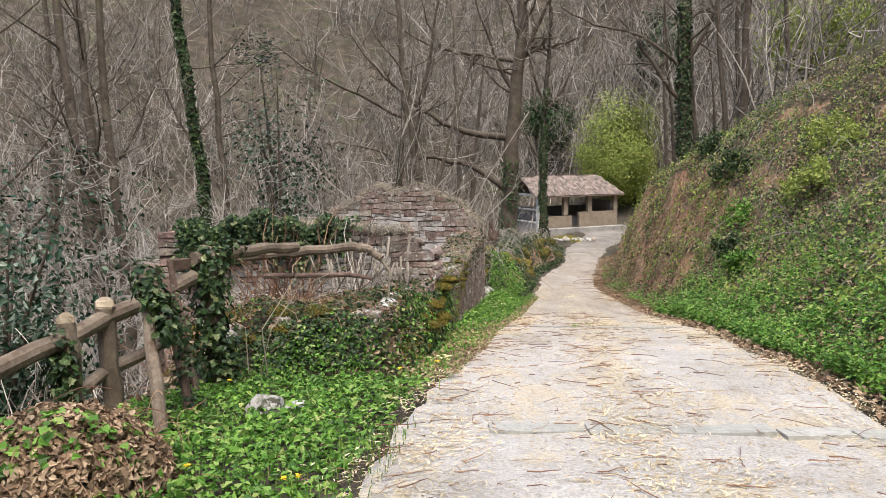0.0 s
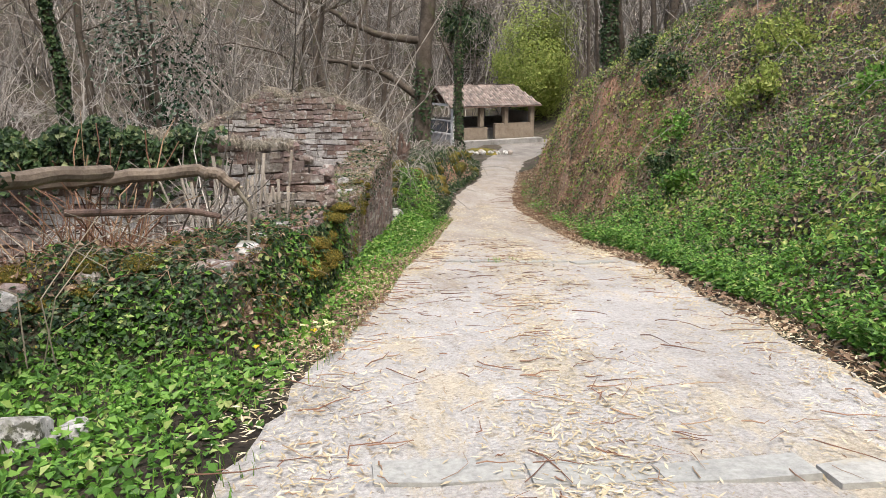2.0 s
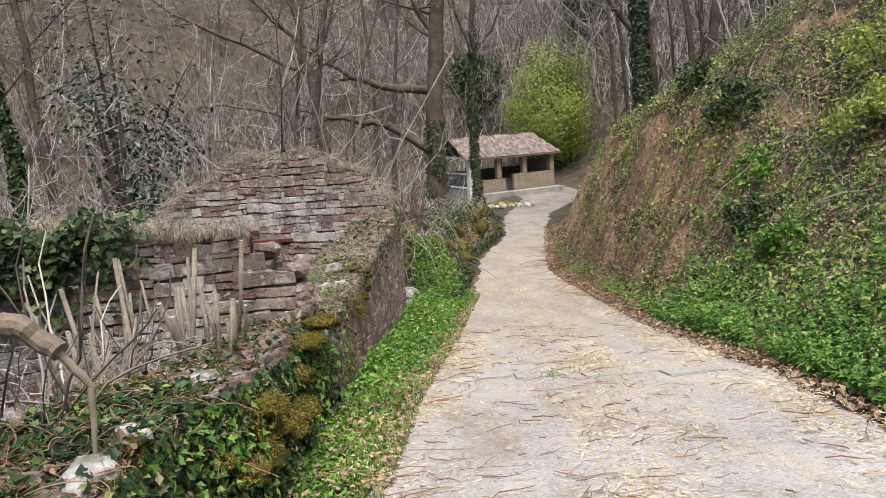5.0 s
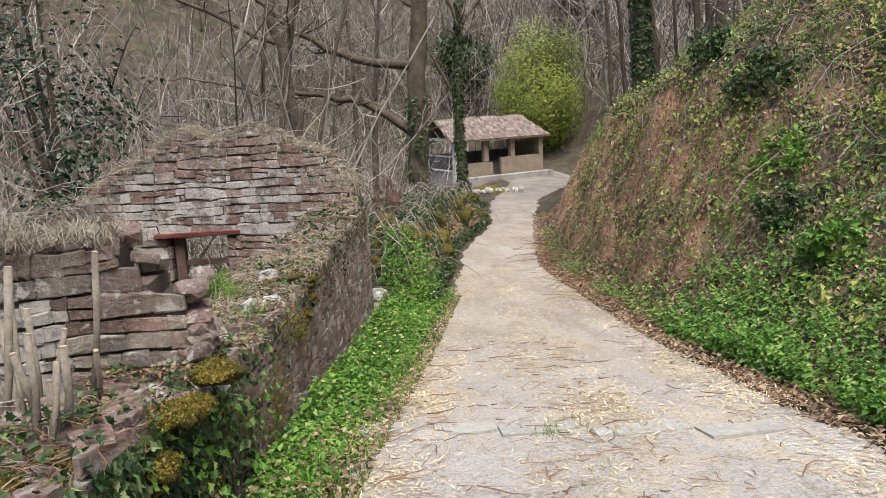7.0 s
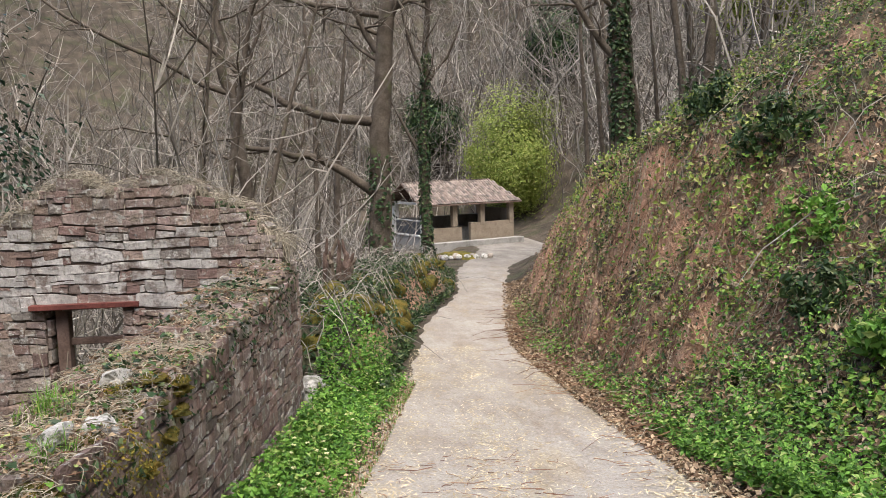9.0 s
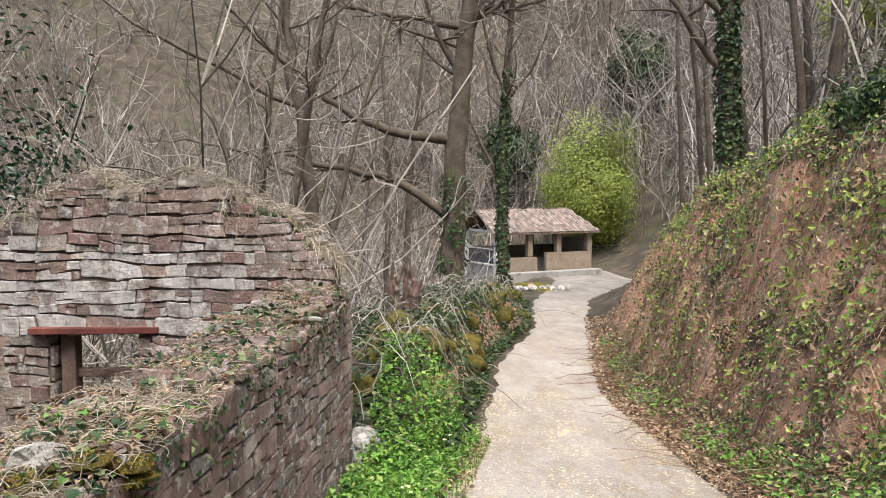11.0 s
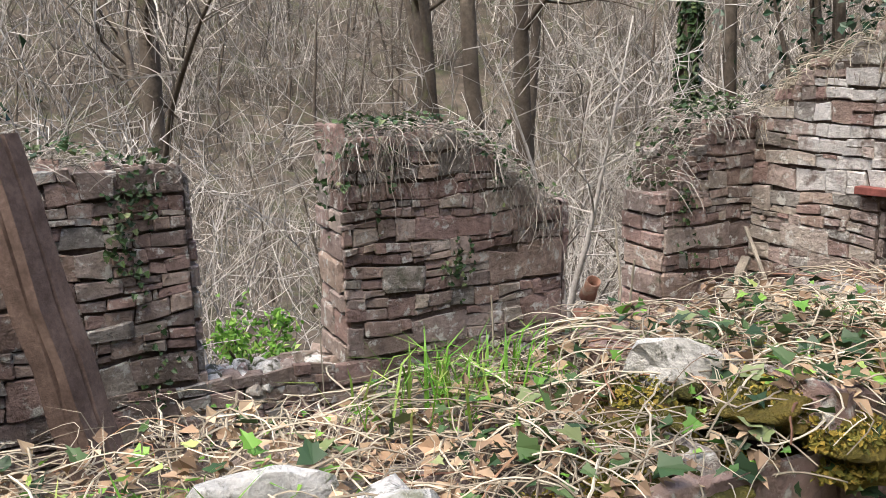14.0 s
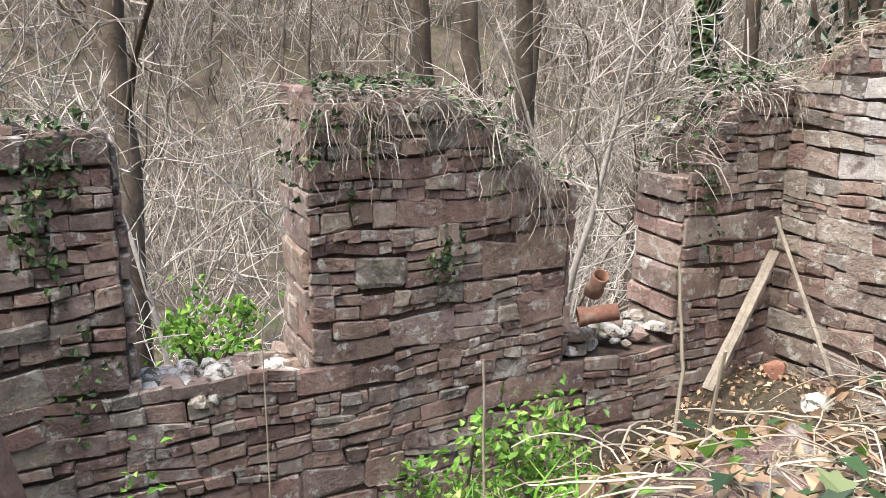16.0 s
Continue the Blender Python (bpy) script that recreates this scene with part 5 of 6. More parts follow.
keep = g.random(n) < patch(p[:, 1] * 2, p[:, 2] * 3, 1.5, 2) ** 1.5
s.ivy(p[keep], np.array((1.0, -0.2, 0.5)) + g.normal(0, 0.4, (keep.sum(), 3)), g.uniform(0.03, 0.06, keep.sum()))
stuff("young_ivy", s, M_HERB, "light green young ivy on the wall", "ivy")
s = Soup()
n = 14000
y = 8.1 + g.random(n) * 6.5
zz = g.random(n) ** 0.7
z0, top_ = road_z(y), np.array([front_point(yy, 0)[2] for yy in y])
bulge = 0.06 + 0.26 * np.exp(-((y - 9.6) / 1.6) ** 2) * (1 - zz)
p = np.stack((xface(y) + bulge + 0.02, y, z0 + (top_ - z0) * zz), 1)
keep = g.random(n) < patch(p[:, 1] * 2, p[:, 2] * 3, 1.7, 5) ** 3
s.leaves(p[keep], np.array((1.0, -0.2, 0.5)) + g.normal(0, 0.5, (keep.sum(), 3)), g.uniform(0.008, 0.02, keep.sum()), 1.6)
stuff("wall_moss", s, M_MOSSLEAF, "golden-green moss over the old wall", "moss")
s = Soup()
x, y = g.uniform(-2.6, -0.2, 4200), g.uniform(20.3, 25, 4200)
p, nn = on_ground(x, y)
s.blades(p, 0.3, 0.006)
stuff("field_grass", s, M_GRASS, "bright grass growing behind the gable", "grass")


def blob(name, label, category, at, size, material, seed, rough=0.16, group="", flat=0.0, sub=3):
    """An irregular rounded or broken lump."""
    bm = bmesh.new()
    bmesh.ops.create_icosphere(bm, subdivisions=sub, radius=1.0)
    o = Vector((seed * 3.7, seed * 1.3, 0))
    for v in bm.verts:
        k = 1 + rough * noise.noise(v.co * 1.3 + o) * 2 + rough * 0.7 * noise.noise(v.co * 3.4 + o) + rough * 0.35 * noise.noise(v.co * 9 + o)
        v.co = v.co * k
        if flat:
            for ax in (Vector((0.3, 0.2, 0.93)), Vector((0.8, -0.5, 0.2)), Vector((-0.7, -0.6, 0.3)), Vector((0.1, 0.95, 0.25))):
                ax = ax.normalized()
                h = v.co.dot(ax)
                if h > flat:
                    v.co -= ax * (h - flat) * 0.9
        v.co = Vector((v.co.x * size[0], v.co.y * size[1], v.co.z * size[2]))
    ob = new(name, bm_mesh(name, bm, material, not flat))
    ob.matrix_world = Matrix.Translation(at) @ Euler((0, 0, seed * 0.7)).to_matrix().to_4x4()
    return tagged(ob, label, category, group)


mr = np.random.default_rng(15)
fuzz = Soup()
for k in range(34):
    yy = mr.uniform(8.6, 15.6) if k < 20 else mr.uniform(12.6, 15.2)
    off = mr.choice((-0.02, 0.1, 0.3))
    q = front_point(yy, off, -0.02 if off > 0 else -mr.uniform(0.05, 0.3))
    sc = mr.uniform(0.05, 0.1)
    blob("moss_cushion", "golden-green moss cushion on the old wall", "moss", q, (sc * 1.0, sc * 1.6, sc * 0.5), M_MOSS, 20 + k, 0.4, "moss cushions", sub=4)
    dv = mr.normal(0, 1, (800, 3))
    dv[:, 2] = np.abs(dv[:, 2])
    dv /= np.linalg.norm(dv, axis=1)[:, None]
    fuzz.leaves(q + dv * np.array((sc, sc * 1.6, sc * 0.5)) * mr.uniform(0.9, 1.15, (800, 1)), dv + mr.normal(0, 0.6, (800, 3)), mr.uniform(0.005, 0.012, 800), 1.6)
stuff("moss_fuzz", fuzz, M_MOSSLEAF, "golden-green moss shoots on the old wall", "moss")
blob("white_stone", "pale rough limestone block lying on the wall top", "stone", (0.02, 14.95, -0.51), (0.085, 0.12, 0.08), M_WHITE_STONE, 3, 0.25, flat=0.72)
blob("white_slab", "long pale stone slab on the wall top", "stone", (-0.03, 14.0, -0.53), (0.05, 0.13, 0.055), M_WHITE_STONE, 4, 0.22, flat=0.7)
blob("speckled_stone", "lichen-speckled grey stone set in the wall top", "stone", (0.13, 14.17, -0.6), (0.1, 0.12, 0.11), M_WHITE_STONE, 5, 0.2, flat=0.8)
blob("speckled_stone", "grey lichened stone set in the wall face", "stone", (0.2, 14.5, -0.76), (0.09, 0.13, 0.12), M_WHITE_STONE, 6, 0.2, flat=0.8)
blob("pale_stone", "rounded pale stone on the mossy wall", "stone", (-0.57, 9.1, -0.15), (0.07, 0.085, 0.07), M_WHITE_STONE, 7, 0.15)
blob("wall_foot_stone", "white boulder leaning at the wall corner", "stone", (1.06, 19.75, -2.02), (0.19, 0.2, 0.24), M_WHITE_STONE, 8, 0.15, flat=0.85)
blob("wall_foot_stone", "brown boulder at the foot of the wall", "stone", (1.08, 19.35, -2.2), (0.2, 0.2, 0.15), M_STONE, 9, 0.15, flat=0.85)
blob("verge_rock", "white mottled rock half sunk in the verge", "rock", (-1.4, 6.2, -0.5), (0.15, 0.12, 0.14), M_WHITE_STONE, 10, 0.25, flat=0.8)
blob("verge_rock", "low flat pale rock in the verge", "rock", (-1.2, 6.3, -0.52), (0.16, 0.09, 0.06), M_WHITE_STONE, 11, 0.25, flat=0.8)
for k, (bx, by, bz) in enumerate(((-0.2, 12.9, -0.62), (0.0, 12.2, -0.55), (-0.25, 11.4, -0.47), (-0.1, 13.2, -0.6), (-0.5, 10.3, -0.28), (-0.3, 12.1, -0.55))):
    blob("wall_top_stone", "loose lichened stone on the mossy wall", "stone", (bx, by, bz), (mr.uniform(0.08, 0.14), mr.uniform(0.08, 0.14), 0.06), M_WHITE_STONE if k % 2 else M_STONE_GREY, 30 + k, 0.2, "loose wall stones", flat=0.8)


er = np.random.default_rng(27)
for k in range(16):
    sc = er.uniform(0.06, 0.12)
    blob("end_stone", "broken rubble stone at the torn wall end", "stone", (-0.16 + er.uniform(-0.05, 0.06), 12.5 + er.uniform(0, 0.42), -0.5 + er.uniform(0, 0.5)), (sc, sc * 1.2, sc * 0.7), M_STONE_GREY if k % 2 else M_STONE, 260 + k, 0.2, "wall end stones", flat=0.75, sub=2)


def grass_tuft(at, n, h, w, label, material=M_GRASS):
    s = Soup()
    p = np.array(at) + g.normal(0, 1, (n, 3)) * np.array((0.06, 0.09, 0.0))
    s.blades(p, h, w * 0.6, 0.8)
    return tagged(new("grass_tuft", s.mesh("grass_tuft", material)), label, "grass", "grass tufts", "stuff")


for q, n_, h_ in ((front_point(14.52, 0.52), 170, 0.17), (front_point(13.85, 0.2), 120, 0.17), (front_point(14.75, 0.58), 70, 0.16), (front_point(13.3, 0.35), 60, 0.16), ((2.1, 12.95, float(road_z(12.95)) + 0.03), 60, 0.09), ((2.4, 13.15, float(road_z(13.15)) + 0.03), 40, 0.07)):
    grass_tuft(q, n_ * 2 // 3, h_, 0.0045, "bright green grass tuft growing from the stones")
for k in range(26):
    q = front_point(mr.uniform(12.8, 19), mr.uniform(0.05, 0.6))
    grass_tuft(q, 24, 0.12, 0.0025, "dry bleached grass tuft on the wall", M_STRAW)

# tops of the other walls
WDIR = np.array((WS[0] - WC[0], WS[1] - WC[1])) / math.hypot(WS[0] - WC[0], WS[1] - WC[1])


def west_point(u_, off, dz=0.0):
    return np.array((WC[0] + WDIR[0] * u_ - off, WC[1] + WDIR[1] * u_, west_top(u_) + dz))


def gable_point(x_, off, dz=0.0):
    return np.array((x_, 19.78 + off, gable_top(x_ + 3.12) + dz))


def west_solid(r):
    return r.choice((r.uniform(0, 0.95), r.uniform(2.0, 3.7), r.uniform(4.78, 7.2)), p=(0.3, 0.45, 0.25))


stuff("west_dead_vines", vines_on(2000, lambda r: west_point(west_solid(r), r.uniform(-0.08, 0.5), r.uniform(-0.04, 0.07)), 0.3, WDIR, 0.0032, 93, 0.22, 0.03), M_TWIG, "bleached vines capping the broken wall heads", "dry vines")
stuff("gable_dead_vines", vines_on(2000, lambda r: gable_point(r.uniform(-3.1, 0.85), r.uniform(-0.08, 0.5), r.uniform(-0.04, 0.07)), 0.32, np.array((1.0, 0)), 0.0034, 94, 0.25, 0.04), M_STRAW, "bleached vines draped over the gable top", "dry vines")


def hanging(n, pos, drop, rad, seed):
    r = np.random.default_rng(seed)
    s = Soup()
    for _ in range(n):
        p = pos(r)
        k, L = 6, drop * r.uniform(0.3, 1.2)
        t = np.linspace(0, 1, k)
        q = p + np.stack((r.normal(0, 0.12) * t, r.normal(0, 0.12) * t, -L * t), 1) + r.normal(0, 0.02, (k, 3))
        rr = rad * r.uniform(0.5, 1.4)
        s.tube(q, np.linspace(rr, rr * 0.5, k), 3, False)
    return s


stuff("hanging_vines", hanging(230, lambda r: west_point(r.choice((r.uniform(3.3, 3.8), r.uniform(2.1, 3.7), r.uniform(2.1, 2.6))), r.uniform(-0.09, 0.0), r.uniform(-0.1, 0.06)), 0.45, 0.003, 95), M_TWIG, "dead vines hanging down the broken jamb", "dry vines")
stuff("hanging_stems", hanging(300, lambda r: gable_point(r.uniform(-0.4, 0.85), -0.08, 0.03), 0.5, 0.004, 96), M_STRAW, "dead stems hanging over the gable shoulder", "dry vines")
s = Soup()
p = np.array([west_point(west_solid(g), g.uniform(-0.06, 0.5), g.uniform(0.03, 0.12)) for _ in range(900)])
s.ivy(p, UP + g.normal(0, 0.6, p.shape), g.uniform(0.03, 0.06, len(p)))
p = np.array([west_point(g.uniform(3.35, 3.8), g.uniform(-0.1, 0.4), -abs(g.normal(0, 0.3))) for _ in range(160)])
s.ivy(p, np.array((1, 0, 0.3)) + g.normal(0, 0.5, p.shape), g.uniform(0.03, 0.06, len(p)))
for cu, cz, cn in ((5.15, -0.9, 60), (5.05, -0.55, 60), (5.0, -1.7, 30), (2.9, -1.2, 45), (0.8, -1.0, 40), (2.6, -0.5, 40), (0.7, -1.4, 18)):
    p = np.array([(WC[0] + WDIR[0] * (cu + g.normal(0, 0.07)) + 0.06, WC[1] + WDIR[1] * (cu + g.normal(0, 0.07)), cz + g.normal(0, 0.13)) for _ in range(cn)])
    s.ivy(p, np.array((1, 0, 0.3)) + g.normal(0, 0.4, p.shape), g.uniform(0.025, 0.05, len(p)))
p = np.array([gable_point(g.uniform(-0.05, 0.6), -0.1, -abs(g.normal(0, 0.25))) for _ in range(240)])
s.ivy(p, np.array((0, -1, 0.4)) + g.normal(0, 0.4, p.shape), g.uniform(0.03, 0.06, len(p)))
stuff("ruin_ivy", s, M_IVY, "patches of ivy clinging to the ruined walls", "ivy")
# south end wall: ivy over its outer face, dry grass on top
s = Soup()
n = 4200
ux = 0.5 + g.random(n) * 3.4
zt = np.array([south_top(v) for v in ux])
p = np.stack((-0.16 - ux, 12.42 - g.uniform(0.02, 0.3, n) + 0.12 * np.sin(ux * 5), zt + 0.14 + 0.12 * np.sin(ux * 4.1) * np.sin(ux * 9) - np.abs(g.normal(0, 0.3, n))), 1)
keep = g.random(n) < smooth(ux, 1.0, 1.9)
s.ivy(p[keep], np.array((0, -1, 0.5)) + g.normal(0, 0.45, (keep.sum(), 3)), g.uniform(0.045, 0.085, keep.sum()))
stuff("south_wall_ivy", s, M_IVY, "thick ivy smothering the broken end wall", "ivy")
s = Soup()
ux = 0.4 + g.random(3200) * 2.0
p = np.stack((-0.16 - ux, 12.45 + g.uniform(-0.1, 0.5, 3200), np.array([south_top(v) for v in ux])), 1)
s.blades(p, 0.16, 0.0025, 1.9)
stuff("dry_grass", s, M_STRAW, "bleached dry grass on the broken wall head", "dry grass")

# ---- yard beside the wall: brambles, cut stems ----
def bramble(n, xr_, yr_, h, seed, rad=0.007):
    r = np.random.default_rng(seed)
    s = Soup()
    for _ in range(n):
        xx, yy = r.uniform(*xr_), r.uniform(*yr_)
        p = (xx, yy, float(ground_z(xx, yy)) - 0.05)
        q = path_from(p, (r.normal(0, 0.35), r.normal(0, 0.35), 1), h * r.uniform(0.5, 1.2), 0.2, -0.02, 6, r)
        rr = rad * r.uniform(0.6, 1.5)
        s.tube(q, np.linspace(rr, rr * 0.6, 7), 4)
    return s


stuff("bramble_thicket", bramble(620, (-3.2, -1.6), (8.8, 10.8), 1.15, 101), M_BRAMBLE, "reddish brown bramble canes massed behind the wall", "brambles")
stuff("dead_weed_stems", bramble(520, (-4.2, -1.0), (9.5, 12.2), 1.0, 102), M_TWIG, "grey dead weed stems in the yard", "dry stems")
stuff("cut_brush", vines_on(500, lambda r: np.array((r.uniform(-2.9, -1.0), r.uniform(9.0, 12), -0.8 + r.uniform(0, 0.45))), 0.6, ALONG, 0.0045, 103, 0.1, 0.1), M_TWIG, "cut brush and dead stems heaped behind the wall", "brush")
# growth over the heap: ivy, moss in patches, dead leaves and stems
n = 60000
x, y = g.uniform(-2.9, 0.0, n), g.uniform(7.3, 12.4, n)
keep = heap_share(x, y) > g.uniform(0.03, 0.5, n)
x, y = x[keep], y[keep]
kind_ = patch(x, y, 2.3, 3) + 0.25 * (patch(x, y, 6.1, 1) - 0.5) + g.normal(0, 0.12, len(x))
for name_, lo_, hi_, share, mat_, sz, lab, cat_ in (("heap_ivy", -1, 0.5, 0.5, M_IVY, (0.02, 0.048), "dark ivy spreading over the earth heap", "ivy"), ("heap_moss", 0.52, 0.8, 1.0, M_MOSSLEAF, (0.008, 0.02), "golden moss covering the heaped stones", "moss"),
                                                   ("heap_dead_leaves", 0.36, 2, 0.08, M_DEADLEAF, (0.02, 0.045), "dead leaves lying on the earth heap", "dead leaves"), ("heap_herbs", -1, 0.6, 0.04, M_HERB, (0.02, 0.045), "small fresh herbs growing on the heap", "herbs")):
    k = (kind_ > lo_) & (kind_ < hi_) & (g.random(len(x)) < share)
    p, nn = on_ground(x[k], y[k], g.uniform(0.005, 0.07 if sz[0] > 0.01 else 0.03, k.sum()))
    s = Soup()
    (s.ivy(p, nn + g.normal(0, 0.5, p.shape), g.uniform(*sz, k.sum())) if mat_ is M_IVY else s.leaves(p, nn + g.normal(0, 0.5, p.shape), g.uniform(*sz, k.sum()), 1.6))
    stuff(name_, s, mat_, lab, cat_)


def heap_spot(r):
    while True:
        xx, yy = r.uniform(-2.7, -0.1), r.uniform(7.6, 12.3)
        if heap_share(xx, yy) > 0.5:
            return np.array((xx, yy, float(ground_z(xx, yy)) + r.uniform(0.0, 0.06)))


stuff("heap_stems", vines_on(520, heap_spot, 0.4, ALONG, 0.003, 107, 0.05, 0.06), M_BRAMBLE, "brown dead stems tangled over the heap", "dry stems")
stuff("heap_straw", vines_on(260, heap_spot, 0.35, ALONG, 0.0024, 108, 0.05, 0.05), M_STRAW, "bleached grass stems lying on the heap", "dry stems")
hr, heap_fuzz = np.random.default_rng(25), Soup()
for k in range(40):
    q = heap_spot(hr) if k < 24 else np.array((xface(9 + 0.2 * (k - 24)) + hr.uniform(0.05, 0.2), 9 + 0.2 * (k - 24), hr.uniform(-0.75, -0.3)))
    sc = hr.uniform(0.06, 0.13)
    blob("moss_cushion", "thick golden-green moss on the earth heap", "moss", q - np.array((0, 0, 0.05)), (sc, sc * 1.3, sc * 0.5), M_MOSS, 210 + k, 0.35, "moss cushions")
    dv = hr.normal(0, 1, (700, 3))
    dv[:, 2] = np.abs(dv[:, 2])
    dv /= np.linalg.norm(dv, axis=1)[:, None]
    heap_fuzz.leaves(q + dv * np.array((sc * 1.25, sc * 1.5, sc * 0.62)) * hr.uniform(0.8, 1.15, (700, 1)) - np.array((0, 0, 0.04)), dv + hr.normal(0, 0.6, (700, 3)), hr.uniform(0.006, 0.014, 700), 1.6)
stuff("heap_moss_shoots", heap_fuzz, M_MOSSLEAF, "golden-green moss shoots over the earth heap", "moss")
for k in range(22):
    q = heap_spot(hr)
    sc = hr.uniform(0.05, 0.12)
    blob("heap_stone", "lichened stone half sunk in the mossy heap", "stone", q - np.array((0, 0, 0.02)), (sc * 1.3, sc, sc * 0.75), M_WHITE_STONE if k % 3 == 0 else M_STONE_GREY, 170 + k, 0.2, "heap stones", flat=0.78, sub=2)
sr = np.random.default_rng(18)
for k in range(30):
    sx, sy = (-1.0 + sr.uniform(-0.6, 0.45), 11.75 + sr.uniform(-0.5, 0.5))
    gz = float(ground_z(sx, sy))
    hgt = 0.16 + sr.uniform(-0.4, 0.16) - gz
    ob = thing("cut_stem", "sawn-off elder stem with a pale cut end", "stump", "sawn stems", at=Matrix.Translation((sx, sy, gz)) @ Euler((sr.normal(0, 0.14), sr.normal(0, 0.14), 0)).to_matrix().to_4x4())
    rr = sr.uniform(0.009, 0.021)
    s = Soup()
    s.tube(np.array(((0, 0, -0.1), (0.01, 0.02, hgt * 0.5), (0, 0, hgt))), (rr * 1.3, rr, rr), 8)
    child("stem", s.mesh("stem", M_GREYWOOD, True), ob)
    s = Soup()
    s.tube(np.array(((0, 0, hgt + 0.001), (0, 0, hgt + 0.008))), (rr * 0.96, rr * 0.93), 8)
    child("cut_end", s.mesh("cut_end", M_CUT), ob, "pale sawn face")

# ---- log fence ----
def log_mesh(name, pts, r0, r1, material, seed, sides=10):
    r = np.random.default_rng(seed)
    p = np.array(pts, float)
    t = np.linspace(0, len(p) - 1, (len(p) - 1) * 5 + 1)
    q = np.stack([np.interp(t, range(len(p)), p[:, i]) for i in range(3)], 1)
    q[1:-1] += r.normal(0, r0 * 0.12, (len(q) - 2, 3))
    s = Soup()
    s.tube(q, np.linspace(r0, r1, len(q)) * (1 + r.normal(0, 0.05, len(q))), sides)
    return s.mesh(name, material, False)


def ivy_cloud(pts, n, spread, size, seed):
    r = np.random.default_rng(seed)
    p = np.array(pts, float)
    t = r.uniform(0, len(p) - 1.001, n)
    i = t.astype(int)
    c = p[i] + (p[i + 1] - p[i]) * (t - i)[:, None]
    dv = r.normal(0, 1, (n, 3))
    dv /= np.linalg.norm(dv, axis=1)[:, None]
    s = Soup()
    s.ivy(c + dv * spread * r.uniform(0.5, 1.1, n)[:, None], dv + UP * 0.5, size * r.uniform(0.6, 1.25, n))
    return s


fence = thing("log_fence", "rustic fence of weathered logs overgrown with ivy", "fence")
for k, (foot, head, ra) in enumerate((((-2.6, 6.19, -0.75), (-2.63, 6.19, 0.34), 0.075), ((-2.72, 5.83, -0.8), (-2.77, 5.83, 0.3), 0.068), ((-2.05, 7.25, -0.8), (-2.13, 7.21, 0.62), 0.085))):
    post = child("post", log_mesh("post", [foot, head], ra * 1.05, ra, M_LOG, 200 + k), fence)
    child("cut_top", log_mesh("cut_top", [Vector(head) + Vector((0, 0, 0.001)), Vector(head) + Vector((0, 0, 0.012))], ra * 0.97, ra * 0.9, M_CUT, 210 + k), post, "pale sawn top")
for k, (a, b, ra, rb) in enumerate((((-3.6, 4.1, -0.2), (-2.2, 7.05, 0.44), 0.075, 0.06), ((-2.2, 7.05, 0.6), (-1.55, 8.46, 0.53), 0.06, 0.055), ((-3.1, 5.2, -0.42), (-2.35, 6.7, -0.05), 0.06, 0.05))):
    child("rail", log_mesh("rail", [a, ((Vector(a) + Vector(b)) / 2 + Vector((0, 0, 0.02))), b], ra, rb, M_LOG, 220 + k), fence)
for k, (a, b, ra) in enumerate((((-1.96, 5.43, -0.6), (-2.3, 6.15, 0.6), 0.05), ((-2.0, 6.2, -0.65), (-2.28, 6.55, 0.5), 0.045), ((-2.1, 6.7, -0.6), (-2.32, 6.8, 0.62), 0.03))):
    child("brace", log_mesh("brace", [a, b], ra, ra * 0.85, M_DARKWOOD if k else M_LOG, 230 + k), fence)
bm = bmesh.new()
box_bm(bm, (-0.13, -0.02, -0.05), (0.13, 0.02, 0.05), Matrix.Translation((-2.28, 7.0, 0.56)) @ Euler((0.1, 0.05, 1.1)).to_matrix().to_4x4(), 0.008)
part("board", bm, M_DARKWOOD, fence, "short dark brown board")
s = Soup()
for pts, n_, sp, sz, sd in (([(-2.02, 7.2, -0.6), (-2.1, 7.18, 0.0), (-2.1, 7.2, 0.62)], 1100, 0.2, 0.06, 1), ([(-2.05, 5.95, 0.15), (-2.28, 6.1, 0.62)], 360, 0.13, 0.06, 2), ([(-2.75, 5.7, -0.3), (-2.8, 5.75, 0.2)], 330, 0.14, 0.06, 3),
                            ([(-2.0, 6.25, -0.5), (-2.2, 6.5, 0.35)], 220, 0.1, 0.05, 4), ([(-2.3, 7.0, 0.6), (-1.9, 7.5, 0.66)], 160, 0.1, 0.055, 5)):
    c = ivy_cloud(pts, n_, sp, sz, sd)
    s.add(np.concatenate(c.v), c.f)
stuff("fence_ivy", s, M_IVY, "ivy climbing over the fence posts", "ivy")
s = ivy_cloud([(-2.3, 7.9, -0.65), (-1.2, 8.1, -0.55), (-0.6, 8.4, -0.6)], 4200, 0.42, 0.045, 6)
stuff("ivy_mound", s, M_IVY, "dense mound of ivy at the wall end", "ivy")
bent = thing("fallen_branch", "bent barkless branch resting on the brambles", "branch")
child("limb", log_mesh("limb", [(-2.2, 8.9, 0.38), (-1.5, 8.85, 0.44), (-0.98, 8.8, 0.49), (-0.82, 8.78, 0.46), (-0.68, 8.75, 0.36)], 0.06, 0.04, M_LOG, 240), bent)
child("fork", log_mesh("fork", [(-0.7, 8.76, 0.37), (-0.6, 8.8, 0.2), (-0.62, 8.8, -0.1)], 0.018, 0.01, M_STRAW, 241), bent, "thin pale twig")
b2 = thing("fallen_branch", "reddish bare pole lying through the brambles", "branch")
child("limb", log_mesh("limb", [(-1.9, 8.5, 0.22), (-1.0, 8.4, 0.24), (-0.75, 8.35, 0.2)], 0.03, 0.02, M_DARKWOOD, 242), b2)
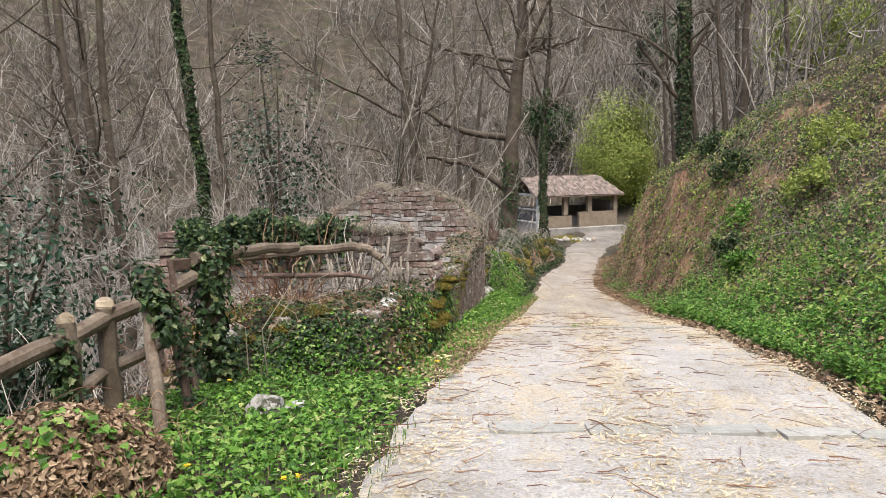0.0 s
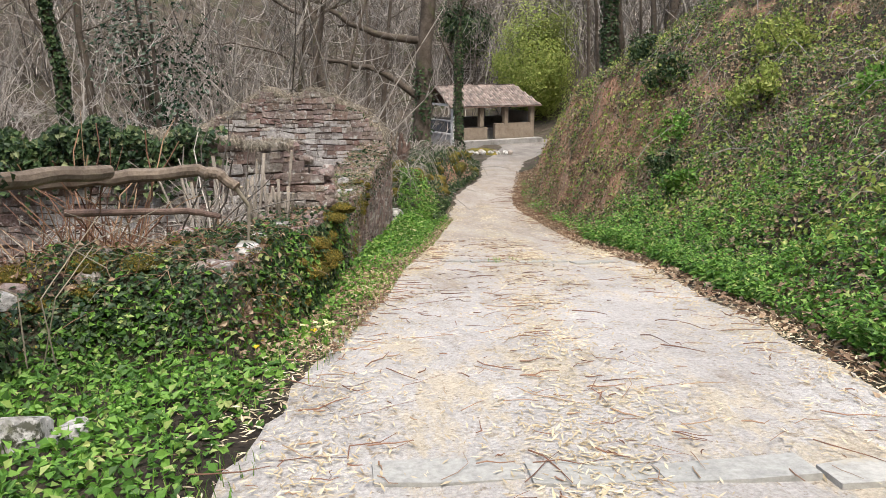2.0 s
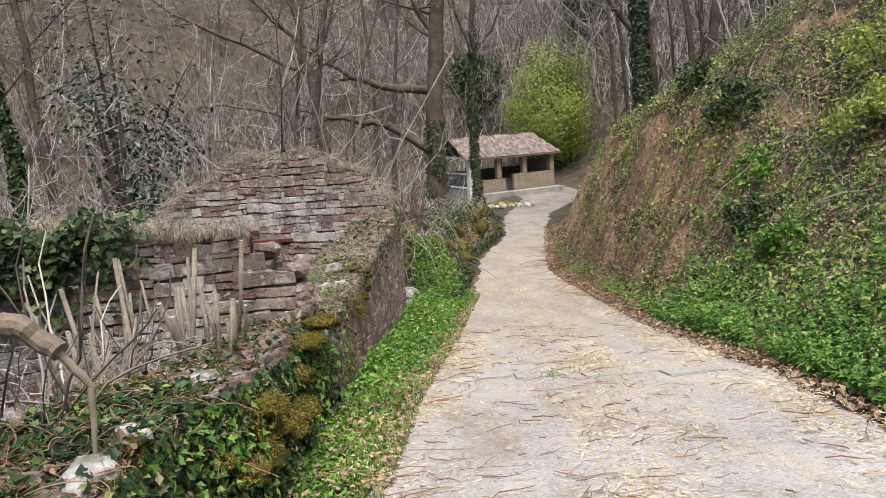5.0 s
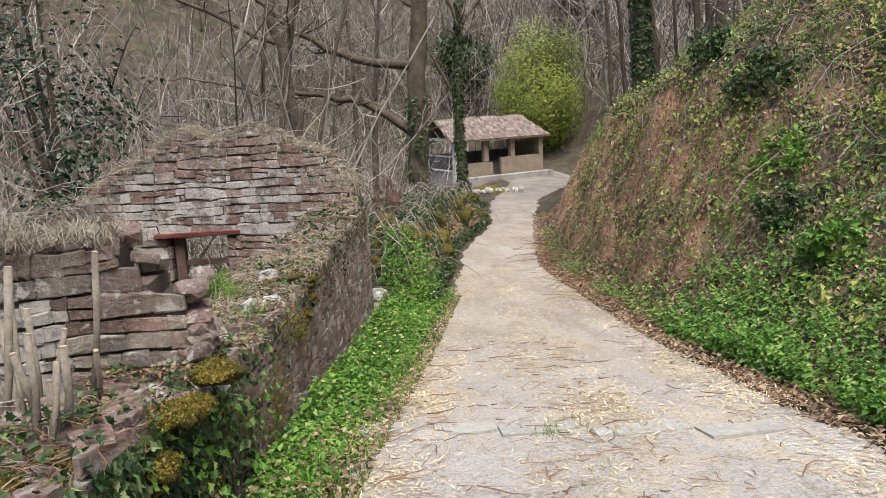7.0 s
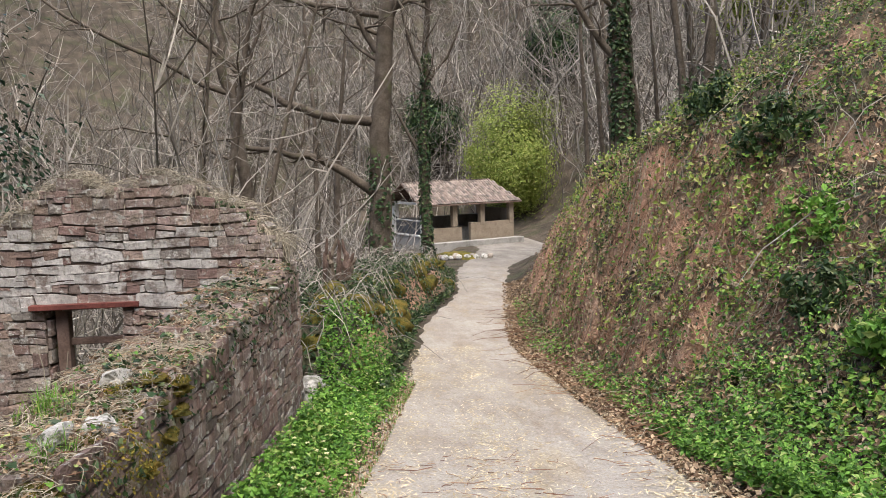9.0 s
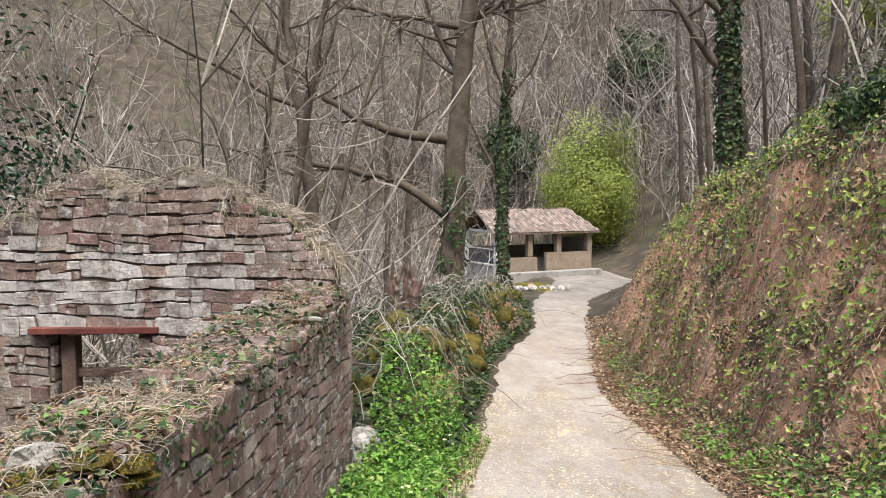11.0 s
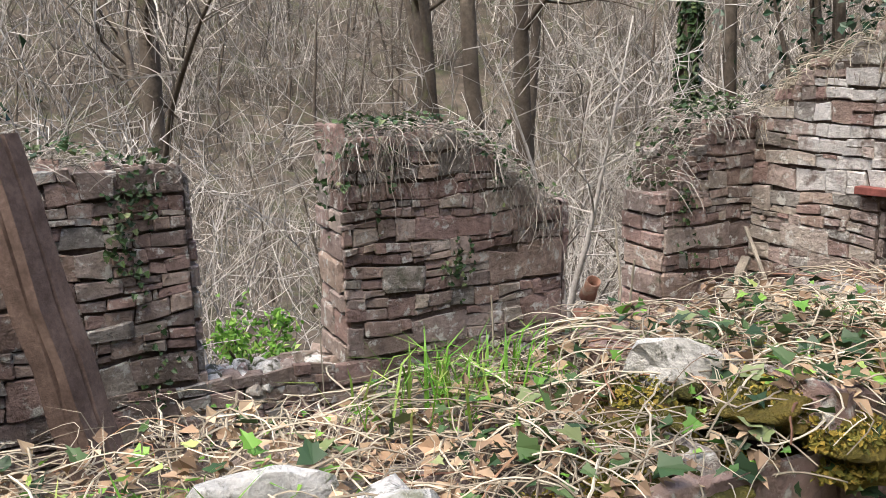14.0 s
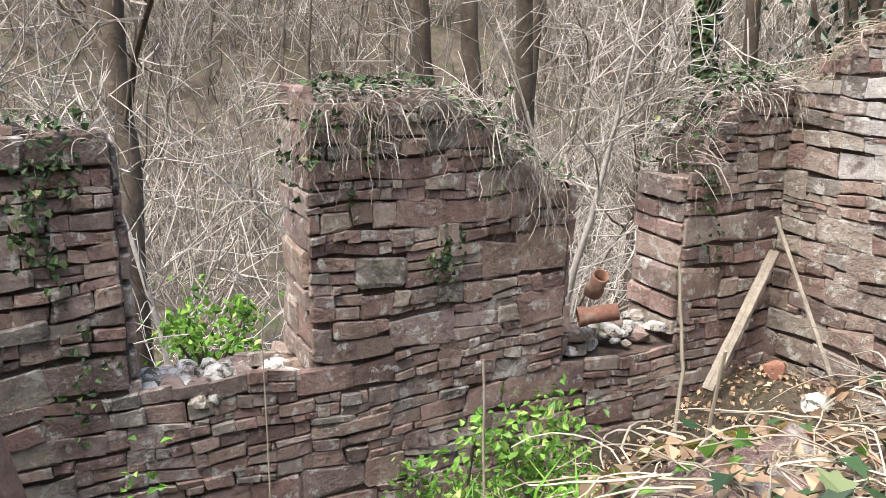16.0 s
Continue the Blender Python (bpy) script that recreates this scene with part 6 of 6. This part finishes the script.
for k in range(7):
    q = sr.uniform(-1, 1, 2)
    bx, by = -1.9 + 0.9 * q[0], 8.1 + 0.9 * q[1]
    b3 = thing("dry_stick", "thin pale dead stick poking from the undergrowth", "stick", "dead sticks")
    child("shaft", log_mesh("shaft", [(bx, by, -0.7), (bx + sr.normal(0, 0.15), by + sr.normal(0, 0.1), -0.1), (bx + sr.normal(0, 0.35), by + sr.normal(0, 0.2), 0.3 + sr.uniform(-0.3, 0.15))], 0.006, 0.003, M_STRAW, 250 + k, 5), b3)
# leafy mound in front of the fence
blob("earth_mound", "mound of earth and dead leaves beside the fence", "mound", (-2.2, 4.45, -0.45), (0.46, 0.42, 0.36), M_MORTAR, 12, 0.2)
n = 9000
dv = g.normal(0, 1, (n, 3))
dv[:, 2] = np.abs(dv[:, 2])
dv /= np.linalg.norm(dv, axis=1)[:, None]
p = np.array((-2.2, 4.45, -0.45)) + dv * np.array((0.58, 0.53, 0.48)) * g.uniform(0.97, 1.12, (n, 1))
s = Soup()
s.leaves(p, dv + g.normal(0, 0.5, p.shape), g.uniform(0.018, 0.042, n), 1.6)
stuff("mound_leaves", s, M_DEADLEAF, "brown dead leaves heaped on the mound", "dead leaves")
s = ivy_cloud([(-2.5, 4.1, -0.1), (-2.1, 4.2, 0.0), (-1.8, 4.4, -0.2)], 260, 0.22, 0.06, 9)
stuff("mound_ivy", s, M_HERB, "pale green ivy shoots on the mound", "ivy")
s = vines_on(200, lambda r: np.array((-2.2 + r.normal(0, 0.3), 4.45 + r.normal(0, 0.28), -0.08 + r.uniform(-0.2, 0.06))), 0.4, ALONG, 0.003, 104, 0.25, 0.05)
stuff("mound_stems", s, M_BRAMBLE, "dry stems tangled over the mound", "dry stems")
# slope below the fence: dead stems and litter
s = bramble(700, (-6.5, -2.9), (5.0, 12.0), 0.9, 105, 0.006)
stuff("slope_weeds", s, M_TWIG, "dead grey weeds on the slope below the fence", "dry stems")
n = 9000
x, y = g.uniform(-8, -2.4, n), g.uniform(3, 13, n)
p, nn = on_ground(x, y, g.uniform(0.01, 0.1, n))
s = Soup()
s.leaves(p, nn + g.normal(0, 0.5, p.shape), g.uniform(0.03, 0.07, n), 1.5)
stuff("slope_litter", s, M_DEADLEAF, "dead leaves on the slope below the fence", "leaf litter")

# ---- inside the ruin ----
lintel = thing("lintel", "rusty red steel lintel over the gable opening", "lintel")
bm = bmesh.new()
box_bm(bm, (-2.12, 19.62, -0.82), (-0.9, 19.72, -0.76), None, 0.006)
box_bm(bm, (-2.12, 19.71, -0.83), (-0.9, 20.1, -0.765), None, 0.006)
part("beam", bm, M_RUST, lintel)
frame_ = thing("window_timber", "dark weathered timber frame in the gable opening", "window frame")
for lo, hi in (((-1.88, 19.78, -2.3), (-1.74, 19.95, -0.82)), ((-1.08, 19.8, -2.3), (-0.99, 19.95, -0.82)), ((-1.75, 19.84, -1.28), (-1.08, 19.92, -1.2))):
    bm = bmesh.new()
    box_bm(bm, lo, hi, None, 0.01)
    part("jamb" if hi[2] - lo[2] > 0.5 else "rail", bm, M_DARKWOOD, frame_)


def timber(name, label, a, b, w, d, material, seed, cat="beam"):
    """A squared, split and weathered timber from a to b."""
    a, b = Vector(a), Vector(b)
    L = (b - a).length
    r = np.random.default_rng(seed)
    bm = bmesh.new()
    prof = [(-0.5, -0.5), (-0.15, -0.5), (-0.08, -0.36), (-0.02, -0.5), (0.5, -0.46), (0.5, 0.1), (0.4, 0.16), (0.5, 0.24), (0.47, 0.5), (0.05, 0.5), (0.0, 0.4), (-0.06, 0.5), (-0.5, 0.47), (-0.5, 0.08), (-0.42, 0.0), (-0.5, -0.07)]
    rings = []
    for k in range(11):
        t = k / 10
        j = r.normal(0, 0.02, 2)
        rings.append([bm.verts.new(((px + j[0] + r.normal(0, 0.012)) * w * (1 - 0.1 * t), (py + j[1] + r.normal(0, 0.012)) * d * (1 - 0.1 * t), t * L)) for px, py in prof])
    m = len(prof)
    for k in range(10):
        for i in range(m):
            bm.faces.new((rings[k][i], rings[k][(i + 1) % m], rings[k + 1][(i + 1) % m], rings[k + 1][i]))
    bm.faces.new(rings[0][::-1])
    bm.faces.new(rings[-1])
    q = (b - a).to_track_quat('Z', 'Y').to_matrix().to_4x4()
    ob = new(name, bm_mesh(name, bm, material))
    ob.matrix_world = Matrix.Translation(a) @ q
    return tagged(ob, label, cat)


timber("leaning_beam", "split brown timber beam leaning inside the ruin", (-2.9, 14.5, -2.95), (-3.4, 14.05, -0.15), 0.26, 0.2, M_DARKWOOD, 301)
timber("leaning_plank", "weathered grey plank leaning in the corner", (-2.93, 18.87, -2.38), (-3.02, 19.65, -1.47), 0.09, 0.04, M_GREYWOOD, 302, "plank")
timber("leaning_plank", "thin split lath leaning in the corner", (-2.28, 19.30, -2.13), (-3.04, 19.63, -1.20), 0.03, 0.02, M_GREYWOOD, 303, "plank")
timber("fallen_timber", "mossy rotten timber lying on the rubble floor", (-2.95, 18.2, float(ground_z(-2.95, 18.2)) + 0.04), (-2.2, 18.9, float(ground_z(-2.2, 18.9)) + 0.04), 0.1, 0.08, M_MOSS, 304, "beam")


def pipe(at, turn, r0, L, label):
    s = Soup()
    k = 18
    an = np.linspace(0, 2 * np.pi, k, endpoint=False)
    prof = [(r0 * 1.18, 0), (r0 * 1.18, 0.05), (r0, 0.07), (r0, L), (r0 * 0.86, L), (r0 * 0.86, 0.02), (r0 * 1.05, 0.0)]
    v = [(pr_ * math.cos(t), pr_ * math.sin(t), pz) for pr_, pz in prof for t in an]
    f = [(j * k + i, j * k + (i + 1) % k, (j + 1) * k + (i + 1) % k, (j + 1) * k + i) for j in range(len(prof) - 1) for i in range(k)]
    s.add(v, f)
    ob = new("clay_pipe", s.mesh("clay_pipe", M_CLAY, True))
    ob.matrix_world = Matrix.Translation(at) @ Euler(turn).to_matrix().to_4x4()
    return tagged(ob, label, "pipe", "clay pipes")


pipe((-3.42, 18.0, -1.8), (1.4, 0.2, 2.5), 0.06, 0.28, "broken terracotta drain pipe lying on the sill")
pipe((-3.6, 18.32, -1.72), (0.5, 0.4, 0.6), 0.06, 0.2, "terracotta drain pipe propped on the sill")
blob("roof_tile_shard", "broken terracotta tile on the rubble", "tile", (-2.72, 19.35, float(ground_z(-2.72, 19.35)) + 0.06), (0.1, 0.06, 0.09), M_CLAY, 41, 0.15, flat=0.6)
blob("roof_tile_shard", "broken terracotta tile on the rubble", "tile", (-2.75, 17.6, float(ground_z(-2.75, 17.6)) + 0.08), (0.11, 0.05, 0.12), M_CLAY, 42, 0.15, flat=0.6)
blob("rubble_stone", "pale flat stone on the ruin floor", "stone", (-2.3, 19.2, float(ground_z(-2.3, 19.2)) + 0.04), (0.16, 0.1, 0.06), M_WHITE_STONE, 43, 0.2, flat=0.7)
rr_ = np.random.default_rng(19)
for k in range(100):
    if k < 56:
        u_ = rr_.uniform(1.05, 1.9)
        q = (WC[0] + WDIR[0] * u_ - rr_.uniform(0.02, 0.4), WC[1] + WDIR[1] * u_, -2.1 + rr_.uniform(0, 0.16))
    else:
        u_ = rr_.uniform(3.85, 4.65)
        q = (WC[0] + WDIR[0] * u_ - rr_.uniform(0.02, 0.4), WC[1] + WDIR[1] * u_, -1.9 + rr_.uniform(0, 0.09))
    sc = rr_.uniform(0.03, 0.085)
    blob("rubble_stone", "loose pale rubble stone on the broken sill", "stone", q, (sc * 1.4, sc, sc * 0.8), M_WHITE_STONE if k % 3 else M_STONE_GREY, 50 + k, 0.25, "sill rubble", flat=0.75, sub=2)
n = 7500
x, y = g.uniform(-3.1, -0.4, n), g.uniform(13.0, 19.6, n)
p, nn = on_ground(x, y, g.uniform(0.005, 0.09, n))
s = Soup()
s.leaves(p, nn + g.normal(0, 0.5, p.shape), g.uniform(0.018, 0.038, n), 1.5)
stuff("floor_litter", s, M_DEADLEAF, "dead leaves carpeting the ruin floor", "leaf litter")
stuff("floor_sticks", vines_on(260, lambda r: np.array((r.uniform(-3.0, -0.6), r.uniform(13.5, 18.4), -2.75 + r.uniform(0, 0.1))), 0.7, np.array((0.5, 0.8)), 0.007, 106, 0.03, 0.08), M_TWIG, "dead sticks on the ruin floor", "sticks")
for k in range(5):
    mx_, my_ = rr_.uniform(-2.9, -1.6), rr_.uniform(17.6, 19.2)
    blob("moss_cushion", "green moss over rubble on the floor", "moss", (mx_, my_, float(ground_z(mx_, my_)) - 0.02), (0.22, 0.2, 0.08), M_MOSS, 80 + k, 0.25, "moss cushions")
for k, (a, b) in enumerate((((-0.94, 15.2, -1.6), (-0.93, 15.2, -0.6)), ((-0.4, 15.2, -0.75), (-0.32, 15.2, -0.37)), ((-2.28, 15.2, -2.4), (-2.34, 15.25, -1.0)), ((-0.52, 15.35, -0.74), (-0.58, 15.40, -0.32)))):
    st = thing("dry_stalk", "pale dry weed stalk standing at the wall", "stalk", "dry stalks")
    mid = (Vector(a) + Vector(b)) / 2 + Vector((0.01, 0.015, 0))
    child("shaft", log_mesh("shaft", [a, mid, b], 0.0045, 0.003, M_STRAW, 320 + k, 6), st)

# slate and broken board on the wall corner
q = Vector(front_point(18.1, 0.1, 0.02))
bm = bmesh.new()
box_bm(bm, (-0.13, -0.09, 0), (0.13, 0.09, 0.025), Matrix.Translation(q) @ Euler((0.1, 0.15, 0.6)).to_matrix().to_4x4(), 0.005)
ob = new("slate_slab", bm_mesh("slate_slab", bm, M_SLAB))
tagged(ob, "grey slate slab lying on the wall head", "slate")
log_ob = thing("sawn_log", "short sawn log end on the wall head", "log")
child("bark", log_mesh("bark", [front_point(18.0, 0.16, 0.04), front_point(18.25, -0.02, 0.04)], 0.05, 0.05, M_LOG, 330), log_ob)
bz = float(ground_z(6.05, 18.7)) + 0.06
timber("broken_board", "pale split board stuck in the bank", (5.9, 18.75, bz + 0.1), (6.3, 18.65, bz - 0.06), 0.1, 0.05, M_CUT, 331, "board")

# ---- left bank beyond the ruin ----
n = 22000
y = g.uniform(20, 41, n)
e = g.uniform(0.1, 1, n) ** 1.6 * 3.2
x = xl_of(y) - e
keep = g.random(n) < 0.3 + 0.7 * patch(x, y, 1.2, 6)
p, nn = on_ground(x[keep], y[keep], g.uniform(0.0, 0.22, keep.sum()))
s = Soup()
s.leaves(p, nn + g.normal(0, 0.6, p.shape), g.uniform(0.035, 0.08, len(p)), 1.4)
stuff("mossy_bank_ivy", s, M_IVY, "ivy and moss on the low bank beyond the ruin", "ivy")
for k in range(42):
    yy = rr_.uniform(20.5, 40)
    ee = rr_.uniform(0.35, 1.6)
    xx = float(xl_of(yy)) - ee
    sc = rr_.uniform(0.16, 0.4)
    blob("moss_cushion", "mossy hummock on the roadside bank", "moss", (xx, yy, float(ground_z(xx, yy)) - 0.05), (sc, sc * 1.3, sc * 0.7), M_MOSS, 110 + k, 0.25, "moss cushions")
stuff("bank_dead_stems", stems_over(520, 20, 40, 0.5, 3.0, 0.9, 0.009, 0.35, 7, -1), M_TWIG, "dry stems arching over the low bank", "dry stems")
stump = thing("rotten_stump", "splintered rotten tree stump with pale torn wood", "stump", at=Matrix.Translation((1.45, 26.6, float(ground_z(1.45, 26.6)))))
for k in range(9):
    an = k * 0.7
    hh = rr_.uniform(0.5, 1.25)
    child("splinter", log_mesh("splinter", [(0.2 * math.cos(an), 0.2 * math.sin(an), -0.2), (0.26 * math.cos(an), 0.26 * math.sin(an), hh * 0.6), ((0.3 + rr_.normal(0, 0.1)) * math.cos(an), 0.3 * math.sin(an), hh)], rr_.uniform(0.07, 0.12), 0.02, M_LOG if k % 3 == 0 else M_DARKWOOD, 340 + k, 7), stump)

# ---- wash house ----
WH = Matrix.Translation((7.2, 62.0, 0)) @ Matrix.Rotation(math.atan2(3.0, 6.7), 4, 'Z')   # x along the road side, y across
LH, WD, ZB, ZE, ZT = 7.35, 4.1, -6.0, -1.98, -0.62
wash = thing("wash_house", "open-sided wash house with a tiled roof and tan brick walls", "wash house", at=WH)


def wh_box(name, lo, hi, material, bevel=0.02, label="", parent=None):
    bm = bmesh.new()
    box_bm(bm, lo, hi, None, bevel)
    return part(name, bm, material, parent or wash, label)


wh_box("wall", (0.38, 0.0, ZB), (3.05, 0.28, -3.55), M_BRICK, 0.02, "low tan brick wall")
wh_box("wall", (3.75, 0.0, ZB), (LH, 0.28, -3.3), M_BRICK, 0.02, "low tan brick wall")
wh_box("wall", (0.0, 0.36, ZB), (0.28, WD - 0.36, -4.05), M_CONCRETE, 0.02, "low stained plinth wall")
wh_box("wall", (0.3, WD - 0.28, ZB), (LH, WD, -3.0), M_CONCRETE, 0.02, "grey rear wall")
wh_box("wall", (LH - 0.28, 0.3, ZB), (LH, WD - 0.3, -2.5), M_CONCRETE, 0.02, "grey end wall")
wh_box("sill", (-0.06, 0.36, -4.045), (0.34, WD - 0.36, -3.95), M_WHITEPAINT, 0.02, "white painted ledge")
for px, mt, lab in ((0.0, M_WHITEPAINT, "white painted pillar"), (2.35, M_BRICK, "tan brick pillar"), (4.55, M_BRICK, "tan brick pillar"), (LH - 0.36, M_BRICK, "tan brick pillar")):
    wh_box("pillar", (px, -0.02, ZB if px == 0 else -3.5), (px + 0.36, 0.34, ZE), mt, 0.02, lab)
for px, mt, lab in ((0.0, M_WHITEPAINT, "white painted pillar"), (2.6, M_BRICK, "tan brick pillar"), (4.9, M_WHITEPAINT, "white painted pillar"), (LH - 0.36, M_BRICK, "tan brick pillar")):
    wh_box("pillar", (px, WD - 0.34, ZB if px == 0 else -2.995), (px + 0.36, WD + 0.02, ZE), mt, 0.02, lab)
wh_box("beam", (-0.02, 0.02, ZE), (LH + 0.02, 0.26, ZE + 0.16), M_DARKWOOD, 0.015, "dark timber wall plate")
wh_box("beam", (-0.02, WD - 0.26, ZE), (LH + 0.02, WD - 0.02, ZE + 0.16), M_DARKWOOD, 0.015, "dark timber wall plate")
wh_box("tie_beam", (0.02, 0.28, ZE + 0.02), (0.2, WD - 0.28, ZE + 0.18), M_WHITEPAINT, 0.015, "pale tie beam")
wh_box("handrail", (0.1, 0.36, -3.05), (0.18, WD - 0.36, -2.97), M_WHITEPAINT, 0.01, "pale rail")
for k in range(3):
    wh_box("panel", (0.1, 0.42 + k * 1.12, -3.9), (0.14, 1.48 + k * 1.12, -3.1), M_DARK, 0.005, "dark mesh panel")
basin = thing("wash_basin", "long grey concrete wash basin under the roof", "basin", at=WH)
for lo, hi in (((1.2, 1.2, ZB + 1.0), (6.2, 1.35, -3.7)), ((1.2, 2.75, ZB + 1.0), (6.2, 2.9, -3.7)), ((1.2, 1.36, ZB + 1.0), (1.35, 2.74, -3.7)), ((6.05, 1.36, ZB + 1.0), (6.2, 2.74, -3.7)), ((1.36, 1.36, ZB + 1.0), (6.04, 2.74, -4.3))):
    bm = bmesh.new()
    box_bm(bm, lo, hi, None, 0.01)
    part("side" if hi[2] > -4 else "bottom", bm, M_CONCRETE, basin)
floor_ = wh_box("floor", (0.29, 0.29, -5.1), (LH - 0.29, WD - 0.29, -4.6), M_CONCRETE, 0.01)
# roof: boarding, rafters, and overlapping barrel tiles
ridge_y, over = WD / 2, 0.42
rise = (ZT - ZE - 0.16) / ridge_y
for sgn in (1, -1):
    bm = bmesh.new()
    yo, zo = (-over, ZE + 0.16 - over * rise)
    pts = [(-0.4, yo, zo), (LH + 0.4, yo, zo), (LH + 0.4 - 0.9, ridge_y, ZT), (-0.4, ridge_y, ZT)]
    if sgn < 0:
        pts = [(a, WD - b, c) for a, b, c in pts]
    lo = [bm.verts.new(p_) for p_ in pts]
    hi = [bm.verts.new((p_[0], p_[1], p_[2] + 0.06)) for p_ in pts]
    bm.faces.new(hi)
    bm.faces.new(lo[::-1])
    for k in range(4):
        bm.faces.new((lo[k], lo[(k + 1) % 4], hi[(k + 1) % 4], hi[k]))
    roof = part("roof", bm, M_DARKWOOD, wash, "timber roof slope under clay tiles")
    s = Soup()
    tr = np.random.default_rng(400 + sgn)
    rows_, cols = 10, 36
    for i in range(rows_):
        for j in range(cols):
            t = i / rows_
            xx = -0.4 + (LH + 0.8) * (j + 0.5) / cols
            if xx > LH + 0.4 - 0.9 * t - 0.05:
                continue
            yy = -over + (ridge_y + over) * t
            zz = ZE + 0.16 - over * rise + (ZT - ZE - 0.16 + over * rise) * t
            L = (ridge_y + over) / rows_ * 1.3
            an = np.linspace(-0.15, np.pi + 0.15, 6)
            rad = 0.115
            jx, jz = tr.normal(0, 0.012), abs(tr.normal(0, 0.015))
            a = np.stack((xx + jx + rad * np.cos(an), np.full(6, yy), zz + 0.075 + jz + 0.075 * np.sin(an)), 1)
            b = a + np.array((tr.normal(0, 0.02), L, L * rise - 0.02))
            v = np.concatenate((a, b))
            if sgn < 0:
                v[:, 1] = WD - v[:, 1]
            s.add(v, [(k, k + 1, k + 7, k + 6) for k in range(5)])
    tagged(child("roof_tiles", s.mesh("roof_tiles", M_TILE), roof, "weathered pinkish clay barrel tiles"), kind="stuff")
bm = bmesh.new()
v = [bm.verts.new(p_) for p_ in ((LH + 0.4, -over, ZE + 0.16 - over * rise + 0.08), (LH + 0.4, WD + over, ZE + 0.16 - over * rise + 0.08), (LH - 0.5, ridge_y, ZT + 0.09))]
w = [bm.verts.new((q_.co.x - 0.06, q_.co.y, q_.co.z - 0.05)) for q_ in v]
bm.faces.new(v)
bm.faces.new(w[::-1])
for k in range(3):
    bm.faces.new((w[k], w[(k + 1) % 3], v[(k + 1) % 3], v[k]))
part("roof_hip", bm, M_TILE, wash, "hipped tile end of the roof")
for sgn in (1, -1):
    for k in range(2):
        a = Vector((0.1 + k * 2.4, 0.1 if sgn > 0 else WD - 0.1, ZE + 0.16))
        b = Vector((0.1 + k * 2.4, ridge_y, ZT - 0.08))
        child("rafter", log_mesh("rafter", [a, b], 0.06, 0.06, M_DARKWOOD, 410 + k, 6), wash)
        child("strut", log_mesh("strut", [(0.1 + k * 2.4, ridge_y, ZE + 0.15), (0.1 + k * 2.4, ridge_y + sgn * 0.9, ZE + 0.65)], 0.045, 0.045, M_LOG, 420 + k, 6), wash)
# kerb of rough stones and step before it
kr = np.random.default_rng(23)
for k in range(22):
    t = k / 21
    blob("planter_stone", "whitish rubble stone edging the grassy island", "stone", (6.2 + 2.9 * t + kr.normal(0, 0.08), 49.6 + kr.normal(0, 0.12), -4.25 + (k % 2) * 0.3 + kr.uniform(-0.05, 0.05)), (0.2, 0.17, 0.17), M_WHITE_STONE if k % 3 else M_STONE_GREY, 130 + k, 0.2, "island edging stones", flat=0.8, sub=2)
blob("grassy_island", "grass-topped earth island before the wash house", "mound", (7.7, 50.6, -4.35), (1.7, 0.9, 0.6), M_MOSS, 160, 0.1)
bm = bmesh.new()
box_bm(bm, (0.3, -0.9, -5.2), (LH + 0.2, -0.25, -4.42), WH, 0.04)
tagged(new("kerb_step", bm_mesh("kerb_step", bm, M_CONCRETE)), "worn concrete apron along the wash house", "kerb", "", "structure")
